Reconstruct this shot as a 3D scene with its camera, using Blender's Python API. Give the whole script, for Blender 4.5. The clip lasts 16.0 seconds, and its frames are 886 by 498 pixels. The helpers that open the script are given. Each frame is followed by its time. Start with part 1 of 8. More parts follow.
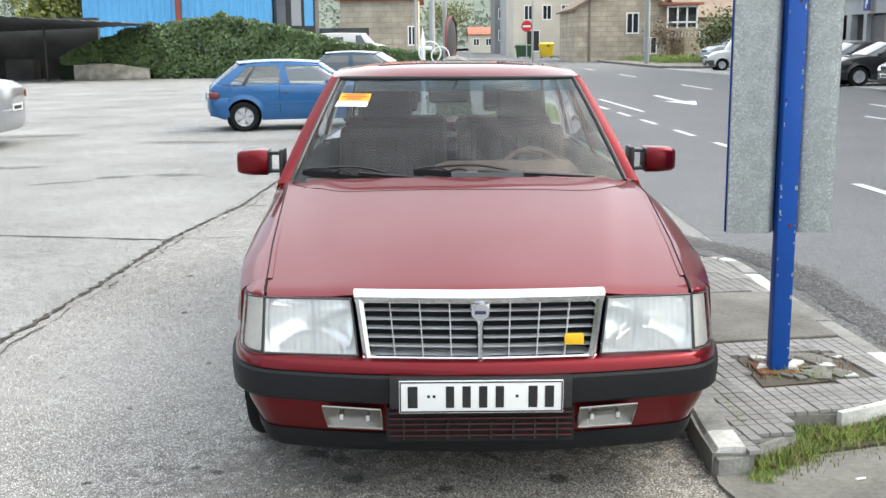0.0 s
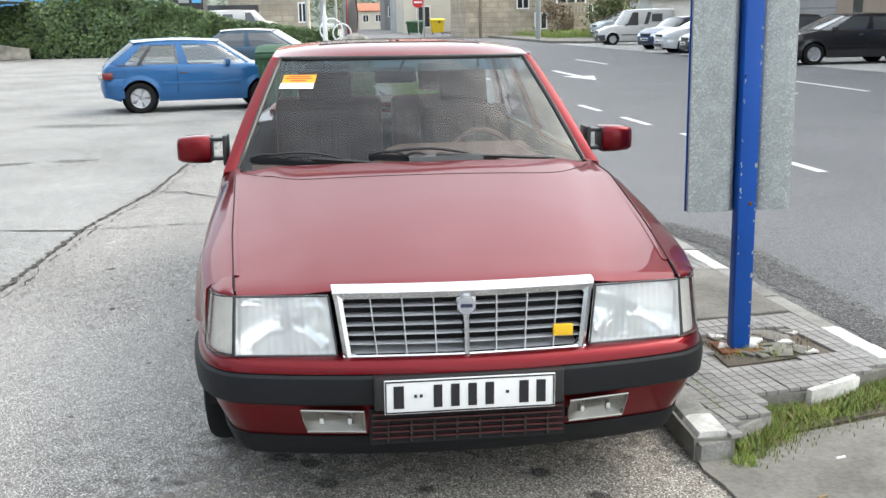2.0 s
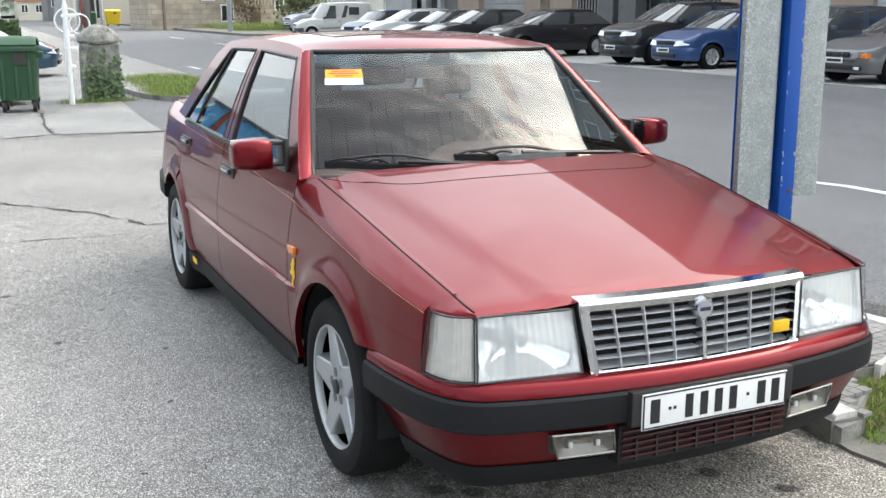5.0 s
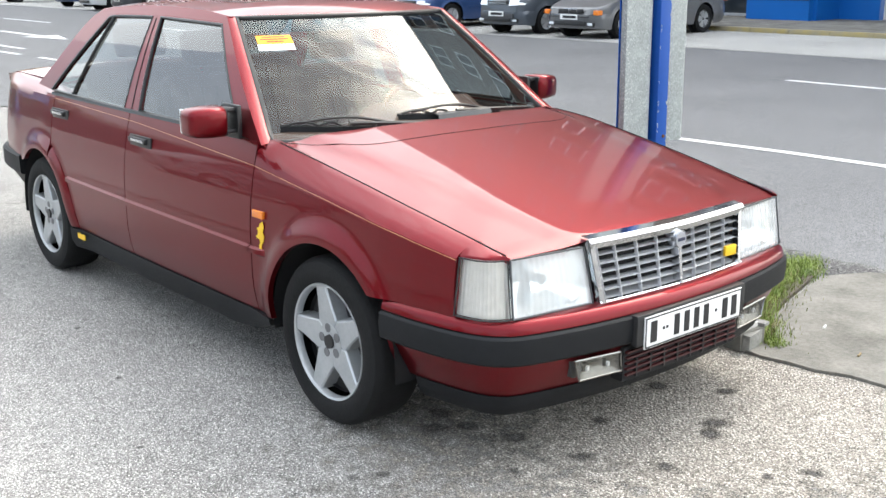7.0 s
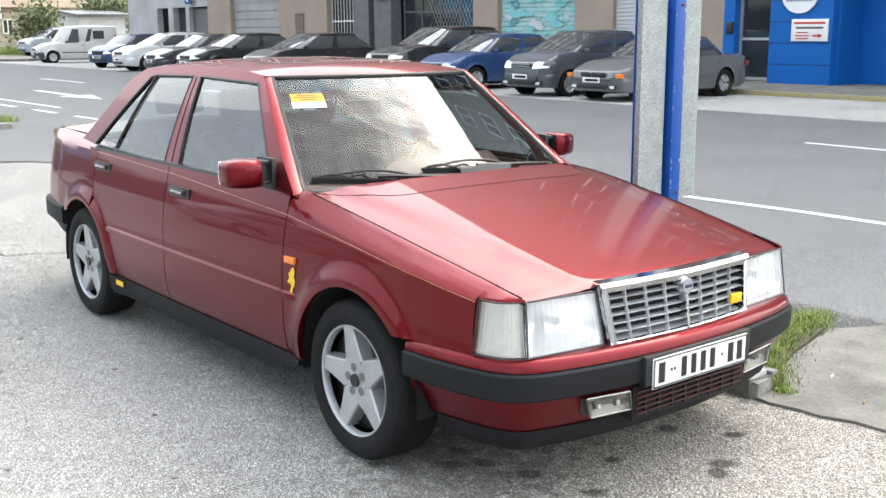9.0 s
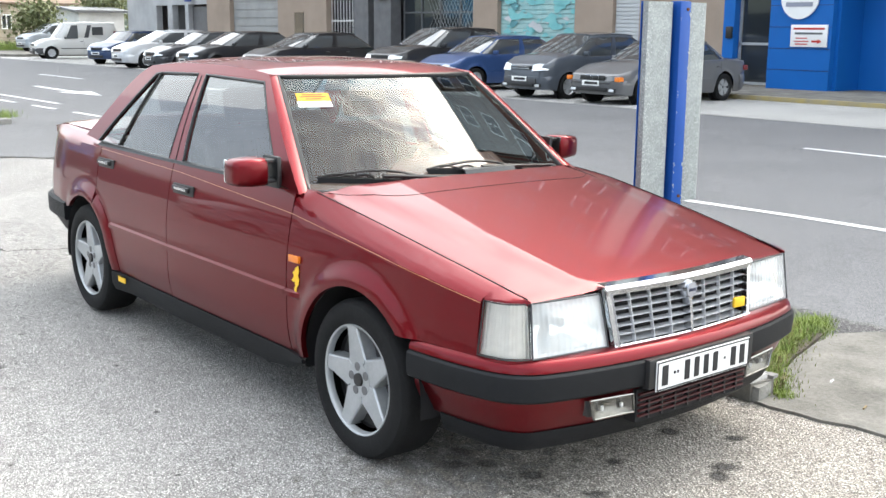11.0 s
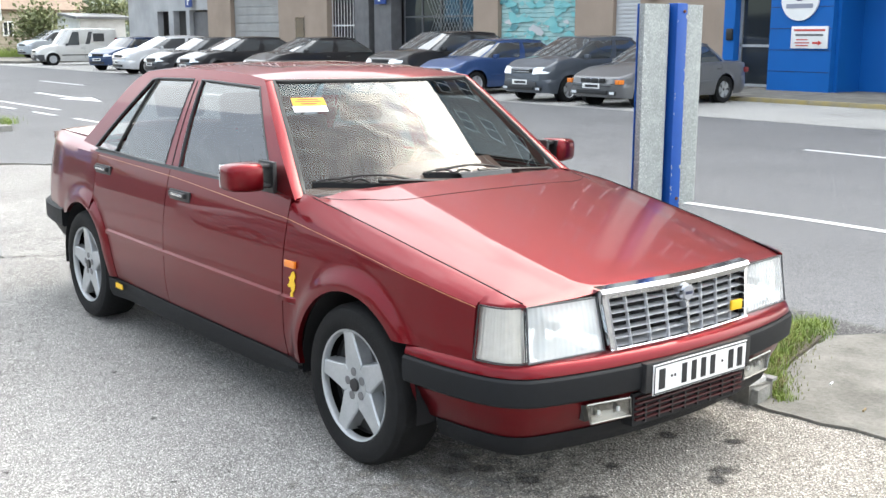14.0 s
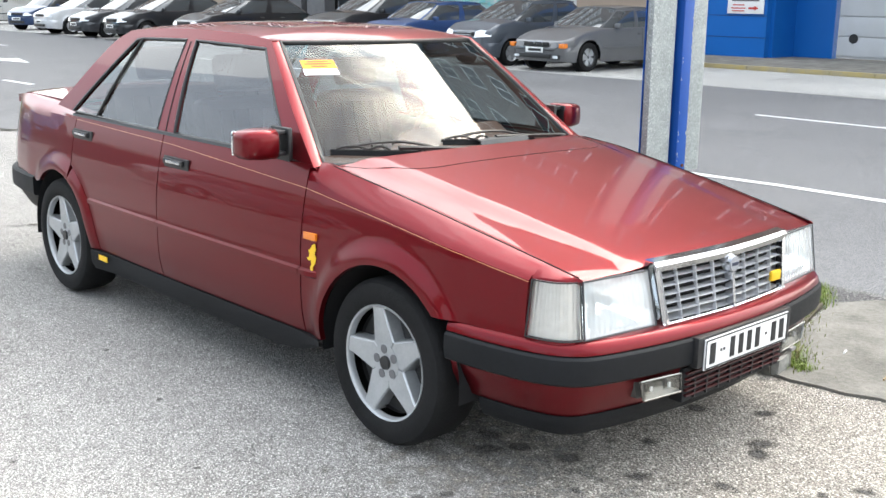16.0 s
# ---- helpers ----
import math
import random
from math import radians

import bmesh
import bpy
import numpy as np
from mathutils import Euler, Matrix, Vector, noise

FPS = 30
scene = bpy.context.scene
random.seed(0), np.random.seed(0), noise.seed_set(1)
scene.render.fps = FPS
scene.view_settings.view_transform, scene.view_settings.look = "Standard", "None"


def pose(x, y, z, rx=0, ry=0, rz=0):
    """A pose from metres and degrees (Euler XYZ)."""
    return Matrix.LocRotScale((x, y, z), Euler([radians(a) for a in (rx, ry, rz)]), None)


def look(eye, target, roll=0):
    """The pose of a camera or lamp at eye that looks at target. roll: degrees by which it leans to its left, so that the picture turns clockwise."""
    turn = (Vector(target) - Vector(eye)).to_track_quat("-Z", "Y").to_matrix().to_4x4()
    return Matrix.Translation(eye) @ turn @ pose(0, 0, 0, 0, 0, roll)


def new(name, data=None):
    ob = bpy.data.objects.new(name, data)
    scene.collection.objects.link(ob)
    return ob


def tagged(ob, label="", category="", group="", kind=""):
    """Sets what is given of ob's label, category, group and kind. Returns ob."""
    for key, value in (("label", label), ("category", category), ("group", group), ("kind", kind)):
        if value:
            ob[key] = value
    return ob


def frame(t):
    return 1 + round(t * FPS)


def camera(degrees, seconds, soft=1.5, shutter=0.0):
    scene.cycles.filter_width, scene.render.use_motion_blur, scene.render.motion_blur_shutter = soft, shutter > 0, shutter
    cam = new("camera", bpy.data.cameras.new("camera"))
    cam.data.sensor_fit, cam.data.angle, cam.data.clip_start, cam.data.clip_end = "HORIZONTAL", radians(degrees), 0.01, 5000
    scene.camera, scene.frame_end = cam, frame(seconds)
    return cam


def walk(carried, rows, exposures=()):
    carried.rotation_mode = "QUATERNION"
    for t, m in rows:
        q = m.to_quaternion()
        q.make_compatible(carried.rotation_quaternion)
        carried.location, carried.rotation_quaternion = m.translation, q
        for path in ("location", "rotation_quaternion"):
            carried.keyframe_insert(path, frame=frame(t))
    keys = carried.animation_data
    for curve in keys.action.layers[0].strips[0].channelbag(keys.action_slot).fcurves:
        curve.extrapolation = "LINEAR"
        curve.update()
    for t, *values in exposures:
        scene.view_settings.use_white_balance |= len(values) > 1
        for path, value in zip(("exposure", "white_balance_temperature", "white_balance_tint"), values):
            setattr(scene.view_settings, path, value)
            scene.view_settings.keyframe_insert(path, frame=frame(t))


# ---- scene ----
cam = camera(45.7, 16.0)
METRES, EYE, TILT, LEAN, TURN = 4.04, 1.529, 0.6, -0.5, -0.2
ROWS = [
    (0.0, 0.0, 0.0, 0.0, -0.24, -11.66, 1.15),
    (0.5, 0.0045, 0.0126, -0.0013, -0.13, -12.74, 1.15),
    (1.0, 0.0106, 0.0325, -0.0045, 1.72, -14.38, 0.72),
    (1.5, -0.0136, 0.0447, -0.0039, -1.56, -13.37, -0.27),
    (2.0, -0.0651, 0.0479, 0.0026, -6.22, -13.04, 1.48),
    (2.5, -0.1065, 0.0499, -0.0001, -5.94, -14.01, 0.8),
    (3.0, -0.1486, 0.097, -0.0035, -6.38, -14.33, -1.04),
    (3.5, -0.2104, 0.1273, -0.0021, -11.18, -15.13, -1.67),
    (4.0, -0.2974, 0.1421, 0.0044, -14.57, -14.78, -0.65),
    (6.5, -0.5928, 0.2966, 0.0085, -37.71, -14.53, 1.05),
    (7.0, -0.6442, 0.2742, 0.0152, -39.23, -15.95, 0.61),
    (7.5, -0.649, 0.2466, 0.0098, -38.89, -14.53, -0.78),
    (8.0, -0.655, 0.23, 0.0156, -36.41, -13.4, 0.65),
    (8.5, -0.6708, 0.2281, 0.0163, -37.58, -12.76, 0.81),
    (11.0, -0.6866, 0.2312, 0.0168, -37.93, -12.59, -0.37),
    (11.5, -0.6867, 0.2307, 0.017, -37.87, -12.35, -0.22),
    (12.0, -0.6863, 0.2296, 0.0172, -37.75, -11.99, -0.17),
    (12.5, -0.6865, 0.2291, 0.0172, -37.69, -11.87, -0.21),
    (13.0, -0.687, 0.2288, 0.0172, -37.65, -11.94, -0.23),
    (13.5, -0.6861, 0.2283, 0.0169, -37.69, -12.11, -0.1),
    (14.0, -0.6797, 0.2299, 0.0165, -37.87, -12.38, 0.01),
    (14.5, -0.661, 0.2324, 0.0126, -35.61, -12.76, -0.86),
    (15.0, -0.6608, 0.2468, 0.0115, -36.97, -12.87, -1.21),
    (15.5, -0.694, 0.2867, 0.0135, -38.14, -12.66, 0.22),
    (16.0, -0.7258, 0.3243, 0.0128, -41.88, -14.32, -0.62),
]
walk(cam, [(t, pose(-0.12, -4.06, EYE, TILT, LEAN, TURN) @ pose(METRES * x, METRES * y, METRES * z, 90 + pitch, roll, yaw)) for t, x, y, z, yaw, pitch, roll in ROWS], exposures=((0.0, 1.5, 6950, 5), (4.2, 1.46, 6900, 5), (6.4, 1.76, 7000, 6), (7.2, 1.91, 7000, 6), (16.0, 1.95, 7000, 6)))

# ---------------------------------------------------------------- light
world = bpy.data.worlds.new("overcast_sky")
scene.world = world
world.use_nodes = True
wn, wl = world.node_tree.nodes, world.node_tree.links
sky = wn.new("ShaderNodeTexSky")
sky.sky_type = "NISHITA"
sky.sun_disc = False
sky.sun_elevation = radians(45)
sky.sun_rotation = radians(80)
sky.air_density, sky.dust_density = 1.1, 3.2
cloud = wn.new("ShaderNodeTexNoise")
cloud.inputs["Scale"].default_value = 2.6
cloud.inputs["Detail"].default_value = 6.0
cloud.inputs["Roughness"].default_value = 0.62
cloud.inputs["Distortion"].default_value = 0.7
cloud_ramp = wn.new("ShaderNodeValToRGB")
cloud_ramp.color_ramp.elements[0].position = 0.30
cloud_ramp.color_ramp.elements[0].color = (4.0, 4.2, 4.5, 1)
cloud_ramp.color_ramp.elements[1].position = 0.72
cloud_ramp.color_ramp.elements[1].color = (6.0, 6.0, 6.0, 1)
wl.new(cloud.outputs["Fac"], cloud_ramp.inputs["Fac"])
sky_mix = wn.new("ShaderNodeMixRGB")
sky_mix.inputs["Fac"].default_value = 0.35
haze = wn.new("ShaderNodeHueSaturation")
haze.inputs["Saturation"].default_value = 0.55
wl.new(sky.outputs["Color"], haze.inputs["Color"])
wl.new(haze.outputs["Color"], sky_mix.inputs["Color1"])
wl.new(cloud_ramp.outputs["Color"], sky_mix.inputs["Color2"])
streak = wn.new("ShaderNodeTexNoise")
streak.inputs["Scale"].default_value, streak.inputs["Detail"].default_value = 8.0, 7.0
streak.inputs["Distortion"].default_value = 1.6
streak_ramp = wn.new("ShaderNodeValToRGB")
streak_ramp.color_ramp.elements[0].position, streak_ramp.color_ramp.elements[1].position = 0.4, 0.62
streak_ramp.color_ramp.elements[0].color, streak_ramp.color_ramp.elements[1].color = (0.4, 0.44, 0.51, 1), (1.1, 1.1, 1.1, 1)
comb = wn.new("ShaderNodeMapping")
comb.inputs["Rotation"].default_value, comb.inputs["Scale"].default_value = (0, 0, radians(35)), (0.55, 1.8, 1.0)
comb_co = wn.new("ShaderNodeTexCoord")
wl.new(comb_co.outputs["Generated"], comb.inputs["Vector"])
wl.new(comb.outputs["Vector"], streak.inputs["Vector"])
wl.new(streak.outputs["Fac"], streak_ramp.inputs["Fac"])
veil = wn.new("ShaderNodeMixRGB")
veil.blend_type = "MULTIPLY"
veil.inputs["Fac"].default_value = 1.0
wl.new(sky_mix.outputs["Color"], veil.inputs["Color1"])
wl.new(streak_ramp.outputs["Color"], veil.inputs["Color2"])
# an overcast sky is about half as bright at the horizon as overhead
dome_co, dome_xyz, dome = wn.new("ShaderNodeTexCoord"), wn.new("ShaderNodeSeparateXYZ"), wn.new("ShaderNodeMapRange")
wl.new(dome_co.outputs["Generated"], dome_xyz.inputs[0])
wl.new(dome_xyz.outputs["Z"], dome.inputs["Value"])
# the streaks are faint in the low sky and stand out overhead
low_sky = wn.new("ShaderNodeMapRange")
low_sky.inputs["From Min"].default_value, low_sky.inputs["From Max"].default_value = 0.55, 0.8
low_sky.inputs["To Min"].default_value, low_sky.inputs["To Max"].default_value = 0.28, 1.0
wl.new(dome_xyz.outputs["Z"], low_sky.inputs["Value"])
wl.new(low_sky.outputs["Result"], veil.inputs["Fac"])
dome.inputs["From Min"].default_value, dome.inputs["From Max"].default_value = 0.0, 0.85
dome.inputs["To Min"].default_value, dome.inputs["To Max"].default_value = 0.62, 1.0
overcast = wn.new("ShaderNodeMixRGB")
overcast.blend_type = "MULTIPLY"
overcast.inputs["Fac"].default_value = 1.0
wl.new(veil.outputs["Color"], overcast.inputs["Color1"])
wl.new(dome.outputs["Result"], overcast.inputs["Color2"])
# the cloud is thinner and warmer towards the hidden sun
toward, glow, sunward = wn.new("ShaderNodeVectorMath"), wn.new("ShaderNodeValToRGB"), wn.new("ShaderNodeMixRGB")
toward.operation = "DOT_PRODUCT"
wl.new(dome_co.outputs["Generated"], toward.inputs[0])
toward.inputs[1].default_value = (0.70, 0.12, 0.705)
wl.new(toward.outputs["Value"], glow.inputs["Fac"])
glow.color_ramp.interpolation = "EASE"
glow.color_ramp.elements[0].position, glow.color_ramp.elements[1].position = 0.56, 1.0
glow.color_ramp.elements[0].color, glow.color_ramp.elements[1].color = (0.56, 0.6, 0.67, 1), (1.0, 1.0, 1.0, 1)
sunward.blend_type = "MULTIPLY"
sunward.inputs["Fac"].default_value = 1.0
wl.new(overcast.outputs["Color"], sunward.inputs["Color1"])
wl.new(glow.outputs["Color"], sunward.inputs["Color2"])
wl.new(sunward.outputs["Color"], wn["Background"].inputs["Color"])
wn["Background"].inputs["Strength"].default_value = 0.288

sun = new("sun", bpy.data.lights.new("sun", "SUN"))
sun.data.energy = 1.0
sun.data.angle = radians(170)
sun.data.color = (1.0, 0.98, 0.95)
sun.matrix_world = look((13.9, 2.4, 14.1), (0, 0, 0))


# ---------------------------------------------------------------- materials
def principled(name):
    m = bpy.data.materials.new(name)
    m.use_nodes = True
    return m, m.node_tree.nodes, m.node_tree.links, m.node_tree.nodes["Principled BSDF"]


def surf(name, c1, c2=None, rough=0.6, metal=0.0, coarse=1.5, fine=40.0, bump=0.0, bump_scale=60.0, coat=0.0, spec=0.5, per_piece=0.0, speck=0.0, speck_scale=150.0):
    """A surface with variation at two scales: broad stains and fine grain."""
    m, n, l, b = principled(name)
    c2 = c2 or tuple(v * 0.75 for v in c1)
    co = n.new("ShaderNodeTexCoord")
    big, small = n.new("ShaderNodeTexNoise"), n.new("ShaderNodeTexNoise")
    big.inputs["Scale"].default_value, big.inputs["Detail"].default_value = coarse, 5
    small.inputs["Scale"].default_value, small.inputs["Detail"].default_value = fine, 3
    for t in (big, small):
        l.new(co.outputs["Object"], t.inputs["Vector"])
    add = n.new("ShaderNodeMath")
    add.operation = "MULTIPLY_ADD"
    l.new(small.outputs["Fac"], add.inputs[0])
    add.inputs[1].default_value = 0.45
    l.new(big.outputs["Fac"], add.inputs[2])
    ramp = n.new("ShaderNodeValToRGB")
    ramp.color_ramp.elements[0].position, ramp.color_ramp.elements[1].position = 0.5, 0.95
    ramp.color_ramp.elements[0].color, ramp.color_ramp.elements[1].color = (*c2, 1), (*c1, 1)
    l.new(add.outputs[0], ramp.inputs["Fac"])
    col = ramp.outputs["Color"]
    if speck:
        v = n.new("ShaderNodeTexVoronoi")
        v.inputs["Scale"].default_value = speck_scale
        l.new(co.outputs["Object"], v.inputs["Vector"])
        hsv = n.new("ShaderNodeMixRGB")
        hsv.blend_type = "OVERLAY"
        hsv.inputs["Fac"].default_value = speck
        gray = n.new("ShaderNodeRGBToBW")
        l.new(v.outputs["Color"], gray.inputs["Color"])
        l.new(col, hsv.inputs["Color1"])
        l.new(gray.outputs["Val"], hsv.inputs["Color2"])
        col = hsv.outputs["Color"]
    if per_piece:
        info = n.new("ShaderNodeObjectInfo")
        h = n.new("ShaderNodeHueSaturation")
        mr = n.new("ShaderNodeMapRange")
        mr.inputs["To Min"].default_value, mr.inputs["To Max"].default_value = 1 - per_piece, 1 + per_piece
        l.new(info.outputs["Random"], mr.inputs["Value"])
        l.new(mr.outputs["Result"], h.inputs["Value"])
        l.new(col, h.inputs["Color"])
        col = h.outputs["Color"]
    l.new(col, b.inputs["Base Color"])
    b.inputs["Roughness"].default_value, b.inputs["Metallic"].default_value = rough, metal
    b.inputs["Coat Weight"].default_value = coat
    b.inputs["Coat Roughness"].default_value = 0.04
    b.inputs["Specular IOR Level"].default_value = spec
    if bump:
        bn = n.new("ShaderNodeTexNoise")
        bn.inputs["Scale"].default_value, bn.inputs["Detail"].default_value = bump_scale, 4
        l.new(co.outputs["Object"], bn.inputs["Vector"])
        bb = n.new("ShaderNodeBump")
        bb.inputs["Strength"].default_value, bb.inputs["Distance"].default_value = bump, 0.01
        l.new(bn.outputs["Fac"], bb.inputs["Height"])
        l.new(bb.outputs["Normal"], b.inputs["Normal"])
    return m


def flecks(m, scale, c):
    """Sparse bright crystals scattered over a surface."""
    n, l = m.node_tree.nodes, m.node_tree.links
    b = n["Principled BSDF"]
    co, v, bw, pick, near, both, mix = [n.new("ShaderNode" + k) for k in ("TexCoord", "TexVoronoi", "RGBToBW", "MapRange", "MapRange", "Math", "MixRGB")]
    v.inputs["Scale"].default_value = scale
    l.new(co.outputs["Object"], v.inputs["Vector"])
    l.new(v.outputs["Color"], bw.inputs["Color"])
    l.new(bw.outputs["Val"], pick.inputs["Value"])
    l.new(v.outputs["Distance"], near.inputs["Value"])
    pick.inputs["From Min"].default_value, pick.inputs["From Max"].default_value = 0.66, 0.74
    near.inputs["From Min"].default_value, near.inputs["From Max"].default_value = 0.5, 0.25
    both.operation = "MULTIPLY"
    l.new(pick.outputs["Result"], both.inputs[0])
    l.new(near.outputs["Result"], both.inputs[1])
    l.new(both.outputs[0], mix.inputs["Fac"])
    l.new(b.inputs["Base Color"].links[0].from_socket, mix.inputs["Color1"])
    mix.inputs["Color2"].default_value = (*c, 1)
    l.new(mix.outputs["Color"], b.inputs["Base Color"])


def plain(name, c, rough=0.4, metal=0.0, coat=0.0, spec=0.5):
    m, n, l, b = principled(name)
    b.inputs["Base Color"].default_value = (*c, 1)
    b.inputs["Roughness"].default_value, b.inputs["Metallic"].default_value = rough, metal
    b.inputs["Coat Weight"].default_value, b.inputs["Coat Roughness"].default_value = coat, 0.03
    b.inputs["Specular IOR Level"].default_value = spec
    return m


def paint(name, c, metal=0.35, rough=0.38, dirt=0.12, coat=0.95, ior=1.32, spec=0.2):
    """Car paint: coloured base under a clear coat, with faint road dust."""
    m, n, l, b = principled(name)
    co = n.new("ShaderNodeTexCoord")
    t = n.new("ShaderNodeTexNoise")
    t.inputs["Scale"].default_value, t.inputs["Detail"].default_value = 3.0, 6
    l.new(co.outputs["Object"], t.inputs["Vector"])
    flake = n.new("ShaderNodeTexVoronoi")
    flake.inputs["Scale"].default_value = 900
    l.new(co.outputs["Object"], flake.inputs["Vector"])
    ramp = n.new("ShaderNodeValToRGB")
    ramp.color_ramp.elements[0].position, ramp.color_ramp.elements[1].position = 0.3, 0.8
    ramp.color_ramp.elements[0].color = (*[v * (1 - dirt) for v in c], 1)
    ramp.color_ramp.elements[1].color = (*[v * (1 - dirt) + 0.35 * dirt * 0.25 + v * dirt for v in c], 1)
    l.new(t.outputs["Fac"], ramp.inputs["Fac"])
    mix = n.new("ShaderNodeMixRGB")
    mix.blend_type = "SOFT_LIGHT"
    mix.inputs["Fac"].default_value = 0.25
    g = n.new("ShaderNodeRGBToBW")
    l.new(flake.outputs["Color"], g.inputs["Color"])
    l.new(ramp.outputs["Color"], mix.inputs["Color1"])
    l.new(g.outputs["Val"], mix.inputs["Color2"])
    l.new(mix.outputs["Color"], b.inputs["Base Color"])
    b.inputs["Metallic"].default_value, b.inputs["Roughness"].default_value = metal, rough
    b.inputs["Coat Weight"].default_value, b.inputs["Coat Roughness"].default_value = coat, 0.014
    b.inputs["Coat IOR"].default_value = ior
    b.inputs["Specular IOR Level"].default_value = spec
    return m


def glass(name, tint=(0.9, 0.95, 0.93), see=0.75, rough=0.0, base=0.09, fall=4.0):
    """Thin pane: transparent with a tint, and a glossy reflection that grows at grazing angles."""
    m = bpy.data.materials.new(name)
    m.use_nodes = True
    n, l = m.node_tree.nodes, m.node_tree.links
    n.clear()
    out, mix = n.new("ShaderNodeOutputMaterial"), n.new("ShaderNodeMixShader")
    tr, gl, lw = n.new("ShaderNodeBsdfTransparent"), n.new("ShaderNodeBsdfGlossy"), n.new("ShaderNodeLayerWeight")
    pw, ma = n.new("ShaderNodeMath"), n.new("ShaderNodeMath")
    pw.operation, ma.operation = "POWER", "MULTIPLY_ADD"
    lw.inputs["Blend"].default_value = 0.5
    l.new(lw.outputs["Facing"], pw.inputs[0])
    pw.inputs[1].default_value = fall
    l.new(pw.outputs[0], ma.inputs[0])
    ma.inputs[1].default_value, ma.inputs[2].default_value = 1 - base, base
    tr.inputs["Color"].default_value = (*[v * see for v in tint], 1)
    gl.inputs["Roughness"].default_value = rough
    l.new(ma.outputs[0], mix.inputs[0])
    l.new(tr.outputs[0], mix.inputs[1])
    l.new(gl.outputs[0], mix.inputs[2])
    l.new(mix.outputs[0], out.inputs["Surface"])
    return m


RED = paint("metallic_red_paint", (0.148, 0.0068, 0.0112), 0.85, 0.38, 0.0, 0.72, 1.35, 0.0)
RUBBER = surf("black_bumper_rubber", (0.013, 0.014, 0.016), (0.008, 0.0085, 0.0095), 0.55, spec=0.18, bump=0.15, bump_scale=300)
TYRE = surf("tyre_rubber", (0.013, 0.013, 0.0135), (0.007, 0.007, 0.007), 0.75, spec=0.18, bump=0.2, bump_scale=120)
DARK = plain("dark_void", (0.006, 0.006, 0.007), 0.9)
BLACK = plain("black_trim", (0.015, 0.015, 0.016), 0.4)
CHROME = surf("chrome", (0.64, 0.65, 0.67), (0.52, 0.53, 0.55), 0.1, 1.0, 6, 80)
ALLOY = surf("silver_alloy", (0.47, 0.485, 0.495), (0.37, 0.385, 0.395), 0.4, 0.55, 8, 90)
LENS = glass("headlamp_glass", (0.99, 1.0, 1.0), 0.99, 0.08, 0.05)
ln, ll = LENS.node_tree.nodes, LENS.node_tree.links
lmix, ldif = ln.new("ShaderNodeMixShader"), ln.new("ShaderNodeBsdfDiffuse")
ldif.inputs["Color"].default_value = (0.93, 0.95, 0.96, 1)
lmix.inputs[0].default_value = 0.3
ll.new(ln["Transparent BSDF"].outputs[0], lmix.inputs[1])
ll.new(ldif.outputs[0], lmix.inputs[2])
ll.new(lmix.outputs[0], ln["Mix Shader"].inputs[1])
SIDELENS = glass("clear_indicator_glass", (0.95, 0.95, 0.94), 0.95, 0.05, 0.06)
REFLECTOR = plain("lamp_reflector", (0.9, 0.93, 0.93), 0.12, 0.95)
TRAY = surf("lamp_tray_silver", (0.86, 0.88, 0.87), (0.72, 0.74, 0.73), 0.3, 0.45, 6, 120)
MILK = surf("fog_glint_white", (0.95, 0.96, 0.97), (0.88, 0.9, 0.92), 0.25, 0.0, 6, 120)
AMBER = plain("amber_plastic", (0.75, 0.2, 0.02), 0.2, 0, 0.5)
YELLOW = plain("yellow_decal", (0.8, 0.48, 0.02), 0.45)
ORANGE = plain("orange_print", (0.85, 0.36, 0.02), 0.6)
FOG = plain("fog_lamp_shell", (0.07, 0.068, 0.065), 0.4)
FOGLENS = glass("fog_lamp_glass", (0.92, 0.92, 0.9), 0.85, 0.04, 0.1)
WHITE = surf("white_enamel", (0.8, 0.8, 0.79), (0.72, 0.72, 0.71), 0.35, coarse=3)
INK = plain("black_ink", (0.01, 0.01, 0.012), 0.5)
REDINK = plain("red_ink", (0.5, 0.03, 0.02), 0.5)
SCREEN = glass("windscreen_glass", (0.82, 0.95, 1.0), 0.62, 0.0, 0.05, 5.0)
SIDEGLASS = glass("side_window_glass", (0.86, 0.9, 0.88), 0.74, 0.0, 0.15)
LEATHER = surf("brown_upholstery", (0.085, 0.042, 0.034), (0.055, 0.028, 0.023), 0.7, spec=0.2)
DASH = surf("brown_dashboard", (0.26, 0.12, 0.08), (0.18, 0.085, 0.055), 0.6)
CARPET = plain("dark_lining", (0.05, 0.035, 0.03), 0.95)
STRIPE = plain("pinstripe", (0.55, 0.2, 0.1), 0.35, 0, 0.5)
SUNBAND = glass("blue_sun_band", (0.3, 0.62, 0.8), 0.7, 0.02, 0.03)
GREYLENS = surf("grey_indicator_backing", (0.82, 0.81, 0.79), (0.62, 0.61, 0.59), 0.28, 0.6, 8, 60)

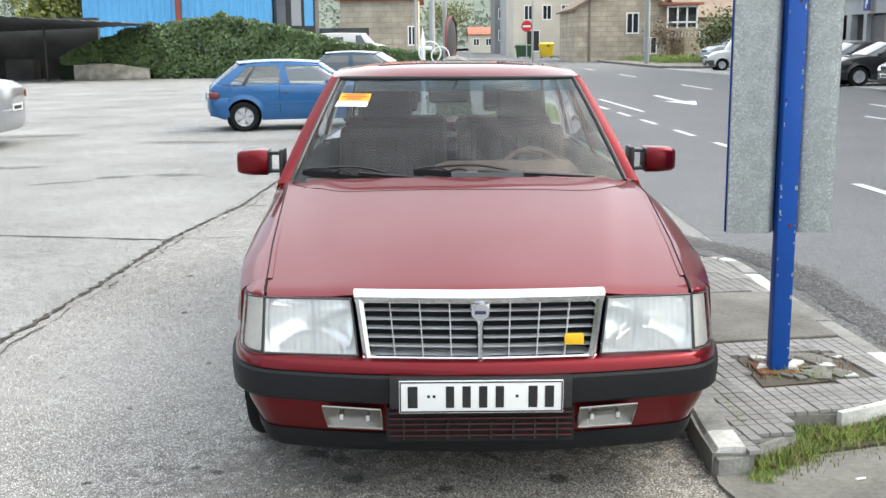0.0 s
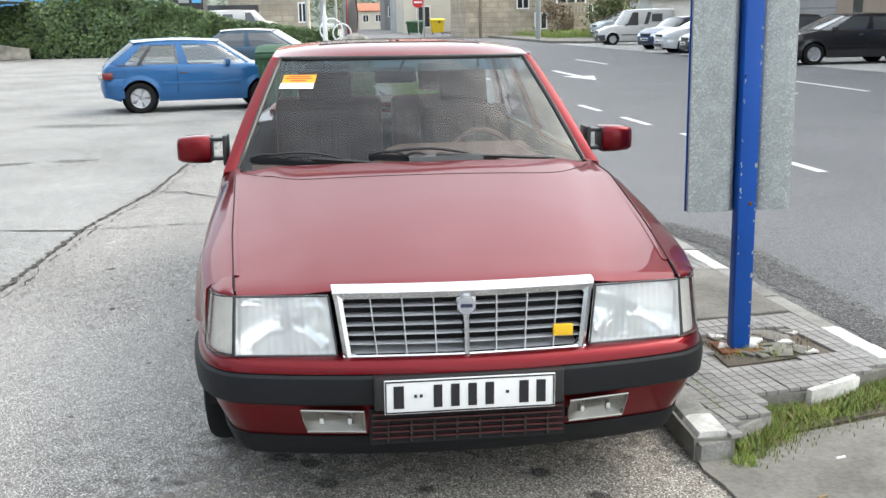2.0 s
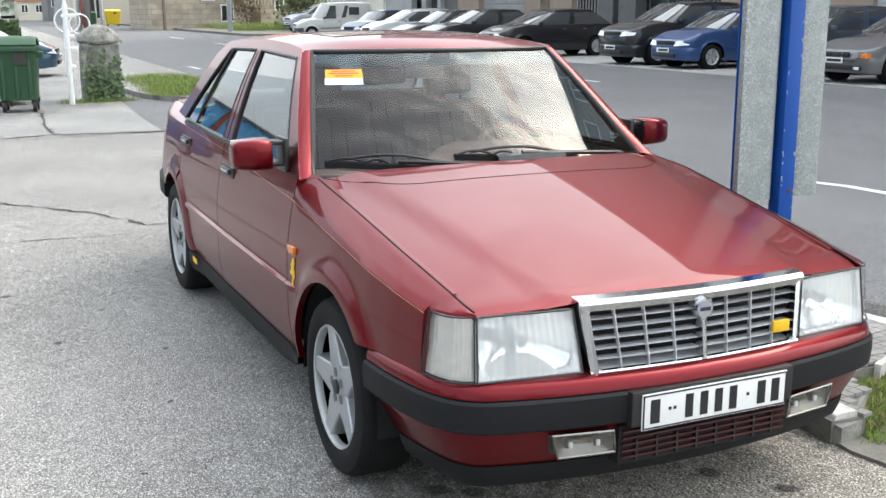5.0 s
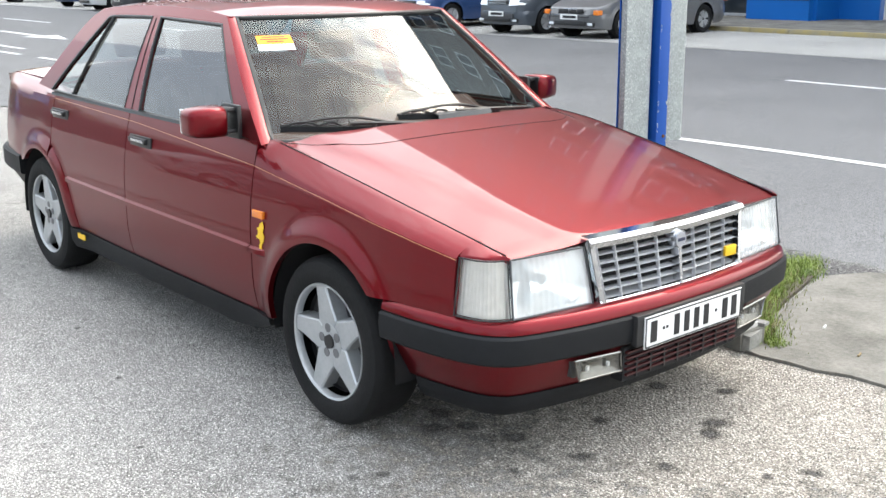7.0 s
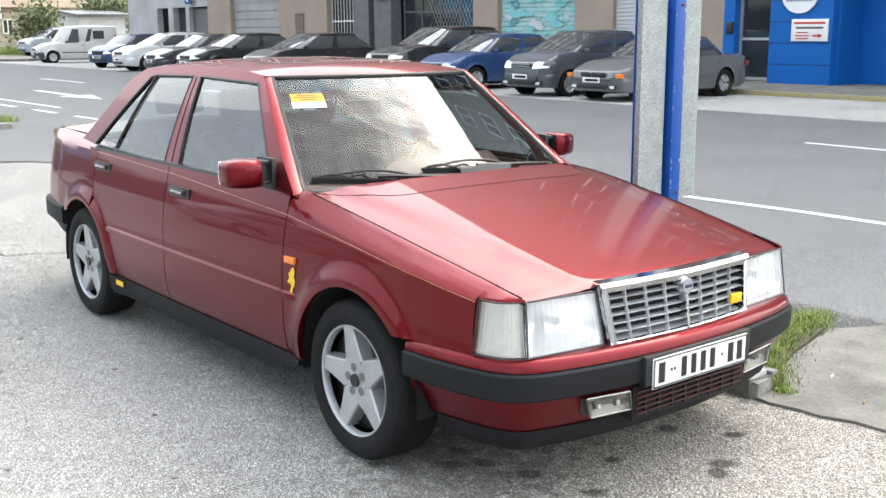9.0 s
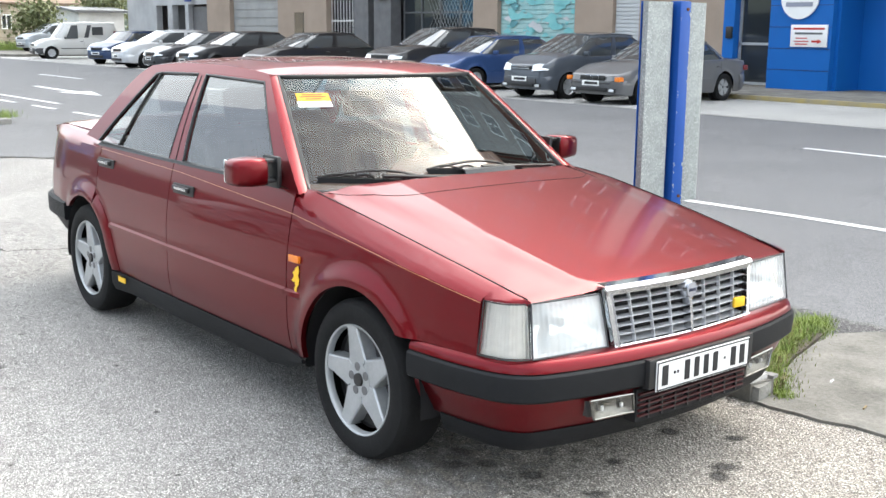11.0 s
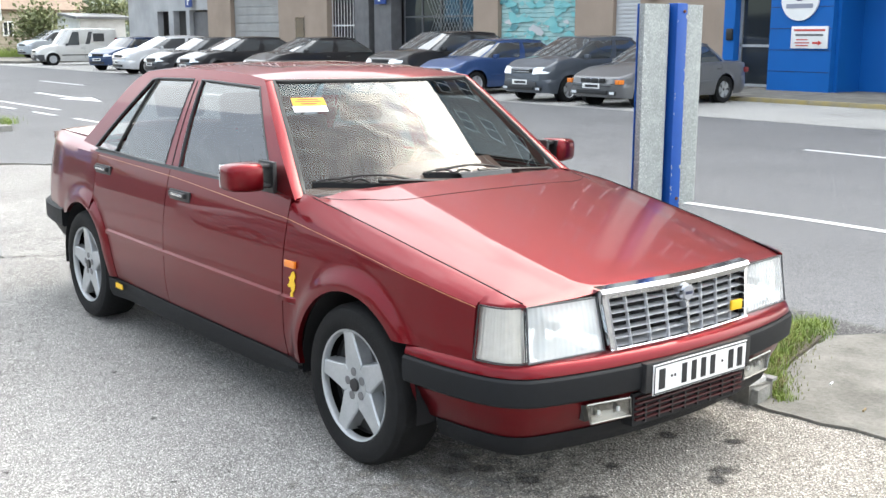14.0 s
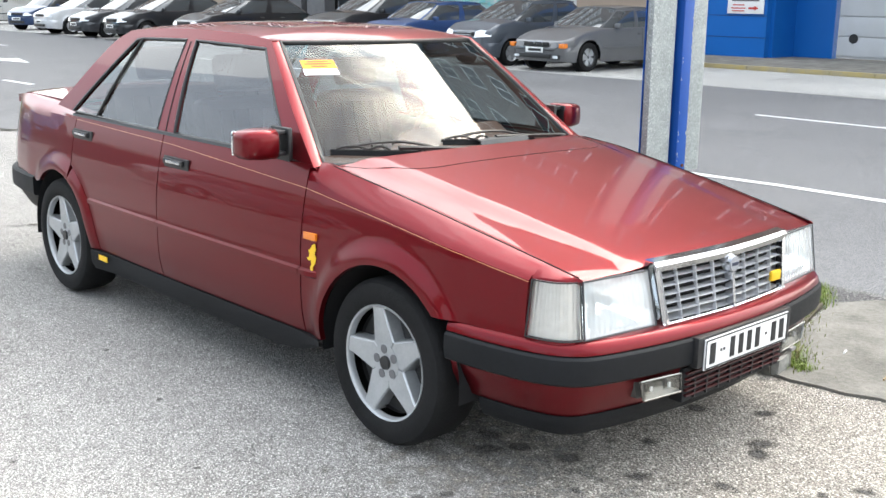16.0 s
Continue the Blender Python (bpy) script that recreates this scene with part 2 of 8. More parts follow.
def aggregate(name, dark, light, stone, share, scale, bump=0.5, soft=0.0):
    """Asphalt: binder with stains at two scales, in which pale chippings of two sizes show. soft: a stain on a unit disc that frays out towards its rim."""
    m, n, l, b = principled(name)
    co = n.new("ShaderNodeTexCoord")
    big, mid, v = n.new("ShaderNodeTexNoise"), n.new("ShaderNodeTexNoise"), n.new("ShaderNodeTexVoronoi")
    big.inputs["Scale"].default_value, big.inputs["Detail"].default_value = 0.55, 6
    mid.inputs["Scale"].default_value, mid.inputs["Detail"].default_value = 9.0, 5
    v.inputs["Scale"].default_value = scale
    for t in (big, mid, v):
        l.new(co.outputs["Object"], t.inputs["Vector"])
    add = n.new("ShaderNodeMath")
    add.operation = "MULTIPLY_ADD"
    l.new(mid.outputs["Fac"], add.inputs[0])
    add.inputs[1].default_value = 0.5
    l.new(big.outputs["Fac"], add.inputs[2])
    ramp = n.new("ShaderNodeValToRGB")
    ramp.color_ramp.elements[0].position, ramp.color_ramp.elements[1].position = 0.52, 0.98
    ramp.color_ramp.elements[0].color, ramp.color_ramp.elements[1].color = (*dark, 1), (*light, 1)
    l.new(add.outputs[0], ramp.inputs["Fac"])
    bw = n.new("ShaderNodeRGBToBW")
    l.new(v.outputs["Color"], bw.inputs["Color"])
    sr = n.new("ShaderNodeValToRGB")
    sr.color_ramp.elements[0].position, sr.color_ramp.elements[1].position = 0.34, 0.56
    sr.color_ramp.elements[0].color, sr.color_ramp.elements[1].color = (0, 0, 0, 1), (share, share, share, 1)
    l.new(bw.outputs["Val"], sr.inputs["Fac"])
    mix = n.new("ShaderNodeMixRGB")
    mix.inputs["Color2"].default_value = (*stone, 1)
    core = n.new("ShaderNodeMapRange")
    core.inputs["From Min"].default_value, core.inputs["From Max"].default_value = 0.56, 0.3
    l.new(v.outputs["Distance"], core.inputs["Value"])
    chip = n.new("ShaderNodeMath")
    chip.operation = "MULTIPLY"
    l.new(sr.outputs["Color"], chip.inputs[0])
    l.new(core.outputs["Result"], chip.inputs[1])
    l.new(chip.outputs[0], mix.inputs["Fac"])
    l.new(ramp.outputs["Color"], mix.inputs["Color1"])
    sand, sand_bw, sand_ramp, fines = n.new("ShaderNodeTexVoronoi"), n.new("ShaderNodeRGBToBW"), n.new("ShaderNodeValToRGB"), n.new("ShaderNodeMixRGB")
    sand.inputs["Scale"].default_value = scale * 2.3
    l.new(co.outputs["Object"], sand.inputs["Vector"])
    l.new(sand.outputs["Color"], sand_bw.inputs["Color"])
    l.new(sand_bw.outputs["Val"], sand_ramp.inputs["Fac"])
    sand_ramp.color_ramp.elements[0].position, sand_ramp.color_ramp.elements[1].position = 0.3, 0.7
    sand_ramp.color_ramp.elements[0].color, sand_ramp.color_ramp.elements[1].color = (0.3, 0.3, 0.3, 1), (1.85, 1.85, 1.85, 1)
    fines.blend_type = "MULTIPLY"
    fines.inputs["Fac"].default_value = 0.8
    l.new(mix.outputs["Color"], fines.inputs["Color1"])
    l.new(sand_ramp.outputs["Color"], fines.inputs["Color2"])
    l.new(fines.outputs["Color"], b.inputs["Base Color"])
    b.inputs["Roughness"].default_value = 0.8
    b.inputs["Specular IOR Level"].default_value = 0.25
    if soft:
        ragged, away, fray, edge, clear_, both = n.new("ShaderNodeTexNoise"), n.new("ShaderNodeVectorMath"), n.new("ShaderNodeMath"), n.new("ShaderNodeMapRange"), n.new("ShaderNodeBsdfTransparent"), n.new("ShaderNodeMixShader")
        geo = n.new("ShaderNodeNewGeometry")
        ragged.inputs["Scale"].default_value, ragged.inputs["Detail"].default_value = 14.0, 6
        l.new(geo.outputs["Position"], ragged.inputs["Vector"])
        away.operation = "LENGTH"
        l.new(co.outputs["Object"], away.inputs[0])
        fray.operation = "MULTIPLY_ADD"
        l.new(ragged.outputs["Fac"], fray.inputs[0])
        fray.inputs[1].default_value = 1.3
        l.new(away.outputs["Value"], fray.inputs[2])
        edge.inputs["From Min"].default_value, edge.inputs["From Max"].default_value = 1.55, 1.55 - 0.55 * soft
        l.new(fray.outputs[0], edge.inputs["Value"])
        # texture of the stain in world size, whatever the disc's scale
        for t in (big, mid, v, sand):
            l.new(geo.outputs["Position"], t.inputs["Vector"])
        l.new(edge.outputs["Result"], both.inputs[0])
        l.new(clear_.outputs[0], both.inputs[1])
        l.new(b.outputs[0], both.inputs[2])
        l.new(both.outputs[0], n["Material Output"].inputs["Surface"])
    bb = n.new("ShaderNodeBump")
    bb.inputs["Strength"].default_value, bb.inputs["Distance"].default_value = bump, 0.006
    inv = n.new("ShaderNodeMath")
    inv.operation = "SUBTRACT"
    inv.inputs[0].default_value = 1.0
    l.new(v.outputs["Distance"], inv.inputs[1])
    l.new(inv.outputs[0], bb.inputs["Height"])
    l.new(bb.outputs["Normal"], b.inputs["Normal"])
    return m


ASPHALT = aggregate("worn_asphalt", (0.145, 0.139, 0.132), (0.273, 0.263, 0.251), (0.67, 0.65, 0.62), 0.75, 150, 1.0)
ROUGH = aggregate("rough_dark_asphalt", (0.045, 0.045, 0.046), (0.085, 0.084, 0.083), (0.26, 0.25, 0.24), 0.55, 75, 1.0)
EDGING = aggregate("weathered_road_edge", (0.075, 0.075, 0.075), (0.12, 0.119, 0.116), (0.28, 0.275, 0.26), 0.55, 90, 0.8)
ROAD = aggregate("road_asphalt", (0.105, 0.106, 0.109), (0.14, 0.141, 0.144), (0.27, 0.27, 0.27), 0.5, 120, 0.3)
CONCRETE = aggregate("pale_yard_concrete", (0.138, 0.136, 0.131), (0.272, 0.269, 0.261), (0.42, 0.415, 0.4), 0.5, 110, 0.3)
BAY_CONCRETE = aggregate("pale_parking_concrete", (0.27, 0.265, 0.25), (0.4, 0.395, 0.375), (0.5, 0.49, 0.47), 0.4, 110, 0.3)
PAVING = surf("grey_paving_tile", (0.27, 0.26, 0.25), (0.19, 0.185, 0.175), 0.85, coarse=4, fine=70, bump=0.3, bump_scale=90, per_piece=0.14)
KERB = surf("worn_kerb_stone", (0.34, 0.33, 0.305), (0.13, 0.127, 0.117), 0.85, coarse=4, fine=60, bump=0.4, bump_scale=70)
KERBWHITE = surf("flaking_white_kerb_paint", (0.66, 0.65, 0.62), (0.36, 0.35, 0.33), 0.8, coarse=12, fine=60, bump=0.4, bump_scale=60)
SLAB = surf("concrete_slab", (0.225, 0.214, 0.19), (0.1, 0.095, 0.082), 0.9, coarse=3.2, fine=45, bump=0.3, bump_scale=90)
SOIL = surf("dirt", (0.12, 0.1, 0.075), (0.06, 0.05, 0.04), 0.95, coarse=5, fine=80, bump=0.6, bump_scale=60)
ROADPAINT = surf("road_paint", (0.72, 0.72, 0.71), (0.55, 0.55, 0.54), 0.7, coarse=2, fine=90)
flecks(ROADPAINT, 45, (0.22, 0.22, 0.22))
GRASS = surf("grass_blades", (0.23, 0.3, 0.05), (0.1, 0.16, 0.028), 0.6, coarse=6, fine=30)
DRYGRASS = surf("dry_grass", (0.3, 0.22, 0.11), (0.18, 0.13, 0.07), 0.8)
IVY = surf("ivy_leaves", (0.13, 0.2, 0.08), (0.055, 0.09, 0.038), 0.45, coarse=0.7, fine=6)
# near-black green: the shade deep between ivy leaves, put in as colour
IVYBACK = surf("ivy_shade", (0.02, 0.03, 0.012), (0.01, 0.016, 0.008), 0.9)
GALV = surf("galvanised_steel", (0.34, 0.365, 0.362), (0.265, 0.288, 0.285), 0.5, 0.35, coarse=14, fine=120, speck=0.2, speck_scale=130)
flecks(GALV, 130, (0.5, 0.525, 0.52))
BLUEPOST = surf("chipped_blue_paint", (0.004, 0.07, 0.33), (0.004, 0.058, 0.27), 0.45, coarse=3, fine=60, coat=0.08, spec=0.25)
RUST = surf("rust", (0.2, 0.07, 0.025), (0.1, 0.035, 0.015), 0.9)
CARGLASS = plain("dark_car_glass", (0.045, 0.052, 0.056), 0.05, 0, 0.9, 0.9)


# ---------------------------------------------------------------- building blocks
def part(name, bm, mat, parent=None, label="", sharp=32):
    me = bpy.data.meshes.new(name)
    bmesh.ops.recalc_face_normals(bm, faces=bm.faces)
    for f in bm.faces:
        f.smooth = True
    bm.to_mesh(me)
    bm.free()
    me.set_sharp_from_angle(angle=radians(sharp))
    me.materials.append(mat)
    ob = new(name, me)
    ob.parent = parent
    if label:
        ob["label"] = label
    return ob


def thing(name, label, category, m=None, group="", kind=""):
    ob = new(name)
    ob.empty_display_size = 0.2
    if m is not None:
        ob.matrix_basis = m
    return tagged(ob, label, category, group, kind)


def lone(name, bm, mat, label, category, group="", kind="", sharp=32):
    return tagged(part(name, bm, mat, None, "", sharp), label, category, group, kind)


def box(bm, c, s, bevel=0.0, m=None, seg=2):
    r = bmesh.ops.create_cube(bm, size=1.0, matrix=Matrix.LocRotScale(c, None, s) if m is None else m @ Matrix.LocRotScale(c, None, s))
    if bevel:
        es = list({e for v in r["verts"] for e in v.link_edges})
        bmesh.ops.bevel(bm, geom=es, offset=bevel, segments=seg, affect="EDGES", profile=0.6)
    return bm


def bx(c, s, bevel=0.0, m=None, seg=2):
    return box(bmesh.new(), c, s, bevel, m, seg)


def rod(bm, a, b, r0, r1=None, n=12):
    a, b = Vector(a), Vector(b)
    d = b - a
    m = Matrix.Translation((a + b) / 2) @ d.to_track_quat("Z", "Y").to_matrix().to_4x4()
    bmesh.ops.create_cone(bm, cap_ends=True, segments=n, radius1=r0, radius2=r0 if r1 is None else r1, depth=d.length, matrix=m)
    return bm


def grid(bm, pts, loop_u=False, loop_v=False):
    vs = [[bm.verts.new(p) for p in row] for row in pts]
    nu, nv = len(vs), len(vs[0])
    for i in range(nu if loop_u else nu - 1):
        for j in range(nv if loop_v else nv - 1):
            q = [vs[i][j], vs[(i + 1) % nu][j], vs[(i + 1) % nu][(j + 1) % nv], vs[i][(j + 1) % nv]]
            try:
                bm.faces.new(q)
            except ValueError:
                pass
    return vs


def tube(bm, pts, r, n=8, closed=False):
    pts = [Vector(p) for p in pts]
    rows, up, k = [], None, len(pts)
    for i, p in enumerate(pts):
        a = pts[i - 1] if closed or i else pts[i]
        b = pts[(i + 1) % k] if closed or i < k - 1 else pts[i]
        d = (b - a).normalized()
        if up is None:
            up = d.orthogonal()
        up = (up - d * up.dot(d)).normalized()
        side = d.cross(up)
        rows.append([p + r * (math.cos(t) * up + math.sin(t) * side) for t in [2 * math.pi * j / n for j in range(n)]])
    vs = grid(bm, rows, closed, True)
    if not closed:
        for row in (vs[0], vs[-1]):
            bm.faces.new(row)
    return bm


def revolve(bm, prof, n=48, axis="x"):
    """Profile of (radius, offset along the axis), closed into a ring."""
    rows = []
    for i in range(n):
        a = 2 * math.pi * i / n
        c, s = math.cos(a), math.sin(a)
        rows.append([(o, r * c, r * s) if axis == "x" else (r * c, r * s, o) for r, o in prof])
    grid(bm, rows, True, False)
    bmesh.ops.remove_doubles(bm, verts=bm.verts, dist=1e-5)
    return bm


def prism(bm, poly, at, depth):
    """A flat outline, mapped by at(u, v, w) into space, given depth."""
    lo = [bm.verts.new(at(u, v, 0)) for u, v in poly]
    hi = [bm.verts.new(at(u, v, depth)) for u, v in poly]
    bm.faces.new(lo)
    bm.faces.new(hi)
    k = len(poly)
    for i in range(k):
        bm.faces.new((lo[i], lo[(i + 1) % k], hi[(i + 1) % k], hi[i]))
    return bm


def crv(pts, n):
    """Catmull-Rom curve through the points, n steps a span."""
    p = [np.array(q, float) for q in pts]
    p = [2 * p[0] - p[1]] + p + [2 * p[-1] - p[-2]]
    out = []
    for i in range(1, len(p) - 2):
        for j in range(n):
            t = j / n
            out.append(0.5 * (2 * p[i] + (p[i + 1] - p[i - 1]) * t + (2 * p[i - 1] - 5 * p[i] + 4 * p[i + 1] - p[i + 2]) * t * t + (3 * p[i] - 3 * p[i + 1] + p[i + 2] - p[i - 1]) * t ** 3))
    out.append(p[-2])
    return [tuple(q) for q in out]


def ip(x, table):
    return float(np.interp(x, [a for a, _ in table], [b for _, b in table]))


def sm(x, a, b):
    t = min(1.0, max(0.0, (x - a) / (b - a)))
    return t * t * (3 - 2 * t)


def solid(bm, d):
    bmesh.ops.recalc_face_normals(bm, faces=bm.faces)
    bmesh.ops.solidify(bm, geom=bm.faces[:], thickness=d)
    return bm


def fold_in(bm, inward):
    """A return flange: the open border is drawn inwards, so that gaps between panels are deep."""
    edges = [e for e in bm.edges if e.is_boundary]
    r = bmesh.ops.extrude_edge_only(bm, edges=edges)
    for v in [g for g in r["geom"] if isinstance(g, bmesh.types.BMVert)]:
        v.co += Vector(inward)
    return bm


# ---------------------------------------------------------------- ground
def sheet(name, poly, z, mat, label, category, kind="structure"):
    bm = bmesh.new()
    bm.faces.new([bm.verts.new((x, y, z)) for x, y in poly])
    return lone(name, bm, mat, label, category, "", kind)


sheet("ground", [(-600, -300), (600, -300), (600, 1200), (-600, 1200)], 0.0, ASPHALT, "worn pale grey asphalt with coarse aggregate", "ground")
road_poly = [(2.02, -60), (14.3, -60), (13.6, 20), (12.6, 60), (12.2, 300), (2.6, 300), (3.0, 60), (3.0, 22), (0.5, 17.0), (0.36, 10.75), (1.2, 10.0), (2.02, 8.8)]
sheet("road", road_poly, 0.004, ROAD, "dark grey two-lane road asphalt", "road")
sheet("yard", [(-80, -20), (-2.9, -20), (-2.44, 1.35), (-2.28, 4.15), (-1.96, 7.57), (-1.6, 10.5), (0.35, 10.75), (0.35, 17.0), (-0.5, 49), (-80, 49)], 0.004, CONCRETE, "pale cracked concrete yard", "yard")
sheet("parking_bay", [(14.3, -60), (18.3, -60), (18.3, 60), (12.6, 60), (13.6, 20)], 0.008, BAY_CONCRETE, "pale concrete parking strip", "parking")


# ---------------------------------------------------------------- the red saloon
GREYPLASTIC = surf("grey_plastic", (0.05, 0.052, 0.056), (0.035, 0.036, 0.04), 0.5)
SEDAN = thing("sedan", "dark red metallic four-door saloon car parked on asphalt by the kerb", "car", pose(-0.004, 0, 0.0, 0, 0.5, 0.7))
W_PLAN = [(-0.80, 0.745), (-0.70, 0.775), (-0.6, 0.80), (-0.45, 0.826), (-0.3, 0.842), (0.0, 0.853), (0.5, 0.858), (1.5, 0.864), (2.6, 0.856), (3.1, 0.835), (3.35, 0.795), (3.52, 0.74), (3.62, 0.68)]
AXLE_F, AXLE_R, HUB_Z, ARCH = 0.0, 2.66, 0.303, 0.355


def side_x(y, z):
    w = ip(y, W_PLAN)
    w -= 0.055 * max(0.0, (z - 0.60) / 0.35) ** 1.8
    w -= 0.035 * max(0.0, (0.46 - z) / 0.2) ** 2
    for c in (AXLE_F, AXLE_R):
        r = math.hypot(y - c, z - HUB_Z)
        w += 0.022 * (1 - sm(r, ARCH + 0.015, ARCH + 0.095))
    return w


def shoulder(y):
    return ip(y, [(-0.75, 0.70), (-0.4, 0.757), (0.0, 0.81), (0.48, 0.862), (1.5, 0.915), (2.5, 0.935), (3.2, 0.94), (3.68, 0.925)])


def hood_edge(y):
    """Half-width and height of the gap between bonnet and wing."""
    y = min(y, 0.44)
    return ip(y, [(-0.78, 0.688), (-0.7, 0.70), (-0.3, 0.728), (0.42, 0.758)]), 0.877 + 0.1737 * y - 0.0223 * y * y


def arch_low(y, c, r, base):
    d = abs(y - c)
    return base if d >= r else max(base, HUB_Z + math.sqrt(max(0.0, r * r - d * d)))


def arch_columns(c, r, a0=0, a1=180, n=26):
    return [c + r * math.cos(radians(a1 + (a0 - a1) * i / n)) for i in range(n + 1)]


def side_panel(name, s, ys, low, top, rows, over=None):
    """A body panel of the flank: columns at ys from low(y) to top(y); over(y) gives an inner upper edge."""
    bm = bmesh.new()
    pts = []
    for y in ys:
        z0, z1 = low(y), top(y)
        col = [(s * side_x(y, z0 + (z1 - z0) * k / rows), y, z0 + (z1 - z0) * k / rows) for k in range(rows + 1)]
        if over:
            xo, zo = over(y)
            xa, za = abs(col[-1][0]), z1
            for k in range(1, 6):
                t = k / 5
                col.append((s * (xa + (xo - xa) * t ** 1.25), y, za + (zo - za) * (t ** 0.85)))
        pts.append(col)
    grid(bm, pts)
    fold_in(bm, (-s * 0.022, 0, 0))
    return part(name, bm, RED, SEDAN)


def lin(a, b, n):
    return [a + (b - a) * i / n for i in range(n + 1)]


DOOR_F, DOOR_M, DOOR_R, BELT = 0.478, 1.585, 2.50, 0.945
for s in (-1, 1):
    fr = lin(-0.618, -ARCH - 0.012, 9) + [-ARCH - 0.002] + arch_columns(AXLE_F, ARCH) + [ARCH + 0.002] + lin(ARCH + 0.03, DOOR_F - 0.003, 4)
    side_panel("front_wing", s, fr, lambda y: arch_low(y, AXLE_F, ARCH, 0.540 if y < 0 else 0.30), lambda y: shoulder(y) + 0.045 * sm(y, 0.36, 0.478), 12, hood_edge)
    belt = lambda y: BELT + 0.012 * sm(y, 1.6, 2.6)
    side_panel("front_door", s, lin(DOOR_F + 0.003, DOOR_M - 0.003, 14), lambda y: 0.30, belt, 14)
    rd = lin(DOOR_M + 0.003, AXLE_R - 0.432, 8) + [AXLE_R - 0.43 + 0.43 * (1 - math.cos(radians(a))) for a in range(2, 54, 3)]
    side_panel("rear_door", s, [y for y in rd if y <= DOOR_R - 0.003] + [DOOR_R - 0.003], lambda y: arch_low(y, AXLE_R, 0.43, 0.30), belt, 14)
    q = [y for y in arch_columns(AXLE_R, ARCH) if y > DOOR_R + 0.01]
    qy = [DOOR_R + 0.003] + q + [AXLE_R + ARCH + 0.002] + lin(AXLE_R + ARCH + 0.04, 3.61, 10)
    deck = lambda y: (0.70 - 0.03 * sm(y, 3.2, 3.66), ip(y, [(2.5, 0.957), (2.9, 0.985), (3.4, 0.995), (3.66, 0.965)]))
    side_panel("rear_wing", s, qy, lambda y: arch_low(y, AXLE_R, ARCH, 0.565 if y > AXLE_R else 0.3), shoulder, 12, deck)
    bm = bmesh.new()
    ring = []
    for i in range(19):
        a = radians(180 - i * 64 / 18)
        ring.append([(s * side_x(AXLE_R + r * math.cos(a), HUB_Z + r * math.sin(a)), AXLE_R + r * math.cos(a), HUB_Z + r * math.sin(a)) for r in (ARCH, 0.375, 0.4, 0.426)])
    grid(bm, ring)
    fold_in(bm, (-s * 0.022, 0, 0))
    part("wheel_arch_lip", bm, RED, SEDAN)
    # raised rub strip along the doors
    for y0, y1 in ((ARCH + 0.01, DOOR_F - 0.004), (DOOR_F + 0.004, DOOR_M - 0.004), (DOOR_M + 0.004, 2.285)):
        bm = bmesh.new()
        grid(bm, [[(s * (side_x(y, z) + o), y, z) for z, o in ((0.563, -0.002), (0.556, 0.016 * sm(y, ARCH, ARCH + 0.09)), (0.537, 0.015 * sm(y, ARCH, ARCH + 0.09)), (0.528, -0.002))] for y in lin(y0, y1, 8)])
        part("rub_strip", bm, RED, SEDAN)
    # pinstripe at the shoulder
    bm = bmesh.new()
    grid(bm, [[(s * (side_x(y, z) + 0.0012), y, z) for z in (shoulder(y) - 0.004, shoulder(y) - 0.0015)] for y in lin(-0.62, 2.5, 40)])
    part("pinstripe", bm, STRIPE, SEDAN)
    # black sill
    bm = bmesh.new()
    grid(bm, [[(s * (side_x(y, 0.32) + o), y, z) for z, o in ((0.297, -0.03), (0.297, 0.002), (0.235 + 0.04 * (1 - sm(y, 0.36, 0.6)), 0.0), (0.195 + 0.075 * (1 - sm(y, 0.36, 0.6)), -0.02), (0.19 + 0.075 * (1 - sm(y, 0.36, 0.6)), -0.14))] for y in lin(0.362, 2.298, 12)])
    part("sill", bm, RUBBER, SEDAN, "black plastic sill")
    # inner side wall and wheel housings
    part("inner_panel", bx((s * 0.775, 1.5, 0.62), (0.05, 1.95, 0.62)), CARPET, SEDAN, "dark door lining")
    for c in (AXLE_F, AXLE_R):
        bm = bmesh.new()
        rows = []
        for i in range(21):
            a = radians(-8 + 196 * i / 20)
            rows.append([(s * x, c + 0.375 * math.cos(a), HUB_Z + 0.36 * math.sin(a)) for x in (0.835, 0.52)])
        grid(bm, rows)
        bm.faces.new([bm.verts.new((s * 0.52, c + 0.38 * math.cos(radians(a)), HUB_Z + 0.37 * math.sin(radians(a)))) for a in range(-10, 191, 10)])
        part("wheel_housing", bm, DARK, SEDAN, "dark wheel housing")

# underbody and engine bay block the light
part("underbody", bx((0, 1.5, 0.31), (1.0, 3.7, 0.05), 0.01), DARK, SEDAN, "dark underbody")
part("engine_bay", bx((0, -0.14, 0.49), (0.98, 1.06, 0.44)), DARK, SEDAN, "dark engine bay")
part("boot_floor", bx((0, 3.1, 0.55), (1.0, 0.9, 0.6)), DARK, SEDAN)


# bonnet
def hood_z(u, v):
    y = -0.765 + v * 1.165
    xe, ze = hood_edge(min(y, 0.42))
    crown = 0.024 * (1 - abs(u) ** 2.2) * (0.5 + 0.5 * v)
    edge = 0.60 + 0.22 * v
    plateau = 0.013 * (1 - sm(abs(u), edge, edge + 0.10)) * (0.3 + 0.7 * v)
    return ze + crown + plateau


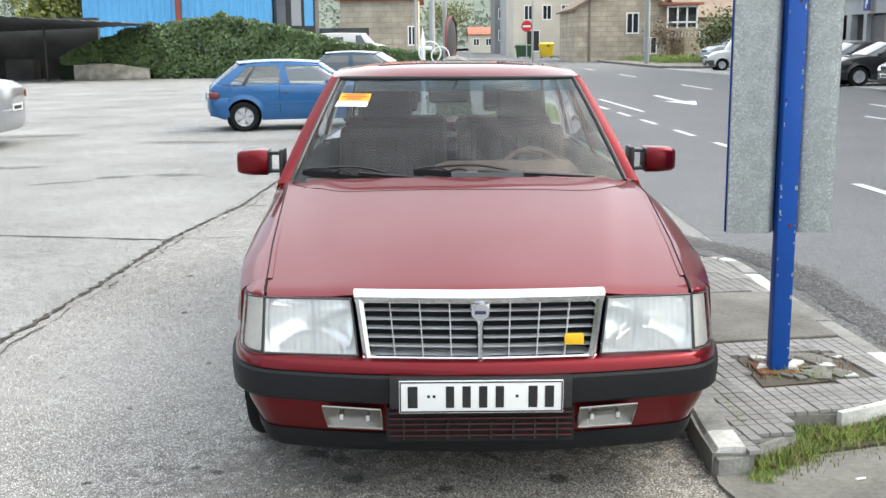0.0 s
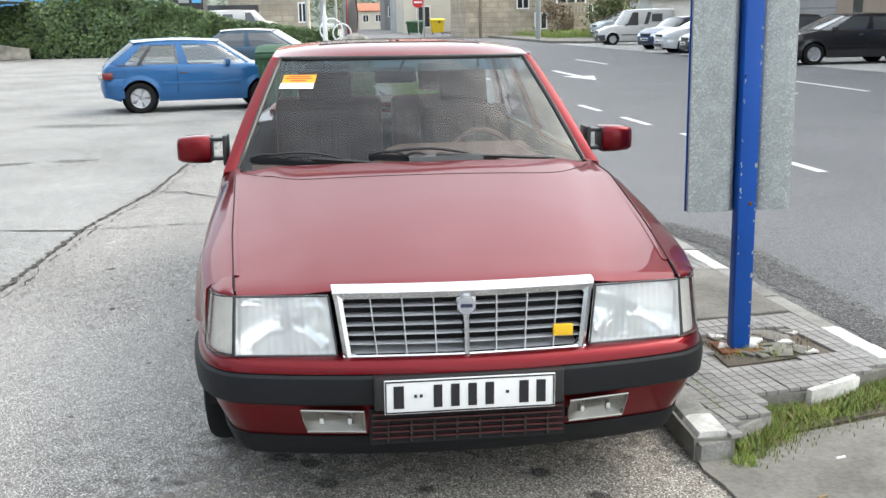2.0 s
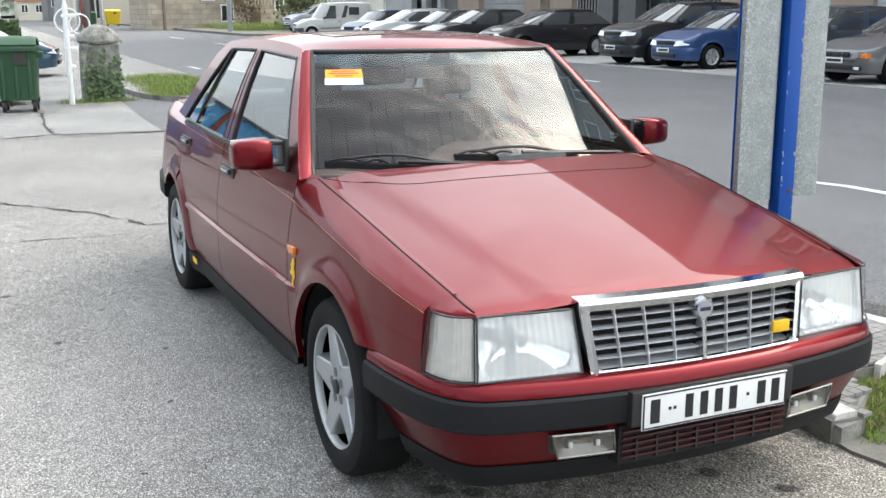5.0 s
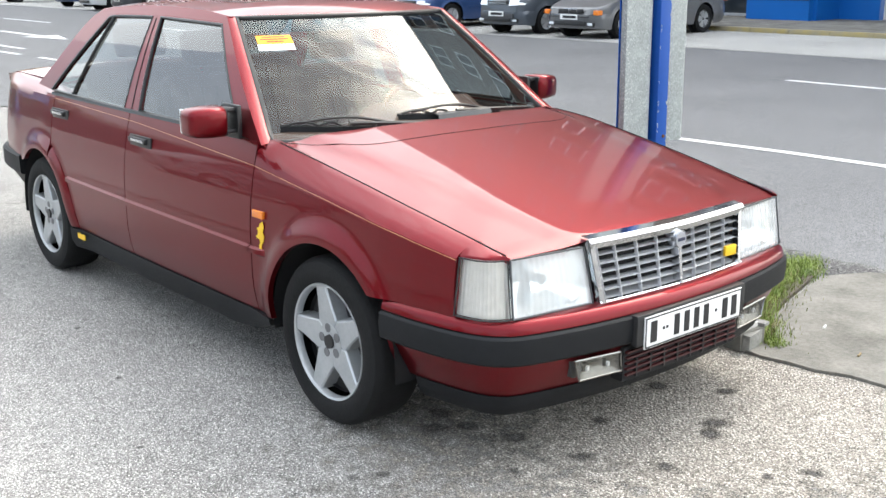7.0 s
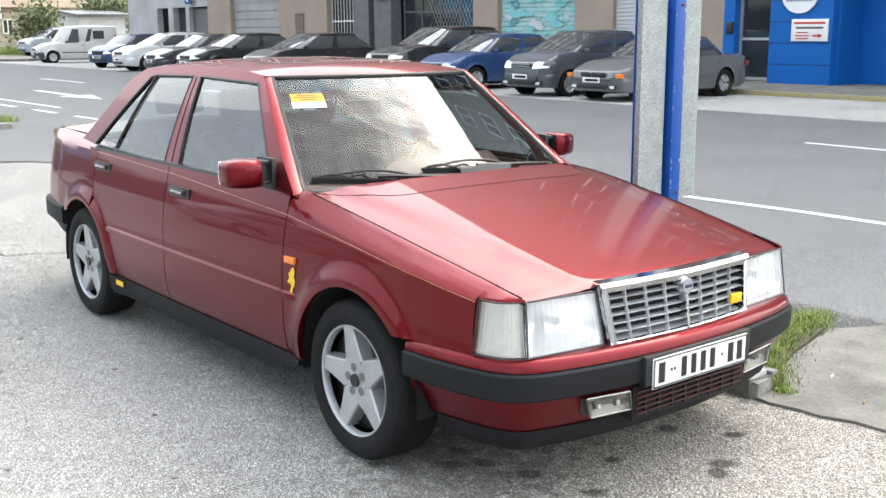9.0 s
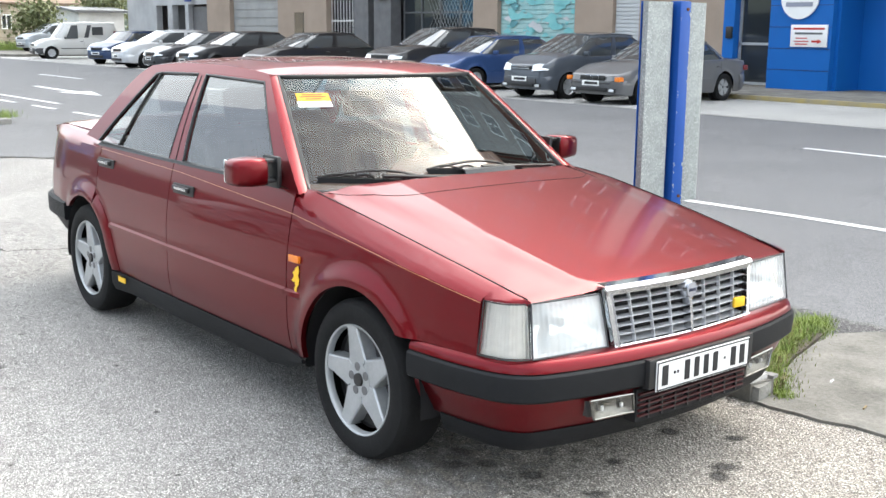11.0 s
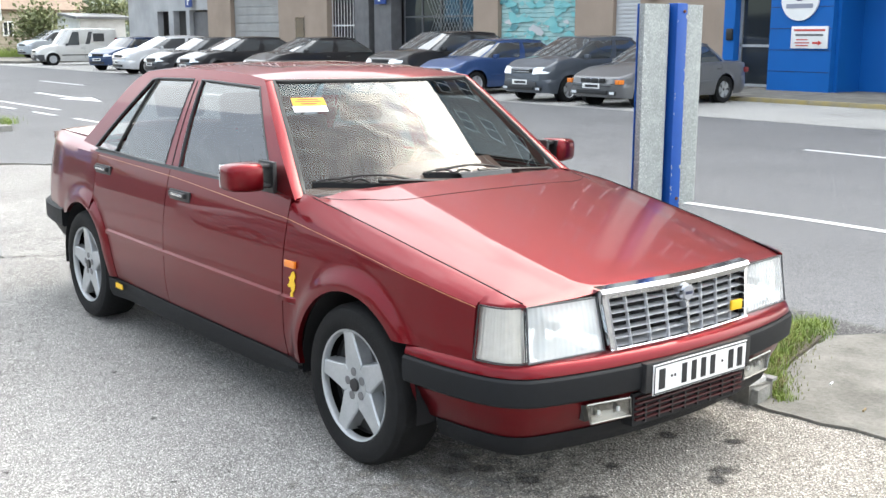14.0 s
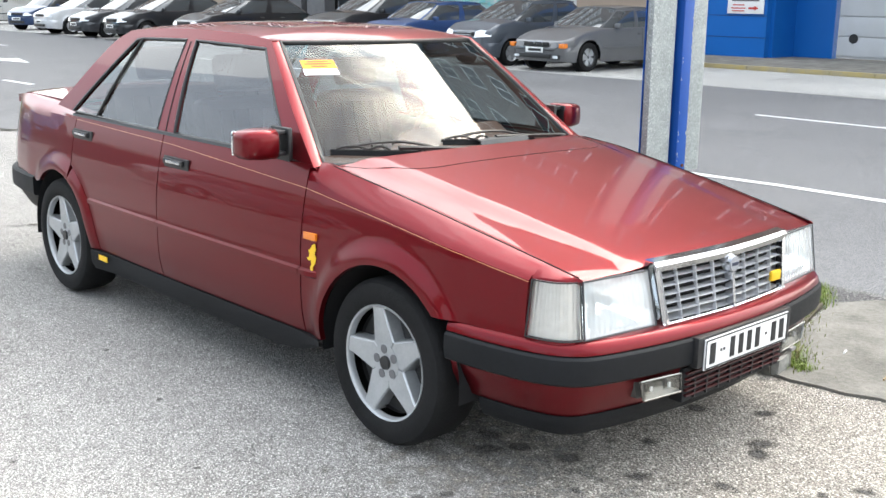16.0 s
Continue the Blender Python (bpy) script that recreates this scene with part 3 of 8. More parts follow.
bm = bmesh.new()
rows = []
for i in range(37):
    v = i / 36
    row = []
    for j in range(41):
        u = -1 + j / 20
        yf = -0.742 - 0.050 * (1 - u * u)
        yr = 0.408 - 0.10 * (1 - u * u)
        y = yf + (yr - yf) * v
        xe, _ = hood_edge(min(y, 0.42))
        drop = 0.005 * (1 - sm(v, 0.0, 0.04))
        row.append((u * (xe - 0.008), y, hood_z(u, v) - drop))
    rows.append(row)
grid(bm, rows)
fold_in(bm, (0, 0.012, -0.012))
part("bonnet", bm, RED, SEDAN, sharp=50)
for s in (-1, 1):
    bm = bmesh.new()
    tube(bm, [(s * (hood_edge(y)[0] - 0.004), y, hood_edge(y)[1] + 0.0005) for y in lin(-0.735, 0.405, 24)], 0.0026, 6)
    part("bonnet_gap", bm, DARK, SEDAN)
bm = bmesh.new()
seam = crv([(-0.735, 0.40), (-0.62, 0.27), (-0.5, 0.185), (-0.3, 0.16), (0, 0.15), (0.3, 0.16), (0.5, 0.185), (0.62, 0.27), (0.735, 0.40)], 6)
rows = []
for x, y in seam:
    u = x / (hood_edge(min(y, 0.42))[0] - 0.008)
    u = min(1.0, max(-1.0, u))
    yf, yr = -0.742 - 0.050 * (1 - u * u), 0.408 - 0.10 * (1 - u * u)
    rows.append((x, y, hood_z(u, min(1.0, (y - yf) / (yr - yf))) + 0.0004))
tube(bm, rows, 0.0013, 6)
part("scuttle_seam", bm, DARK, SEDAN, "dark seam between bonnet and scuttle")
part("cowl_panel", bx((0, 0.42, 0.875), (1.42, 0.3, 0.09), 0.02), BLACK, SEDAN, "black scuttle panel below the windscreen")


# greenhouse
def cab_x(z):
    return 0.803 - (z - BELT) * 0.36 - 0.26 * max(0.0, z - 1.0) ** 2


A_OUT = [(0.455, 0.935), (0.615, 1.062), (0.80, 1.210), (0.945, 1.325), (1.02, 1.38)]
A_IN = [(0.625, 0.957), (0.75, 1.077), (0.875, 1.197), (0.992, 1.307), (1.03, 1.342)]
RAIL_OUT = [(1.02, 1.38), (1.25, 1.398), (1.6, 1.405), (1.95, 1.40), (2.25, 1.38)]
RAIL_IN = [(1.03, 1.342), (1.25, 1.352), (1.6, 1.357), (1.95, 1.353), (2.14, 1.342)]
C_IN = [(2.565, 0.968), (2.459, 1.061), (2.353, 1.155), (2.246, 1.248), (2.14, 1.342)]
C_OUT = [(2.76, 0.985), (2.635, 1.085), (2.50, 1.21), (2.375, 1.32), (2.25, 1.38)]
B_F = [(1.515, 0.95), (1.60, 1.357)]
B_R = [(1.665, 0.952), (1.68, 1.357)]


def strip(bm, s, a, b, out=0.0, n=4):
    rows = []
    for (ya, za), (yb, zb) in zip(a, b):
        rows.append([(s * (cab_x(za + (zb - za) * k / n) + out), ya + (yb - ya) * k / n, za + (zb - za) * k / n) for k in range(n + 1)])
    grid(bm, rows)
    return bm


def seg(a, n=5):
    (y0, z0), (y1, z1) = a
    return [(y0 + (y1 - y0) * i / n, z0 + (z1 - z0) * i / n) for i in range(n + 1)]


for s in (-1, 1):
    part("front_pillar", solid(strip(bmesh.new(), s, crv(A_OUT, 3), crv(A_IN, 3)), 0.02), RED, SEDAN)
    part("roof_rail", solid(strip(bmesh.new(), s, crv(RAIL_OUT, 3), crv(RAIL_IN, 3)), 0.02), RED, SEDAN)
    part("rear_pillar", solid(strip(bmesh.new(), s, crv(C_OUT, 3), crv(C_IN, 3)), 0.02), RED, SEDAN)
    part("centre_pillar", solid(strip(bmesh.new(), s, seg(B_F), seg(B_R)), 0.02), RED, SEDAN)
    bm = bmesh.new()
    tube(bm, [(s * (cab_x(z) - 0.001), 1.588 + 0.052 * (z - 0.95) / 0.41, z) for z in lin(0.955, 1.35, 8)], 0.0035, 6)
    part("door_gap", bm, DARK, SEDAN)
    panes = {
        "front_window": [(0.628, 0.954), (1.515, 0.950), (1.598, 1.356), (1.028, 1.343)],
        "rear_window": [(1.666, 0.952), (2.290, 0.963), (2.095, 1.348), (1.682, 1.356)],
        "quarter_light": [(2.290, 0.963), (2.567, 0.968), (2.146, 1.340), (2.095, 1.348)],
    }
    for nm, poly in panes.items():
        bm = bmesh.new()
        k = len(poly)
        outline = []
        for i in range(k):
            a, b = poly[i], poly[(i + 1) % k]
            outline += [(a[0] + (b[0] - a[0]) * t / 6, a[1] + (b[1] - a[1]) * t / 6) for t in range(6)]
        if k == 4:
            a, b, c, d = poly
            rows = []
            for i in range(7):
                t = i / 6
                p, q_ = ((a[0] + (d[0] - a[0]) * t, a[1] + (d[1] - a[1]) * t), (b[0] + (c[0] - b[0]) * t, b[1] + (c[1] - b[1]) * t))
                rows.append([(s * (cab_x(p[1] + (q_[1] - p[1]) * j / 6) - 0.010), p[0] + (q_[0] - p[0]) * j / 6, p[1] + (q_[1] - p[1]) * j / 6) for j in range(7)])
            grid(bm, rows)
        else:
            bm.faces.new([bm.verts.new((s * (cab_x(z) - 0.010), y, z)) for y, z in poly])
        pane = part(nm, bm, SIDEGLASS, SEDAN, "side window glass")
        bm = bmesh.new()
        tube(bm, [(s * (cab_x(z) - 0.004), y, z) for y, z in outline], 0.0075, 6, True)
        part("window_seal", bm, BLACK, pane, "black rubber window seal")
    # weatherstrip
    bm = bmesh.new()
    grid(bm, [[(s * (side_x(y, 0.94) + o), y, z) for o, z in ((-0.03, 0.962), (-0.004, 0.958), (0.0, 0.945))] for y in lin(0.62, 2.55, 12)])
    part("weatherstrip", bm, BLACK, SEDAN)

# roof
def roof_at(u, y):
    yf = 1.02 - 0.085 * (1 - u * u)
    roll = 1 - min(1.0, max(0.0, (y - yf) / 0.17))
    ze = ip(y, [(0.93, 1.378), (1.02, 1.381), (1.25, 1.398), (1.6, 1.405), (1.95, 1.40), (2.25, 1.38), (2.34, 1.372)])
    z = ze + 0.034 * (1 - abs(u) ** 3)
    return (u * cab_x(ze), y, z + (1.374 - z) * roll ** 2.2)


bm = bmesh.new()
rows = []
for i in range(41):
    v = (i / 40) ** 1.3
    rows.append([roof_at(u, 1.02 - 0.085 * (1 - u * u) + (1.23 + 0.145 * (1 - u * u)) * v) for u in lin(-1, 1, 36)])
grid(bm, rows)
fold_in(bm, (0, 0, -0.012))
part("roof", bm, RED, SEDAN, sharp=60)
bm = bmesh.new()
sun_pts = [(-0.66, 1.24), (0.66, 1.24), (0.66, 1.72), (-0.66, 1.72)]
loop = []
for i in range(4):
    a, b = sun_pts[i], sun_pts[(i + 1) % 4]
    loop += [roof_at(a[0] + (b[0] - a[0]) * t / 8, a[1] + (b[1] - a[1]) * t / 8) for t in range(8)]
tube(bm, loop, 0.0035, 6, True)
part("sunroof_seal", bm, BLACK, SEDAN, "thin black sunroof seal")


# windscreen and rear screen
def screen(name, lo, hi, mat, bow_lo, bow_hi, lift=0.018):
    bm = bmesh.new()
    rows = []
    for i in range(13):
        v = i / 12
        row = []
        for j in range(21):
            u = -1 + j / 10
            w = lo[0] + (hi[0] - lo[0]) * v
            y = lo[1] + (hi[1] - lo[1]) * v + (bow_lo + (bow_hi - bow_lo) * v) * (1 - u * u)
            z = lo[2] + (hi[2] - lo[2]) * v + lift * (1 - u * u) * v + 0.012 * 4 * v * (1 - v)
            row.append((u * w, y, z))
        rows.append(row)
    grid(bm, rows)
    edge = rows[0] + [r[-1] for r in rows[1:]] + rows[-1][-2::-1] + [r[0] for r in rows[-2:0:-1]]
    pane = part(name, bm, mat, SEDAN, sharp=80)
    bm = bmesh.new()
    tube(bm, edge, 0.011, 8, True)
    part("screen_seal", bm, BLACK, pane, "black rubber screen seal")
    return rows


WS = screen("windscreen", (0.75, 0.470, 0.935), (0.572, 1.005, 1.368), SCREEN, -0.15, -0.085, 0.002)
screen("rear_screen", (0.66, 2.79, 0.99), (0.56, 2.27, 1.362), SIDEGLASS, 0.08, 0.06, 0.02)
bm = bmesh.new()
grid(bm, [[(u * (0.70 - 0.04 * v), 2.78 + 0.07 * (1 - u * u) * (1 - v) + v * 0.84, 0.985 + 0.03 * (1 - u * u) + (0.012 if v < 0.8 else 0.012 - 0.2 * (v - 0.8))) for u in lin(-1, 1, 16)] for v in lin(0, 1, 10)])
fold_in(bm, (0, 0, -0.03))
part("boot_lid", bm, RED, SEDAN, sharp=60)
bm = bmesh.new()
grid(bm, [[(u * ip(z, [(0.5, 0.7), (0.97, 0.64)]), 3.60 + 0.05 * (1 - u * u), z) for u in lin(-1, 1, 14)] for z in lin(0.5, 0.955, 6)])
part("tail_panel", bm, RED, SEDAN)

# ------------------------------------------------ front end
PATH = [(-0.858, -0.325), (-0.848, -0.46), (-0.825, -0.60), (-0.792, -0.705), (-0.742, -0.775), (-0.66, -0.82), (-0.45, -0.868), (-0.2, -0.898), (0, -0.905)]
PATH = PATH + [(-x, y) for x, y in PATH[-2::-1]]
BUMP = crv(PATH, 9)


def sweep(name, prof, mat, label="", path=None, parent=None):
    """Draw a profile of (outward offset, height) along the bumper's line."""
    path = path or BUMP
    bm = bmesh.new()
    rows = []
    for i, (x, y) in enumerate(path):
        a, b = path[max(0, i - 1)], path[min(len(path) - 1, i + 1)]
        d = Vector((b[0] - a[0], b[1] - a[1])).normalized()
        nx, ny = d.y, -d.x
        rows.append([(x + nx * o, y + ny * o, z) for o, z in prof])
    vs = grid(bm, rows)
    bm.faces.new(vs[0])
    bm.faces.new(vs[-1])
    return part(name, bm, mat, parent or SEDAN, label)


sweep("bumper_top", [(-0.14, 0.547), (-0.06, 0.548), (-0.04, 0.546), (-0.026, 0.541), (-0.016, 0.533), (-0.010, 0.522), (-0.007, 0.506), (-0.05, 0.502)], RED)
sweep("bumper_rubber", [(-0.05, 0.505), (-0.004, 0.502), (0.004, 0.494), (0.006, 0.46), (0.002, 0.416), (-0.006, 0.408), (-0.06, 0.408)], RUBBER, "black rubber bumper band")
sweep("bumper_valance", [(-0.06, 0.416), (-0.026, 0.41), (-0.042, 0.36), (-0.08, 0.283), (-0.13, 0.278)], RED)
sweep("chin_spoiler", [(-0.12, 0.287), (-0.074, 0.284), (-0.08, 0.255), (-0.094, 0.222), (-0.106, 0.212), (-0.14, 0.23)], RUBBER, "black plastic chin spoiler", [p for p in BUMP if p[1] < -0.40])
REAR = [(x * 0.985, 3.02 - (y + 0.325) * 1.22) for x, y in PATH][::-1]
sweep("rear_bumper", [(-0.1, 0.585), (-0.01, 0.58), (0.004, 0.565), (0.004, 0.475), (-0.005, 0.465), (-0.1, 0.465)], RUBBER, "grey-black rear bumper", crv(REAR, 4))
sweep("rear_valance", [(-0.1, 0.47), (-0.02, 0.465), (-0.08, 0.36), (-0.2, 0.35)], RUBBER, "", crv(REAR, 4))


def front_y(x, z):
    """The raked plane of lamps and grille: bowed in plan, lower edge further forward."""
    return -0.828 + 0.13 * abs(x) ** 1.6 * 0.9 + (z - 0.545) * 0.14


part("lamp_panel", bx((0, -0.60, 0.64), (1.30, 0.05, 0.2)), DARK, SEDAN)
for s in (-1, 1):
    quad = [(0.412, 0.727), (0.690, 0.722), (0.698, 0.547), (0.390, 0.548)]

    def lamp_pt(t, v, back):
        xt, xb = quad[0][0] + (quad[1][0] - quad[0][0]) * t, quad[3][0] + (quad[2][0] - quad[3][0]) * t
        x, z = xb + (xt - xb) * v, quad[3][1] + (quad[0][1] - quad[3][1]) * v
        return (s * x, front_y(x, z) + back, z)

    # bright tray behind the lens, then the bowl
    bm = bmesh.new()
    grid(bm, [[lamp_pt(t, v, 0.004 if (t in (0, 1) or v in (0, 1)) else 0.1) for t in lin(0, 1, 6)] for v in lin(0, 1, 4)])
    lamp = part("headlamp", bm, TRAY, SEDAN, "rectangular headlamp with clear fluted glass")
    bm = bmesh.new()
    rows = []
    for i in range(13):
        r = i / 12
        ring_ = []
        for k in range(40):
            a = 2 * math.pi * k / 40
            cx_, cz_ = math.cos(a), math.sin(a)
            x, z = 0.545 + 0.136 * r * math.copysign(abs(cx_) ** 0.42, cx_), 0.638 + 0.082 * r * math.copysign(abs(cz_) ** 0.42, cz_)
            ring_.append((s * x, front_y(x, z) + 0.086 - 0.072 * r * r, z))
        rows.append(ring_)
    grid(bm, rows, False, True)
    part("reflector", bm, REFLECTOR, lamp, "silvered lamp reflector")
    bm = bmesh.new()
    rod(bm, (s * 0.545, front_y(0.545, 0.638) + 0.08, 0.638), (s * 0.545, front_y(0.545, 0.638) + 0.028, 0.638), 0.013, 0.017, 14)
    part("bulb_shield", bm, plain("bulb_shield_grey", (0.35, 0.36, 0.36), 0.25, 0.8) if s < 0 else bpy.data.materials["bulb_shield_grey"], lamp)
    bm = bmesh.new()
    rows = []
    for i in range(9):
        v = i / 8
        row = []
        for j in range(65):
            t = j / 64
            p = lamp_pt(t, v, 0)
            row.append((p[0], p[1] - 0.012 - 0.006 * math.sin(math.pi * t) * math.sin(math.pi * v) - 0.0009 * math.cos(t * math.pi * 2 * 14), p[2]))
        rows.append(row)
    grid(bm, rows)
    edge = rows[0] + [r[-1] for r in rows[1:]] + rows[-1][-2::-1] + [r[0] for r in rows[-2:0:-1]]
    part("lens", bm, LENS, lamp, "clear fluted glass lens", sharp=80)
    bm = bmesh.new()
    tube(bm, edge[::2], 0.0035, 6, True)
    part("lens_rim", bm, GREYPLASTIC, lamp)
    # wrap-round indicator
    ind = [(0.704, -0.768), (0.738, -0.752), (0.763, -0.728), (0.779, -0.698), (0.789, -0.665), (0.797, -0.622)]
    bm = bmesh.new()
    rows = []
    for k in range(41):
        t = k / 40
        f = t * (len(ind) - 1)
        k0 = min(len(ind) - 2, int(f))
        x, y = [p + (q - p) * (f - k0) for p, q in zip(ind[k0], ind[k0 + 1])]
        rib = 0.0018 * math.cos(t * math.pi * 2 * 13)
        x, y = x + rib * t, y - rib * (1 - t)
        rows.append([(s * (x - (0.010 + 0.014 * t) * (z - 0.55) / 0.18), y + (0.026 - 0.026 * t) * (z - 0.55) / 0.18, z) for z in lin(0.548, 0.726 - 0.002 * t, 7)])
    grid(bm, rows)
    inds = part("indicator_lamp", bm, SIDELENS, SEDAN, "clear ribbed wrap-round indicator lamp", sharp=70)
    bm = bmesh.new()
    rows = [[(p[0] - s * 0.012, p[1] + 0.012, p[2]) for p in r] for r in rows]
    grid(bm, rows)
    part("indicator_backing", bm, GREYLENS, inds, sharp=70)
    bm = bmesh.new()
    rib = [[(p[0] + s * 0.012, p[1] - 0.012, p[2]) for p in r] for r in rows]
    edge = rib[0] + [r[-1] for r in rib[1:]] + rib[-1][-2::-1] + [r[0] for r in rib[-2:0:-1]]
    tube(bm, edge, 0.0026, 6, True)
    part("indicator_seal", bm, BLACK, inds)
    # tip of the wing above the lamp
    bm = bmesh.new()
    tip = []
    for k in range(9):
        y = -0.752 + 0.137 * k / 8
        xo = float(np.interp(y, [-0.742, -0.726, -0.702, -0.672, -0.639, -0.617], [0.694, 0.726, 0.748, 0.762, 0.770, 0.774]))
        xe, ze = hood_edge(y)
        xo = max(xo, xe + 0.004)
        tip.append([(s * xo, y, 0.727), (s * (xo - 0.004), y, 0.734), (s * (xo * 0.5 + xe * 0.5), y, ze * 0.6 + 0.738 * 0.4), (s * xe, y, ze), (s * xe, y, ze - 0.02)])
    grid(bm, tip)
    part("wing_tip", bm, RED, SEDAN)
    # fog lamps in the bumper
    fogq = [(0.318, 0.385), (0.505, 0.392), (0.486, 0.325), (0.312, 0.322)]
    fy = lambda x: -0.872 + 0.11 * (x - 0.30)
    bm = bmesh.new()
    prism(bm, fogq, lambda u, v, w: (s * u, fy(u) + 0.026 + w, v), 0.05)
    fog = part("fog_lamp", bm, FOG, SEDAN, "clear rectangular fog lamp" if s < 0 else "clear rectangular fog lamp with a yellowed edge")

    def fog_pt(t, v, back):
        xa, za = fogq[3][0] + (fogq[2][0] - fogq[3][0]) * t, fogq[3][1] + (fogq[2][1] - fogq[3][1]) * t
        xb, zb = fogq[0][0] + (fogq[1][0] - fogq[0][0]) * t, fogq[0][1] + (fogq[1][1] - fogq[0][1]) * t
        x = xa + (xb - xa) * v
        return (s * x, fy(x) + back, za + (zb - za) * v)

    bm = bmesh.new()
    grid(bm, [[fog_pt(t, v, 0.004 + 0.02 * (1 - (2 * t - 1) ** 2) * (1 - (2 * v - 1) ** 2)) for t in lin(0, 1, 12)] for v in lin(0, 1, 6)])
    part("fog_reflector", bm, plain("fog_reflector", (0.25, 0.245, 0.23), 0.22, 0.85) if s < 0 else bpy.data.materials["fog_reflector"], fog)
    bm = bmesh.new()
    grid(bm, [[fog_pt(t, v, -0.004 - 0.0022 * math.cos(t * 2 * math.pi * 16)) for t in lin(0.03, 0.97, 96)] for v in lin(0.06, 0.94, 3)])
    part("fog_lens", bm, FOGLENS, fog, "ribbed glass", sharp=80)
    bm = bmesh.new()
    tube(bm, [fog_pt(t, v, -0.002) for t, v in ((0, 0), (0.5, 0), (1, 0), (1, 0.5), (1, 1), (0.5, 1), (0, 1), (0, 0.5))], 0.0045, 6, True)
    part("fog_rim", bm, bpy.data.materials["fog_reflector"], fog)
    # two white blocks in each fog lamp paint the bright glints behind its glass
    for t in (0.25, 0.72):
        bm = bmesh.new()
        p = Vector(fog_pt(t, 0.45, 0.008))
        box(bm, p, (0.012, 0.008, 0.018), 0.003)
        part("fog_bulb", bm, MILK, fog)

# grille: chrome surround, slats, uprights, shield
GR_TOP, GR_BOT = (0.402, 0.752), (0.372, 0.540)
GRILLE = part("grille", bx((0, -0.765, 0.645), (0.74, 0.01, 0.19)), DARK, SEDAN, "chromed grille with thin slats and central shield")


def gpt(u, v, out):
    """u from -1 to 1 across, v from 0 (foot) to 1 (top)."""
    x = u * (GR_BOT[0] + (GR_TOP[0] - GR_BOT[0]) * v)
    z = GR_BOT[1] + (GR_TOP[1] - GR_BOT[1]) * v
    return Vector((x, front_y(x, z) - out, z))


bm = bmesh.new()
top = []
for j in range(25):
    u = -1 + j / 12
    top.append([gpt(u, 0.835, 0.012), gpt(u, 0.85, 0.028), gpt(u, 0.94, 0.034), gpt(u, 1.0, 0.026), gpt(u, 1.02, -0.01)])
grid(bm, top)
part("top_bar", bm, CHROME, GRILLE)
for s in (-1, 1):
    bm = bmesh.new()
    grid(bm, [[gpt(s * u, v, o) for u, o in ((0.925, 0.005), (0.932, 0.028), (0.965, 0.032), (0.995, 0.024), (1.0, -0.01))] for v in lin(0, 0.98, 8)])
    part("side_bar", bm, CHROME, GRILLE)
bm = bmesh.new()
grid(bm, [[gpt(u, v, o) for v, o in ((0.065, 0.0), (0.055, 0.026), (0.02, 0.03), (0.0, 0.02), (-0.01, -0.01))] for u in lin(-1, 1, 20)])
part("foot_bar", bm, CHROME, GRILLE)
for s in (-1, 1):
    for v0, dv in ((0.06, 0.075), (0.855, -0.075)):
        bm = bmesh.new()
        corner = [gpt(s * 0.945, v0 - dv * 0.2, 0.022)]
        for k in range(7):
            a = radians(90 * k / 6)
            corner.append(gpt(s * (0.885 + 0.05 * math.sin(a)), v0 + dv * (1 - math.cos(a)), 0.022))
        vs = [bm.verts.new(p) for p in corner]
        bm.faces.new(vs)
        solid(bm, 0.012)
        part("corner_fillet", bm, CHROME, GRILLE)
SLAT = surf("grille_slat_grey", (0.6, 0.61, 0.63), (0.5, 0.51, 0.53), 0.3, 0.45, 8, 80)
for k in range(5):
    v = 0.19 + k * 0.133
    for s in (-1, 1):
        bm = bmesh.new()
        grid(bm, [[gpt(s * u, v + dv, o) for dv, o in ((0.016, -0.014), (0.010, 0.014), (0.0, 0.018), (-0.010, 0.012), (0.0, -0.014))] for u in lin(0.03, 0.93, 6)])
        part("slat", bm, SLAT, GRILLE)
bm = bmesh.new()
grid(bm, [[gpt(u, v, o) for v, o in ((0.06, 0.014), (0.075, 0.0), (0.12, -0.06))] for u in lin(-0.93, 0.93, 12)])
part("foot_ledge", bm, SLAT, GRILLE)
for s in (-1, 1):
    for u in (0.244, 0.484, 0.724):
        bm = bmesh.new()
        grid(bm, [[gpt(s * (u + du), v, o) for du, o in ((-0.0045, 0.006), (-0.004, 0.019), (0.004, 0.019), (0.0045, 0.006))] for v in lin(0.05, 0.845, 6)])
        part("upright", bm, SLAT, GRILLE)
bm = bmesh.new()
grid(bm, [[gpt(u, v, o) for u, o in ((-0.024 - 0.062 * sm(v, 0.53, 0.78), 0.0), (-0.018 - 0.056 * sm(v, 0.53, 0.78), 0.03), (0.0, 0.034), (0.018 + 0.056 * sm(v, 0.53, 0.78), 0.03), (0.024 + 0.062 * sm(v, 0.53, 0.78), 0.0))] for v in lin(0.04, 0.85, 12)])
part("centre_bar", bm, CHROME, GRILLE)
bm = bmesh.new()
e = gpt(0, 0.73, 0.0)
rod(bm, e + Vector((0, -0.02, 0)), e + Vector((0, -0.036, 0)), 0.031, 0.029, 28)
badge = part("badge", bm, CHROME, GRILLE, "round chromed shield badge")
bm = bmesh.new()
rod(bm, e + Vector((0, -0.035, 0)), e + Vector((0, -0.038, 0)), 0.026, 0.026, 24)
part("badge_field", bm, plain("badge_grey", (0.45, 0.46, 0.5), 0.3, 0.6), badge)
bm = bmesh.new()
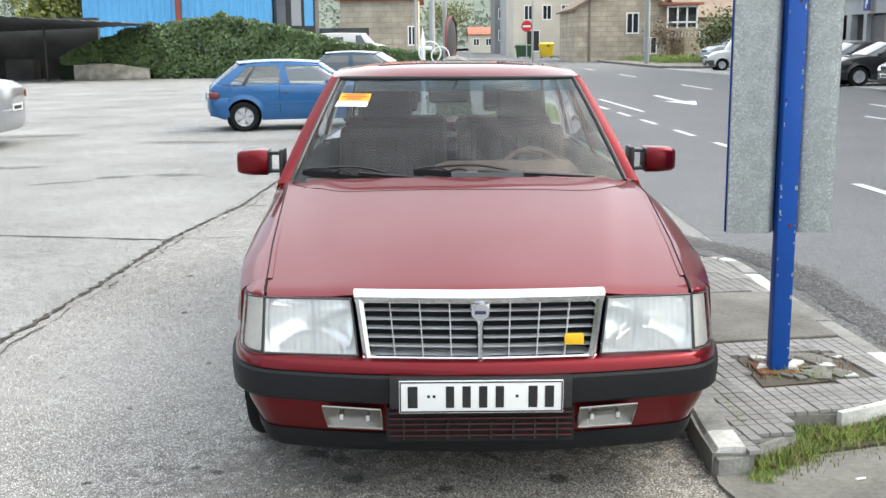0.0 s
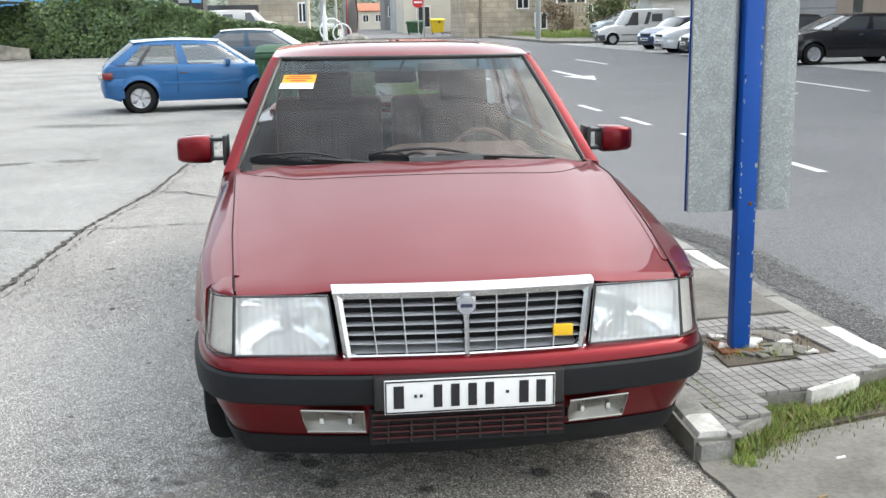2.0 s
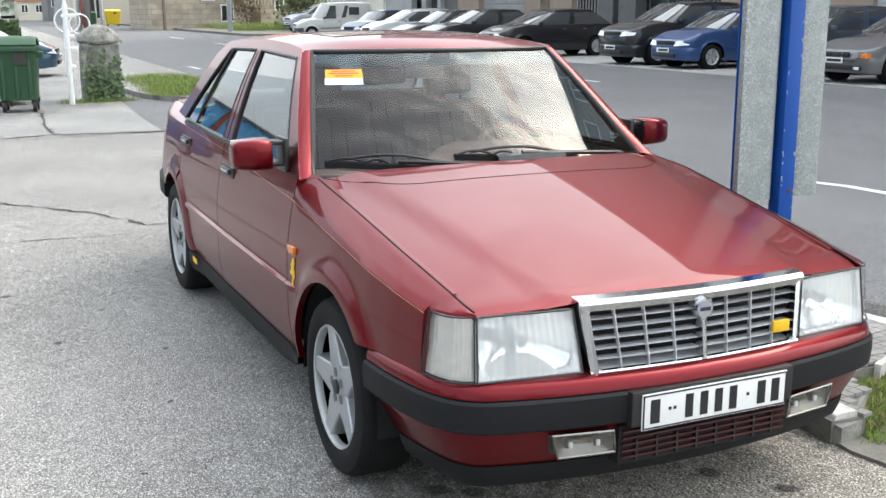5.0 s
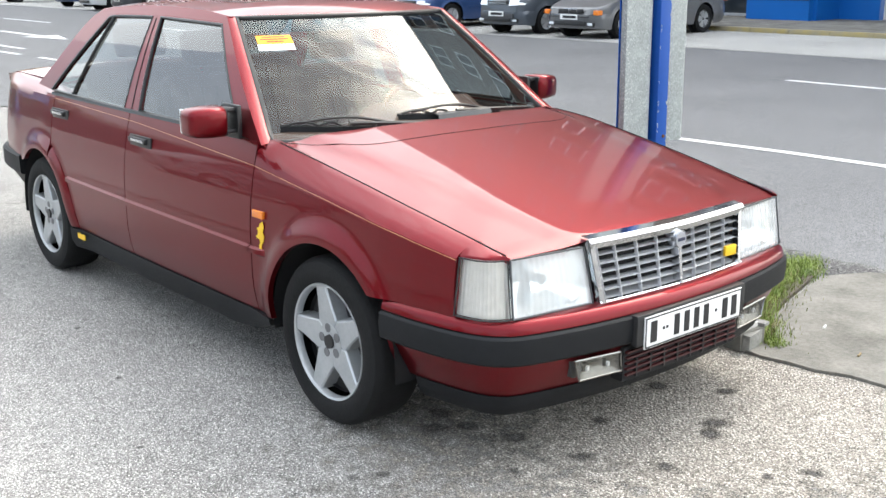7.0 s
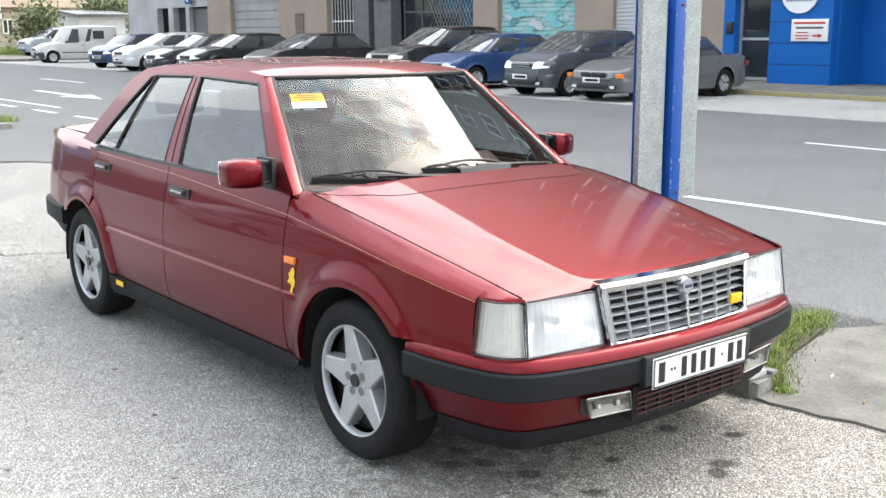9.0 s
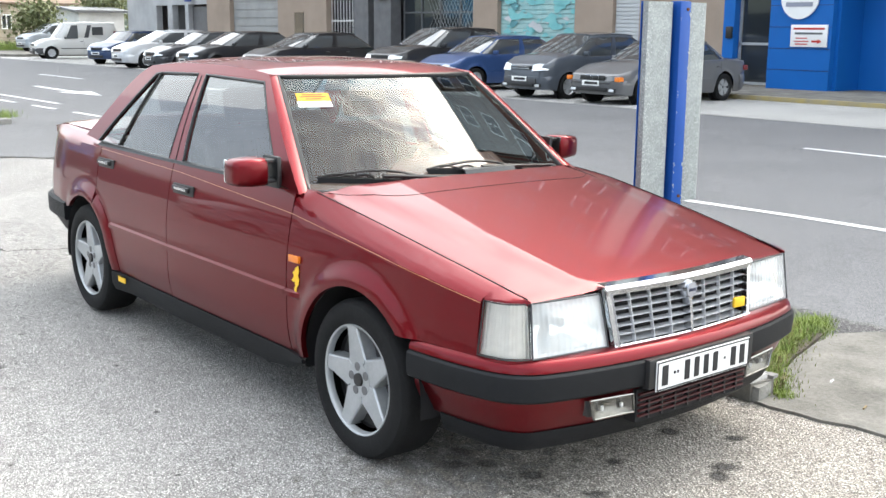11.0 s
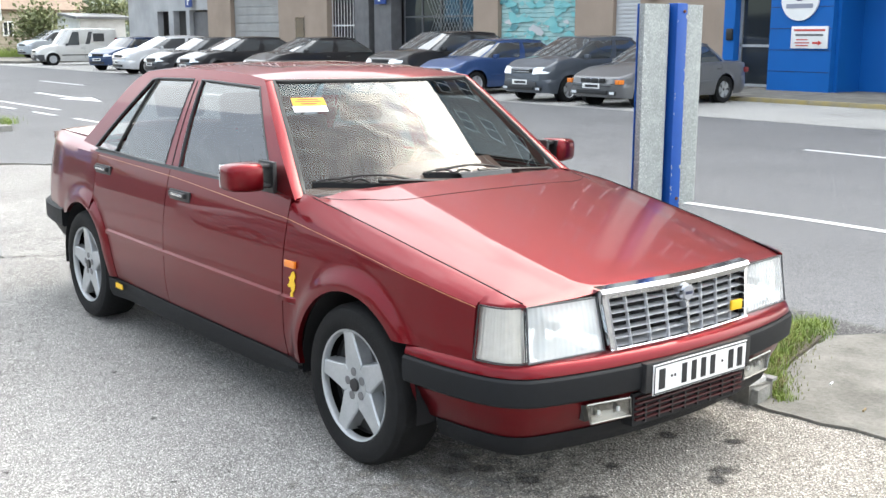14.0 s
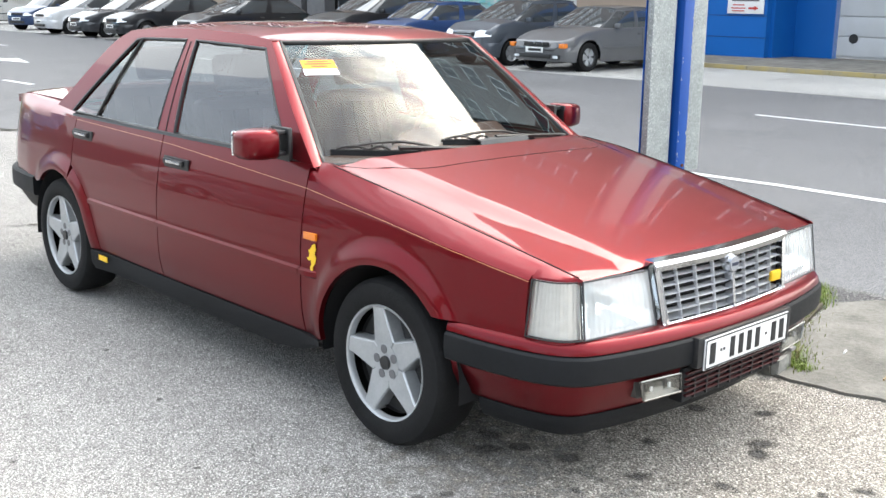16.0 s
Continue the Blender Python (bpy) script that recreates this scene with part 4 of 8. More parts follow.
box(bm, e + Vector((0, -0.0385, 0)), (0.036, 0.003, 0.011))
part("badge_bar", bm, plain("badge_dark_blue", (0.03, 0.035, 0.07), 0.3), badge)
tagp = gpt(0.79, 0.285, 0.0)
part("grille_badge", bx((tagp.x, tagp.y - 0.026, tagp.z + 0.002), (0.062, 0.012, 0.036), 0.003), YELLOW, GRILLE, "small yellow rectangular badge")

# number plate on a black carrier, lower intake
part("plate_carrier", bx((0, -0.889, 0.452), (0.575, 0.046, 0.104), 0.006), BLACK, SEDAN)
PLATE = part("number_plate", bx((0, -0.9155, 0.442), (0.515, 0.006, 0.106), 0.002), WHITE, SEDAN, "white number plate with black characters")
bm = bmesh.new()
for z in (0.394, 0.490):
    box(bm, (0, -0.919, z), (0.507, 0.003, 0.004))
for x in (-0.2535, 0.2535):
    box(bm, (x, -0.919, 0.442), (0.004, 0.003, 0.1))
part("plate_edge", bm, INK, PLATE)
for x, w in ((-0.215, 0.05), (-0.098, 0.042), (-0.046, 0.042), (0.006, 0.042), (0.058, 0.042), (0.162, 0.046), (0.214, 0.046)):
    part("plate_bar", bx((x, -0.919, 0.442), (w * 0.62, 0.003, 0.07)), INK, PLATE)
for x in (-0.165, -0.148, 0.112):
    part("plate_dot", bx((x, -0.919, 0.444), (0.009, 0.003, 0.009)), INK, PLATE)
part("lower_intake", bx((0, -0.845, 0.335), (0.60, 0.05, 0.115)), DARK, SEDAN)
for k in range(5):
    part("intake_slat", bx((0, -0.872, 0.300 + k * 0.019), (0.585, 0.02, 0.0065), 0.002), surf("dark_red_intake", (0.055, 0.007, 0.008), (0.035, 0.005, 0.006), 0.4) if k == 0 else bpy.data.materials["dark_red_intake"], SEDAN)
for k in range(8):
    part("intake_upright", bx((-0.245 + k * 0.07, -0.876, 0.318), (0.006, 0.012, 0.062)), BLACK, SEDAN)

# ------------------------------------------------ wheels
def star_wheel(parent, x, y, out, turn):
    ro = pose(x, y, HUB_Z, 0, 0, 0 if out < 0 else 180)
    tyre = bmesh.new()
    revolve(tyre, [(0.206, -0.082), (0.212, -0.096), (0.23, -0.104), (0.262, -0.104), (0.285, -0.098), (0.297, -0.084), (0.303, -0.066), (0.3035, 0.066), (0.297, 0.086), (0.26, 0.104), (0.212, 0.095), (0.206, 0.082)], 64)
    wheel = part("wheel", tyre, TYRE, parent, "black tyre on a silver five-spoke star alloy wheel")
    wheel.matrix_basis = ro
    bm = bmesh.new()
    revolve(bm, [(0.199, -0.07), (0.1995, -0.088), (0.2025, -0.095), (0.209, -0.098), (0.2125, -0.09), (0.204, -0.07)], 56)
    part("rim", bm, ALLOY, wheel)
    bm = bmesh.new()
    revolve(bm, [(0.19, 0.06), (0.192, -0.046)], 40)
    part("rim_barrel", bm, bpy.data.materials["dark_barrel"] if "dark_barrel" in bpy.data.materials else plain("dark_barrel", (0.03, 0.03, 0.031), 0.5, 0.5), wheel)
    bm = bmesh.new()
    rod(bm, (-0.03, 0, 0), (0.04, 0, 0), 0.191, 0.191, 32)
    part("brake_disc", bm, plain("brake_dark", (0.018, 0.018, 0.018), 0.6) if "brake_dark" not in bpy.data.materials else bpy.data.materials["brake_dark"], wheel)
    for k in range(5):
        a = radians(turn + 72 * k)
        c, s_ = math.cos(a), math.sin(a)
        bm = bmesh.new()
        pro = []
        for r, w in ((0.02, 0.0145), (0.074, 0.0535), (0.086, 0.050), (0.12, 0.0425), (0.16, 0.0345), (0.188, 0.030), (0.2, 0.031)):
            face = -0.078 - 0.012 * (r / 0.186)
            pts = [(-w - 0.004, -0.025), (-w - 0.001, face + 0.006), (-w + 0.004, face), (w - 0.004, face), (w + 0.001, face + 0.006), (w + 0.004, -0.025)]
            pro.append([(xo, r * c - t * s_, r * s_ + t * c) for t, xo in pts])
        grid(bm, pro)
        part("spoke", bm, ALLOY, wheel)
    bm = bmesh.new()
    rod(bm, (-0.02, 0, 0), (-0.0835, 0, 0), 0.07, 0.066, 30)
    hub = part("hub", bm, ALLOY, wheel)
    for k in range(5):
        a = radians(turn + 72 * k)
        bm = bmesh.new()
        rod(bm, (-0.07, 0.049 * math.cos(a), 0.049 * math.sin(a)), (-0.0855, 0.049 * math.cos(a), 0.049 * math.sin(a)), 0.0165, 0.0165, 16)
        part("bolt_well", bm, surf("dark_well", (0.19, 0.19, 0.195), (0.13, 0.13, 0.135), 0.5, 0.4) if "dark_well" not in bpy.data.materials else bpy.data.materials["dark_well"], hub)
    bm = bmesh.new()
    rod(bm, (-0.07, 0, 0), (-0.092, 0, 0), 0.028, 0.024, 20)
    part("hub_cap", bm, BLACK, hub, "dark centre cap")
    return wheel


for y in (AXLE_F, AXLE_R):
    for s in (-1, 1):
        star_wheel(SEDAN, s * 0.752, y, s, 79 if y < 1 else 86)

# ------------------------------------------------ mirrors, handles, wipers, badges
for s in (-1, 1):
    bm = bmesh.new()
    rows = []
    for k, (x, sy, sz) in enumerate(((0.862, 0.058, 0.050), (0.87, 0.066, 0.058), (0.93, 0.066, 0.058), (0.985, 0.056, 0.053), (1.002, 0.044, 0.044), (1.006, 0.025, 0.028))):
        ring_ = []
        for i in range(24):
            a = 2 * math.pi * i / 24
            cx_, cz_ = math.cos(a), math.sin(a)
            ring_.append((s * x, 0.655 + sy * math.copysign(abs(cx_) ** 0.45, cx_), 1.012 + sz * math.copysign(abs(cz_) ** 0.45, cz_)))
        rows.append(ring_)
    vs = grid(bm, rows, False, True)
    bm.faces.new(vs[0])
    bm.faces.new(vs[-1])
    mir = part("door_mirror", bm, RED, SEDAN, "red door mirror on a black arm", sharp=50)
    bm = bmesh.new()
    box(bm, (s * 0.930, 0.718, 1.012), (0.125, 0.01, 0.095), 0.01)
    part("mirror_glass", bm, plain("mirror_silver", (0.85, 0.87, 0.88), 0.03, 1.0), mir)
    bm = bmesh.new()
    for za in (0.972, 1.052):
        box(bm, (s * 0.838, 0.655, za), (0.075, 0.075, 0.016), 0.006)
    box(bm, (s * 0.868, 0.655, 1.012), (0.014, 0.118, 0.105), 0.006)
    box(bm, (s * 0.806, 0.665, 1.005), (0.022, 0.125, 0.13), 0.01)
    part("mirror_arm", bm, BLACK, mir, "black plastic mirror arm")
    for y0, z0 in ((1.44, 0.842), (2.40, 0.868)):
        xs = side_x(y0, z0)
        bm = bmesh.new()
        box(bm, (s * (xs + 0.012), y0, z0), (0.02, 0.165, 0.026), 0.007)
        box(bm, (s * (xs + 0.002), y0 - 0.01, z0 - 0.004), (0.012, 0.21, 0.05), 0.006)
        hd = part("door_handle", bm, BLACK, SEDAN, "black door handle with bright insert")
        bm = bmesh.new()
        box(bm, (s * (xs + 0.0225), y0 - 0.01, z0 + 0.001), (0.004, 0.12, 0.013), 0.001)
        part("handle_insert", bm, CHROME, hd)
    xs = side_x(0.425, 0.69)
    part("side_repeater", bx((s * (xs + 0.004), 0.415, 0.69), (0.014, 0.075, 0.028), 0.004), AMBER, SEDAN, "amber side repeater")
    xs = side_x(2.14, 0.29)
bm = bmesh.new()
prism(bm, [(0.0, 0.0), (0.09, 0.0), (0.09, 0.026), (0.0, 0.026)], lambda u, v, w: (-0.858 - w, 2.125 + u, 0.258 + v), 0.004)
part("sill_tag", bm, YELLOW, SEDAN, "small yellow rectangular tag on the sill")
# yellow emblem on the wing: a rearing four-legged shape, kept plain
emb = [(0.0, 0.0), (0.012, 0.002), (0.014, 0.022), (0.028, 0.036), (0.034, 0.058), (0.024, 0.072), (0.034, 0.092), (0.026, 0.112), (0.010, 0.104), (0.000, 0.088), (-0.014, 0.082), (-0.006, 0.070), (-0.012, 0.056), (-0.024, 0.050), (-0.014, 0.042), (0.000, 0.044), (0.006, 0.030), (-0.004, 0.018)]
bm = bmesh.new()
prism(bm, emb, lambda u, v, w: (-(side_x(0.41, 0.61) + 0.001 + w), 0.41 - u, 0.555 + v), 0.002)
part("wing_emblem", bm, YELLOW, SEDAN, "small yellow emblem on the wing")


def ws_point(u, v, off=0.0):
    i, j = v * 12, (u + 1) * 10
    i0, j0 = min(11, int(i)), min(19, int(j))
    a, b, c, d = (Vector(WS[i0][j0]), Vector(WS[i0][j0 + 1]), Vector(WS[i0 + 1][j0]), Vector(WS[i0 + 1][j0 + 1]))
    fi, fj = i - i0, j - j0
    p = a * (1 - fi) * (1 - fj) + b * (1 - fi) * fj + c * fi * (1 - fj) + d * fi * fj
    return p + Vector((0, -0.68, 0.73)) * off


for u0, u1, v0, v1 in ((0.0, -0.95, 0.0, 0.085), (0.74, -0.30, 0.02, 0.11)):
    def on_glass(t, up, off):
        return ws_point(u0 + (u1 - u0) * t, max(0.0, v0 + (v1 - v0) * t) + up, off)

    bm = bmesh.new()
    tube(bm, [on_glass(t, 0.012 * math.sin(math.pi * t), 0.034 - 0.004 * t) for t in lin(0, 0.64, 10)], 0.0085, 6)
    box(bm, on_glass(0.0, 0, 0.02), (0.05, 0.04, 0.03), 0.008)
    wip = part("wiper", bm, BLACK, SEDAN, "black wiper arm")
    bm = bmesh.new()
    grid(bm, [[on_glass(t, dv, o) for dv, o in ((-0.016, 0.003), (0.002, 0.018), (0.014, 0.018), (0.008, 0.003))] for t in lin(0.28, 1.0, 16)])
    part("blade", bm, RUBBER, wip)
    bm = bmesh.new()
    tube(bm, [on_glass(t, 0.016 + 0.022 * math.sin(math.pi * (t - 0.38) / 0.54), 0.024 + 0.022 * math.sin(math.pi * (t - 0.38) / 0.54)) for t in lin(0.38, 0.92, 12)], 0.006, 6)
    for c0, c1 in ((0.30, 0.48), (0.80, 0.98), (0.50, 0.62), (0.68, 0.80)):
        tube(bm, [on_glass(t, 0.008 + 0.012 * math.sin(math.pi * (t - c0) / (c1 - c0)), 0.02 + 0.012 * math.sin(math.pi * (t - c0) / (c1 - c0))) for t in lin(c0, c1, 6)], 0.005, 6)
    part("yoke", bm, BLACK, wip, "black wiper yoke")
bm = bmesh.new()
grid(bm, [[ws_point(u, v - 0.02 * abs(u - 0.12), o) for v, o in ((0.03, 0.022), (0.065, 0.04), (0.092, 0.03))] for u in lin(-0.08, 0.34, 8)])
solid(bm, 0.005)
part("wiper_spoiler", bm, surf("weathered_grey_plastic", (0.07, 0.073, 0.076), (0.045, 0.047, 0.05), 0.4), SEDAN, "grey plastic wiper spoiler")

# painted faces of the front pillars, between screen and side frame
for s in (-1, 1):
    bm = bmesh.new()
    rows = []
    a_line = crv(A_OUT, 6)
    for k in range(13):
        v = k / 12
        w = WS[k][-1 if s > 0 else 0]
        z = w[2]
        y = float(np.interp(z, [q[1] for q in a_line], [q[0] for q in a_line]))
        o = Vector((s * (cab_x(z) - 0.001), y, z))
        w = Vector(w) + Vector((-s * 0.004, 0, 0.004))
        rows.append([w, w.lerp(o, 0.35) + Vector((0, -0.003, 0.002)), w.lerp(o, 0.75) + Vector((s * 0.002, -0.003, 0.002)), o])
    grid(bm, rows)
    part("pillar_face", bm, RED, SEDAN, sharp=60)

bm = bmesh.new()
grid(bm, [[ws_point(u, v, -0.004) for u in lin(-0.97, 0.97, 20)] for v in lin(0.86, 0.985, 3)])
part("sun_band", bm, SUNBAND, SEDAN, "blue-tinted sun band along the windscreen top")

# paper sticker inside the top corner of the windscreen
bm = bmesh.new()
grid(bm, [[ws_point(u, v, 0.003) for u in lin(-0.925, -0.69, 4)] for v in (0.69, 0.745)])
st = part("windscreen_sticker", bm, WHITE, SEDAN, "white and orange paper sticker inside the windscreen")
bm = bmesh.new()
grid(bm, [[ws_point(u, v, 0.003) for u in lin(-0.92, -0.685, 4)] for v in (0.745, 0.825)])
part("sticker_head", bm, ORANGE, st)
for v, a, b in ((0.807, -0.88, -0.73), (0.787, -0.90, -0.71), (0.765, -0.86, -0.75)):
    bm = bmesh.new()
    grid(bm, [[ws_point(u, vv, 0.005) for u in lin(a, b, 3)] for vv in (v - 0.004, v + 0.004)])
    part("print_bar", bm, REDINK, st)

# ------------------------------------------------ cabin
part("cabin_floor", bx((0, 1.6, 0.33), (1.44, 2.3, 0.1), 0.02), CARPET, SEDAN)
part("headliner", bx((0, 1.63, 1.378), (1.0, 1.05, 0.012), 0.005), surf("beige_headliner", (0.35, 0.3, 0.26)), SEDAN)
bm = bmesh.new()
grid(bm, [[(x, 0.50 + 0.30 * t, 0.905 + 0.03 * math.sin(math.pi * t) + (0.085 * sm(x, -0.2, -0.08) * (1 - sm(x, 0.52, 0.62)) * sm(t, 0.5, 0.9)) - (0.3 if t > 0.99 else 0)) for t in lin(0, 1, 8)] for x in lin(-0.70, 0.70, 24)])
part("dashboard", bm, DASH, SEDAN, "brown moulded dashboard")
bm = bmesh.new()
for i in range(1):
    c = Vector((0.37, 0.98, 0.865))
    ax = Vector((0, -0.88, 0.47)).normalized()
    uu = Vector((1, 0, 0))
    vv = ax.cross(uu)
    tube(bm, [c + 0.175 * (math.cos(a) * uu + math.sin(a) * vv) for a in [2 * math.pi * k / 32 for k in range(32)]], 0.014, 8, True)
wheel_ = part("steering_wheel", bm, DASH, SEDAN, "brown leather steering wheel")
bm = bmesh.new()
for a in (radians(0), radians(180), radians(270)):
    tube(bm, [c, c + 0.18 * (math.cos(a) * uu + math.sin(a) * vv)], 0.016, 6)
box(bm, c, (0.14, 0.06, 0.11), 0.02)
part("steering_hub", bm, DASH, wheel_)


def seat(x, y, w):
    bm = bmesh.new()
    box(bm, (x, y, 0.52), (w, 0.52, 0.17), 0.05, None, 3)
    sq = part("seat", bm, LEATHER, SEDAN, "brown upholstered seat with headrest")
    bm = bmesh.new()
    box(bm, (0, 0, 0.29), (w, 0.14, 0.60), 0.05, pose(x, y + 0.27, 0.52, -14), 3)
    part("backrest", bm, LEATHER, sq)
    for k in range(-2, 3):
        bm = bmesh.new()
        box(bm, (k * w * 0.15, -0.075, 0.30), (w * 0.12, 0.025, 0.44), 0.01, pose(x, y + 0.27, 0.52, -14))
        part("seat_pleat", bm, LEATHER, sq)
    bm = bmesh.new()
    box(bm, (0, 0, 0.70), (0.27, 0.09, 0.17), 0.035, pose(x, y + 0.27, 0.52, -12), 3)
    part("headrest", bm, LEATHER, sq)


seat(-0.37, 1.22, 0.5)
seat(0.37, 1.25, 0.5)
seat(-0.34, 2.05, 0.62)
seat(0.34, 2.05, 0.62)
part("parcel_shelf", bx((0, 2.6, 0.95), (1.25, 0.42, 0.03), 0.01), CARPET, SEDAN)
bm = bmesh.new()
box(bm, (-0.05, 1.07, 1.285), (0.2, 0.03, 0.075), 0.02, None, 3)
rod(bm, (-0.03, 1.06, 1.31), (-0.01, 1.03, 1.36), 0.008)
part("rear_view_mirror", bm, BLACK, SEDAN)
for s, lab in ((-1, "grey-brown folded sun visor"), (1, "grey-brown folded sun visor")):
    part("sun_visor", bx((s * 0.30, 1.12, 1.365), (0.34, 0.13, 0.014), 0.006), surf("visor_grey", (0.3, 0.26, 0.23)) if s < 0 else bpy.data.materials["visor_grey"], SEDAN, lab)

# the off side of the upper body leans in and back a little
done = set()
for ob in SEDAN.children_recursive:
    if ob.type != "MESH" or ob.data.name in done or ob.matrix_basis != Matrix.Identity(4):
        continue
    done.add(ob.data.name)
    for v in ob.data.vertices:
        w = sm(v.co.z, 0.80, 0.95) * sm(v.co.y, 0.22, 0.5) * min(1.1, max(0.0, v.co.x / 0.7))
        v.co.x, v.co.y = v.co.x - 0.036 * w, v.co.y + 0.045 * w

# ---------------------------------------------------------------- other vehicles
PAINTS = {}


def paint_of(key, c):
    if key not in PAINTS:
        PAINTS[key] = paint(key, tuple(0.85 * v for v in c), 0.3, 0.4, 0.06, 0.95, 1.42, 0.3)
    return PAINTS[key]


HEADLAMP = plain("far_headlamp", (0.75, 0.78, 0.8), 0.12, 0.3, 0.6)
PANE_DARK = plain("dark_lamp_glass", (0.1, 0.105, 0.11), 0.1, 0.2, 0.2)
TAILRED = plain("tail_lamp_red", (0.14, 0.008, 0.01), 0.15, 0, 0.5)
HUBCAP = surf("wheel_cover", (0.55, 0.56, 0.58), (0.42, 0.43, 0.45), 0.35, 0.5, 8, 80)


def plain_wheel(parent, x, y, r, out, dark=False, spokes=5):
    bm = bmesh.new()
    revolve(bm, [(r * 0.63, -0.07), (r * 0.70, -0.088), (r * 0.9, -0.09), (r, -0.07), (r, 0.07), (r * 0.9, 0.09), (r * 0.63, 0.07)], 28)
    w = part("wheel", bm, TYRE, parent)
    w.matrix_basis = pose(x, y, r, 0, 0, 0 if out < 0 else 180)
    bm = bmesh.new()
    revolve(bm, [(r * 0.58, 0.03), (r * 0.59, -0.055), (r * 0.655, -0.078), (r * 0.66, -0.06)], 24)
    rod(bm, (0.03, 0, 0), (-0.01, 0, 0), r * 0.58, r * 0.58, 20)
    part("rim", bm, GREYPLASTIC if dark else HUBCAP, w)
    for k in range(spokes):
        a = 2 * math.pi * k / spokes
        c, s = math.cos(a), math.sin(a)
        bm = bmesh.new()
        hw = 0.62 * r * math.sin(math.pi / spokes) * 0.9
        grid(bm, [[(xo, q * c - t * s, q * s + t * c) for t, xo in ((-ww, -0.02), (-ww * 0.85, -0.056), (ww * 0.85, -0.056), (ww, -0.02))] for q, ww in ((0.03, 0.03), (r * 0.3, hw * 0.6), (r * 0.62, hw))])
        part("spoke", bm, HUBCAP if not dark else ALLOY, w)


def motorcar(label, c, m, L=4.0, W=1.66, H=1.42, wb=2.5, front=0.78, nose=0.72, cowl=0.93, belt=0.92, tail=0.95,
             ws=(0.95, 1.65), rs=(3.3, 3.85), r=0.29, clear=0.2, key="paint", dark_wheels=False, group="", trunk=None, bumper=None, badge=None, van=False, pane=None, spokes=5, rear_glass=3.45):
    """A parked car. Local y runs from the nose (0) to the tail (L); ws: foot and head of the windscreen, rs: head and foot of the rear screen."""
    P = paint_of(key, c)
    pane = pane or CARGLASS
    body_root = thing("car", label, "car", m, group)
    hw = W / 2
    ax = (front, front + wb)
    arch = r + 0.055
    ys = sorted(set([0.0, 0.03, 0.06, 0.09, 0.14, 0.2, 0.28, 0.35] + lin(0.5, L - 0.4, 16) + [L - 0.25, L - 0.12, L - 0.04, L] + [y for a in ax for y in [a - arch - 0.004, a + arch + 0.004] + arch_columns(a, arch, 0, 180, 12)]))
    rs_foot = rs[1] if trunk is None else trunk

    def top(y):
        t = [(0.0, nose - 0.17), (0.03, nose - 0.1), (0.09, nose - 0.045), (0.2, nose), (0.5 * ws[0], nose + 0.62 * (cowl - nose)), (ws[0], cowl), (ws[0] + 0.4, belt + 0.02), (rs_foot, tail), (L - 0.1, tail - 0.03), (L, tail - 0.1)]
        return ip(y, t)

    def width(y):
        return hw * ip(y, [(0.0, 0.70), (0.04, 0.78), (0.12, 0.87), (0.3, 0.94), (0.8, 0.985), (1.5, 1.0), (L - 1.2, 1.0), (L - 0.4, 0.95), (L - 0.1, 0.87), (L, 0.76)])

    bm = bmesh.new()
    rows = []
    for y in ys:
        zt, w = top(y), width(y)
        z0 = clear + 0.05 * (1 - sm(y, 0, 0.3)) + 0.08 * sm(y, L - 0.35, L)
        for a in ax:
            d = abs(y - a)
            if d <= arch:
                z0 = max(z0, r + math.sqrt(max(0, arch * arch - d * d)))
        zs = min(zt - 0.035, belt)
        zs = max(zs, z0 + 0.06)
        col = []
        for k in range(9):
            t = k / 8
            z = z0 + (zs - z0) * t
            ww = w - 0.035 * max(0, (z - 0.6) / 0.35) ** 2 - 0.05 * max(0, (0.42 - z) / 0.25) ** 2
            for a in ax:
                ww += 0.018 * (1 - sm(math.hypot(y - a, z - r), arch, arch + 0.08))
            col.append((ww, y, z))
        wl_ = col[-1][0]
        rise = 0.045 * sm(y, 0.1, 0.5)
        col += [(wl_ * 0.985, y, zs + (zt - zs) * 0.45), (wl_ * 0.95, y, zs + (zt - zs) * 0.85), (wl_ * 0.88, y, zt + 0.001), (wl_ * 0.7, y, zt + rise * 0.5), (wl_ * 0.4, y, zt + rise * 0.85), (0, y, zt + rise)]
        rows.append(col + [(-x, yy, z) for x, yy, z in col[-2::-1]])
    vs = grid(bm, rows)
    bm.faces.new(vs[0])
    bm.faces.new(vs[-1])
    part("body", bm, P, body_root, sharp=60)
    part("underside", bx((0, L / 2, (clear + 0.5) / 2 + 0.05), (W * 0.72, L * 0.9, 0.5 - clear)), DARK, body_root)
    # glasshouse: curved glass under a painted roof with rails and pillars
    bw, tw = hw * 0.93, hw * (0.74 if not van else 0.86)
    roof_z = H
    lo = crv([(bw * 0.84, ws[0], top(max(ws[0], 0.2)) - 0.015), (bw * 0.99, ws[0] + 0.35, belt - 0.01), (bw, (ws[0] + rs[1]) / 2, belt - 0.01), (bw * 0.99, rs[1] - 0.3, belt + 0.01), (bw * 0.86, rs[1], top(min(rs[1], L)) - 0.015)], 5)
    hi = crv([(tw * 0.9, ws[1], roof_z - 0.065), (tw, ws[1] + 0.2, roof_z - 0.05), (tw, (ws[1] + rs[0]) / 2, roof_z - 0.045), (tw * 0.99, rs[0] - 0.2, roof_z - 0.055), (tw * 0.9, rs[0], roof_z - 0.075)], 5)

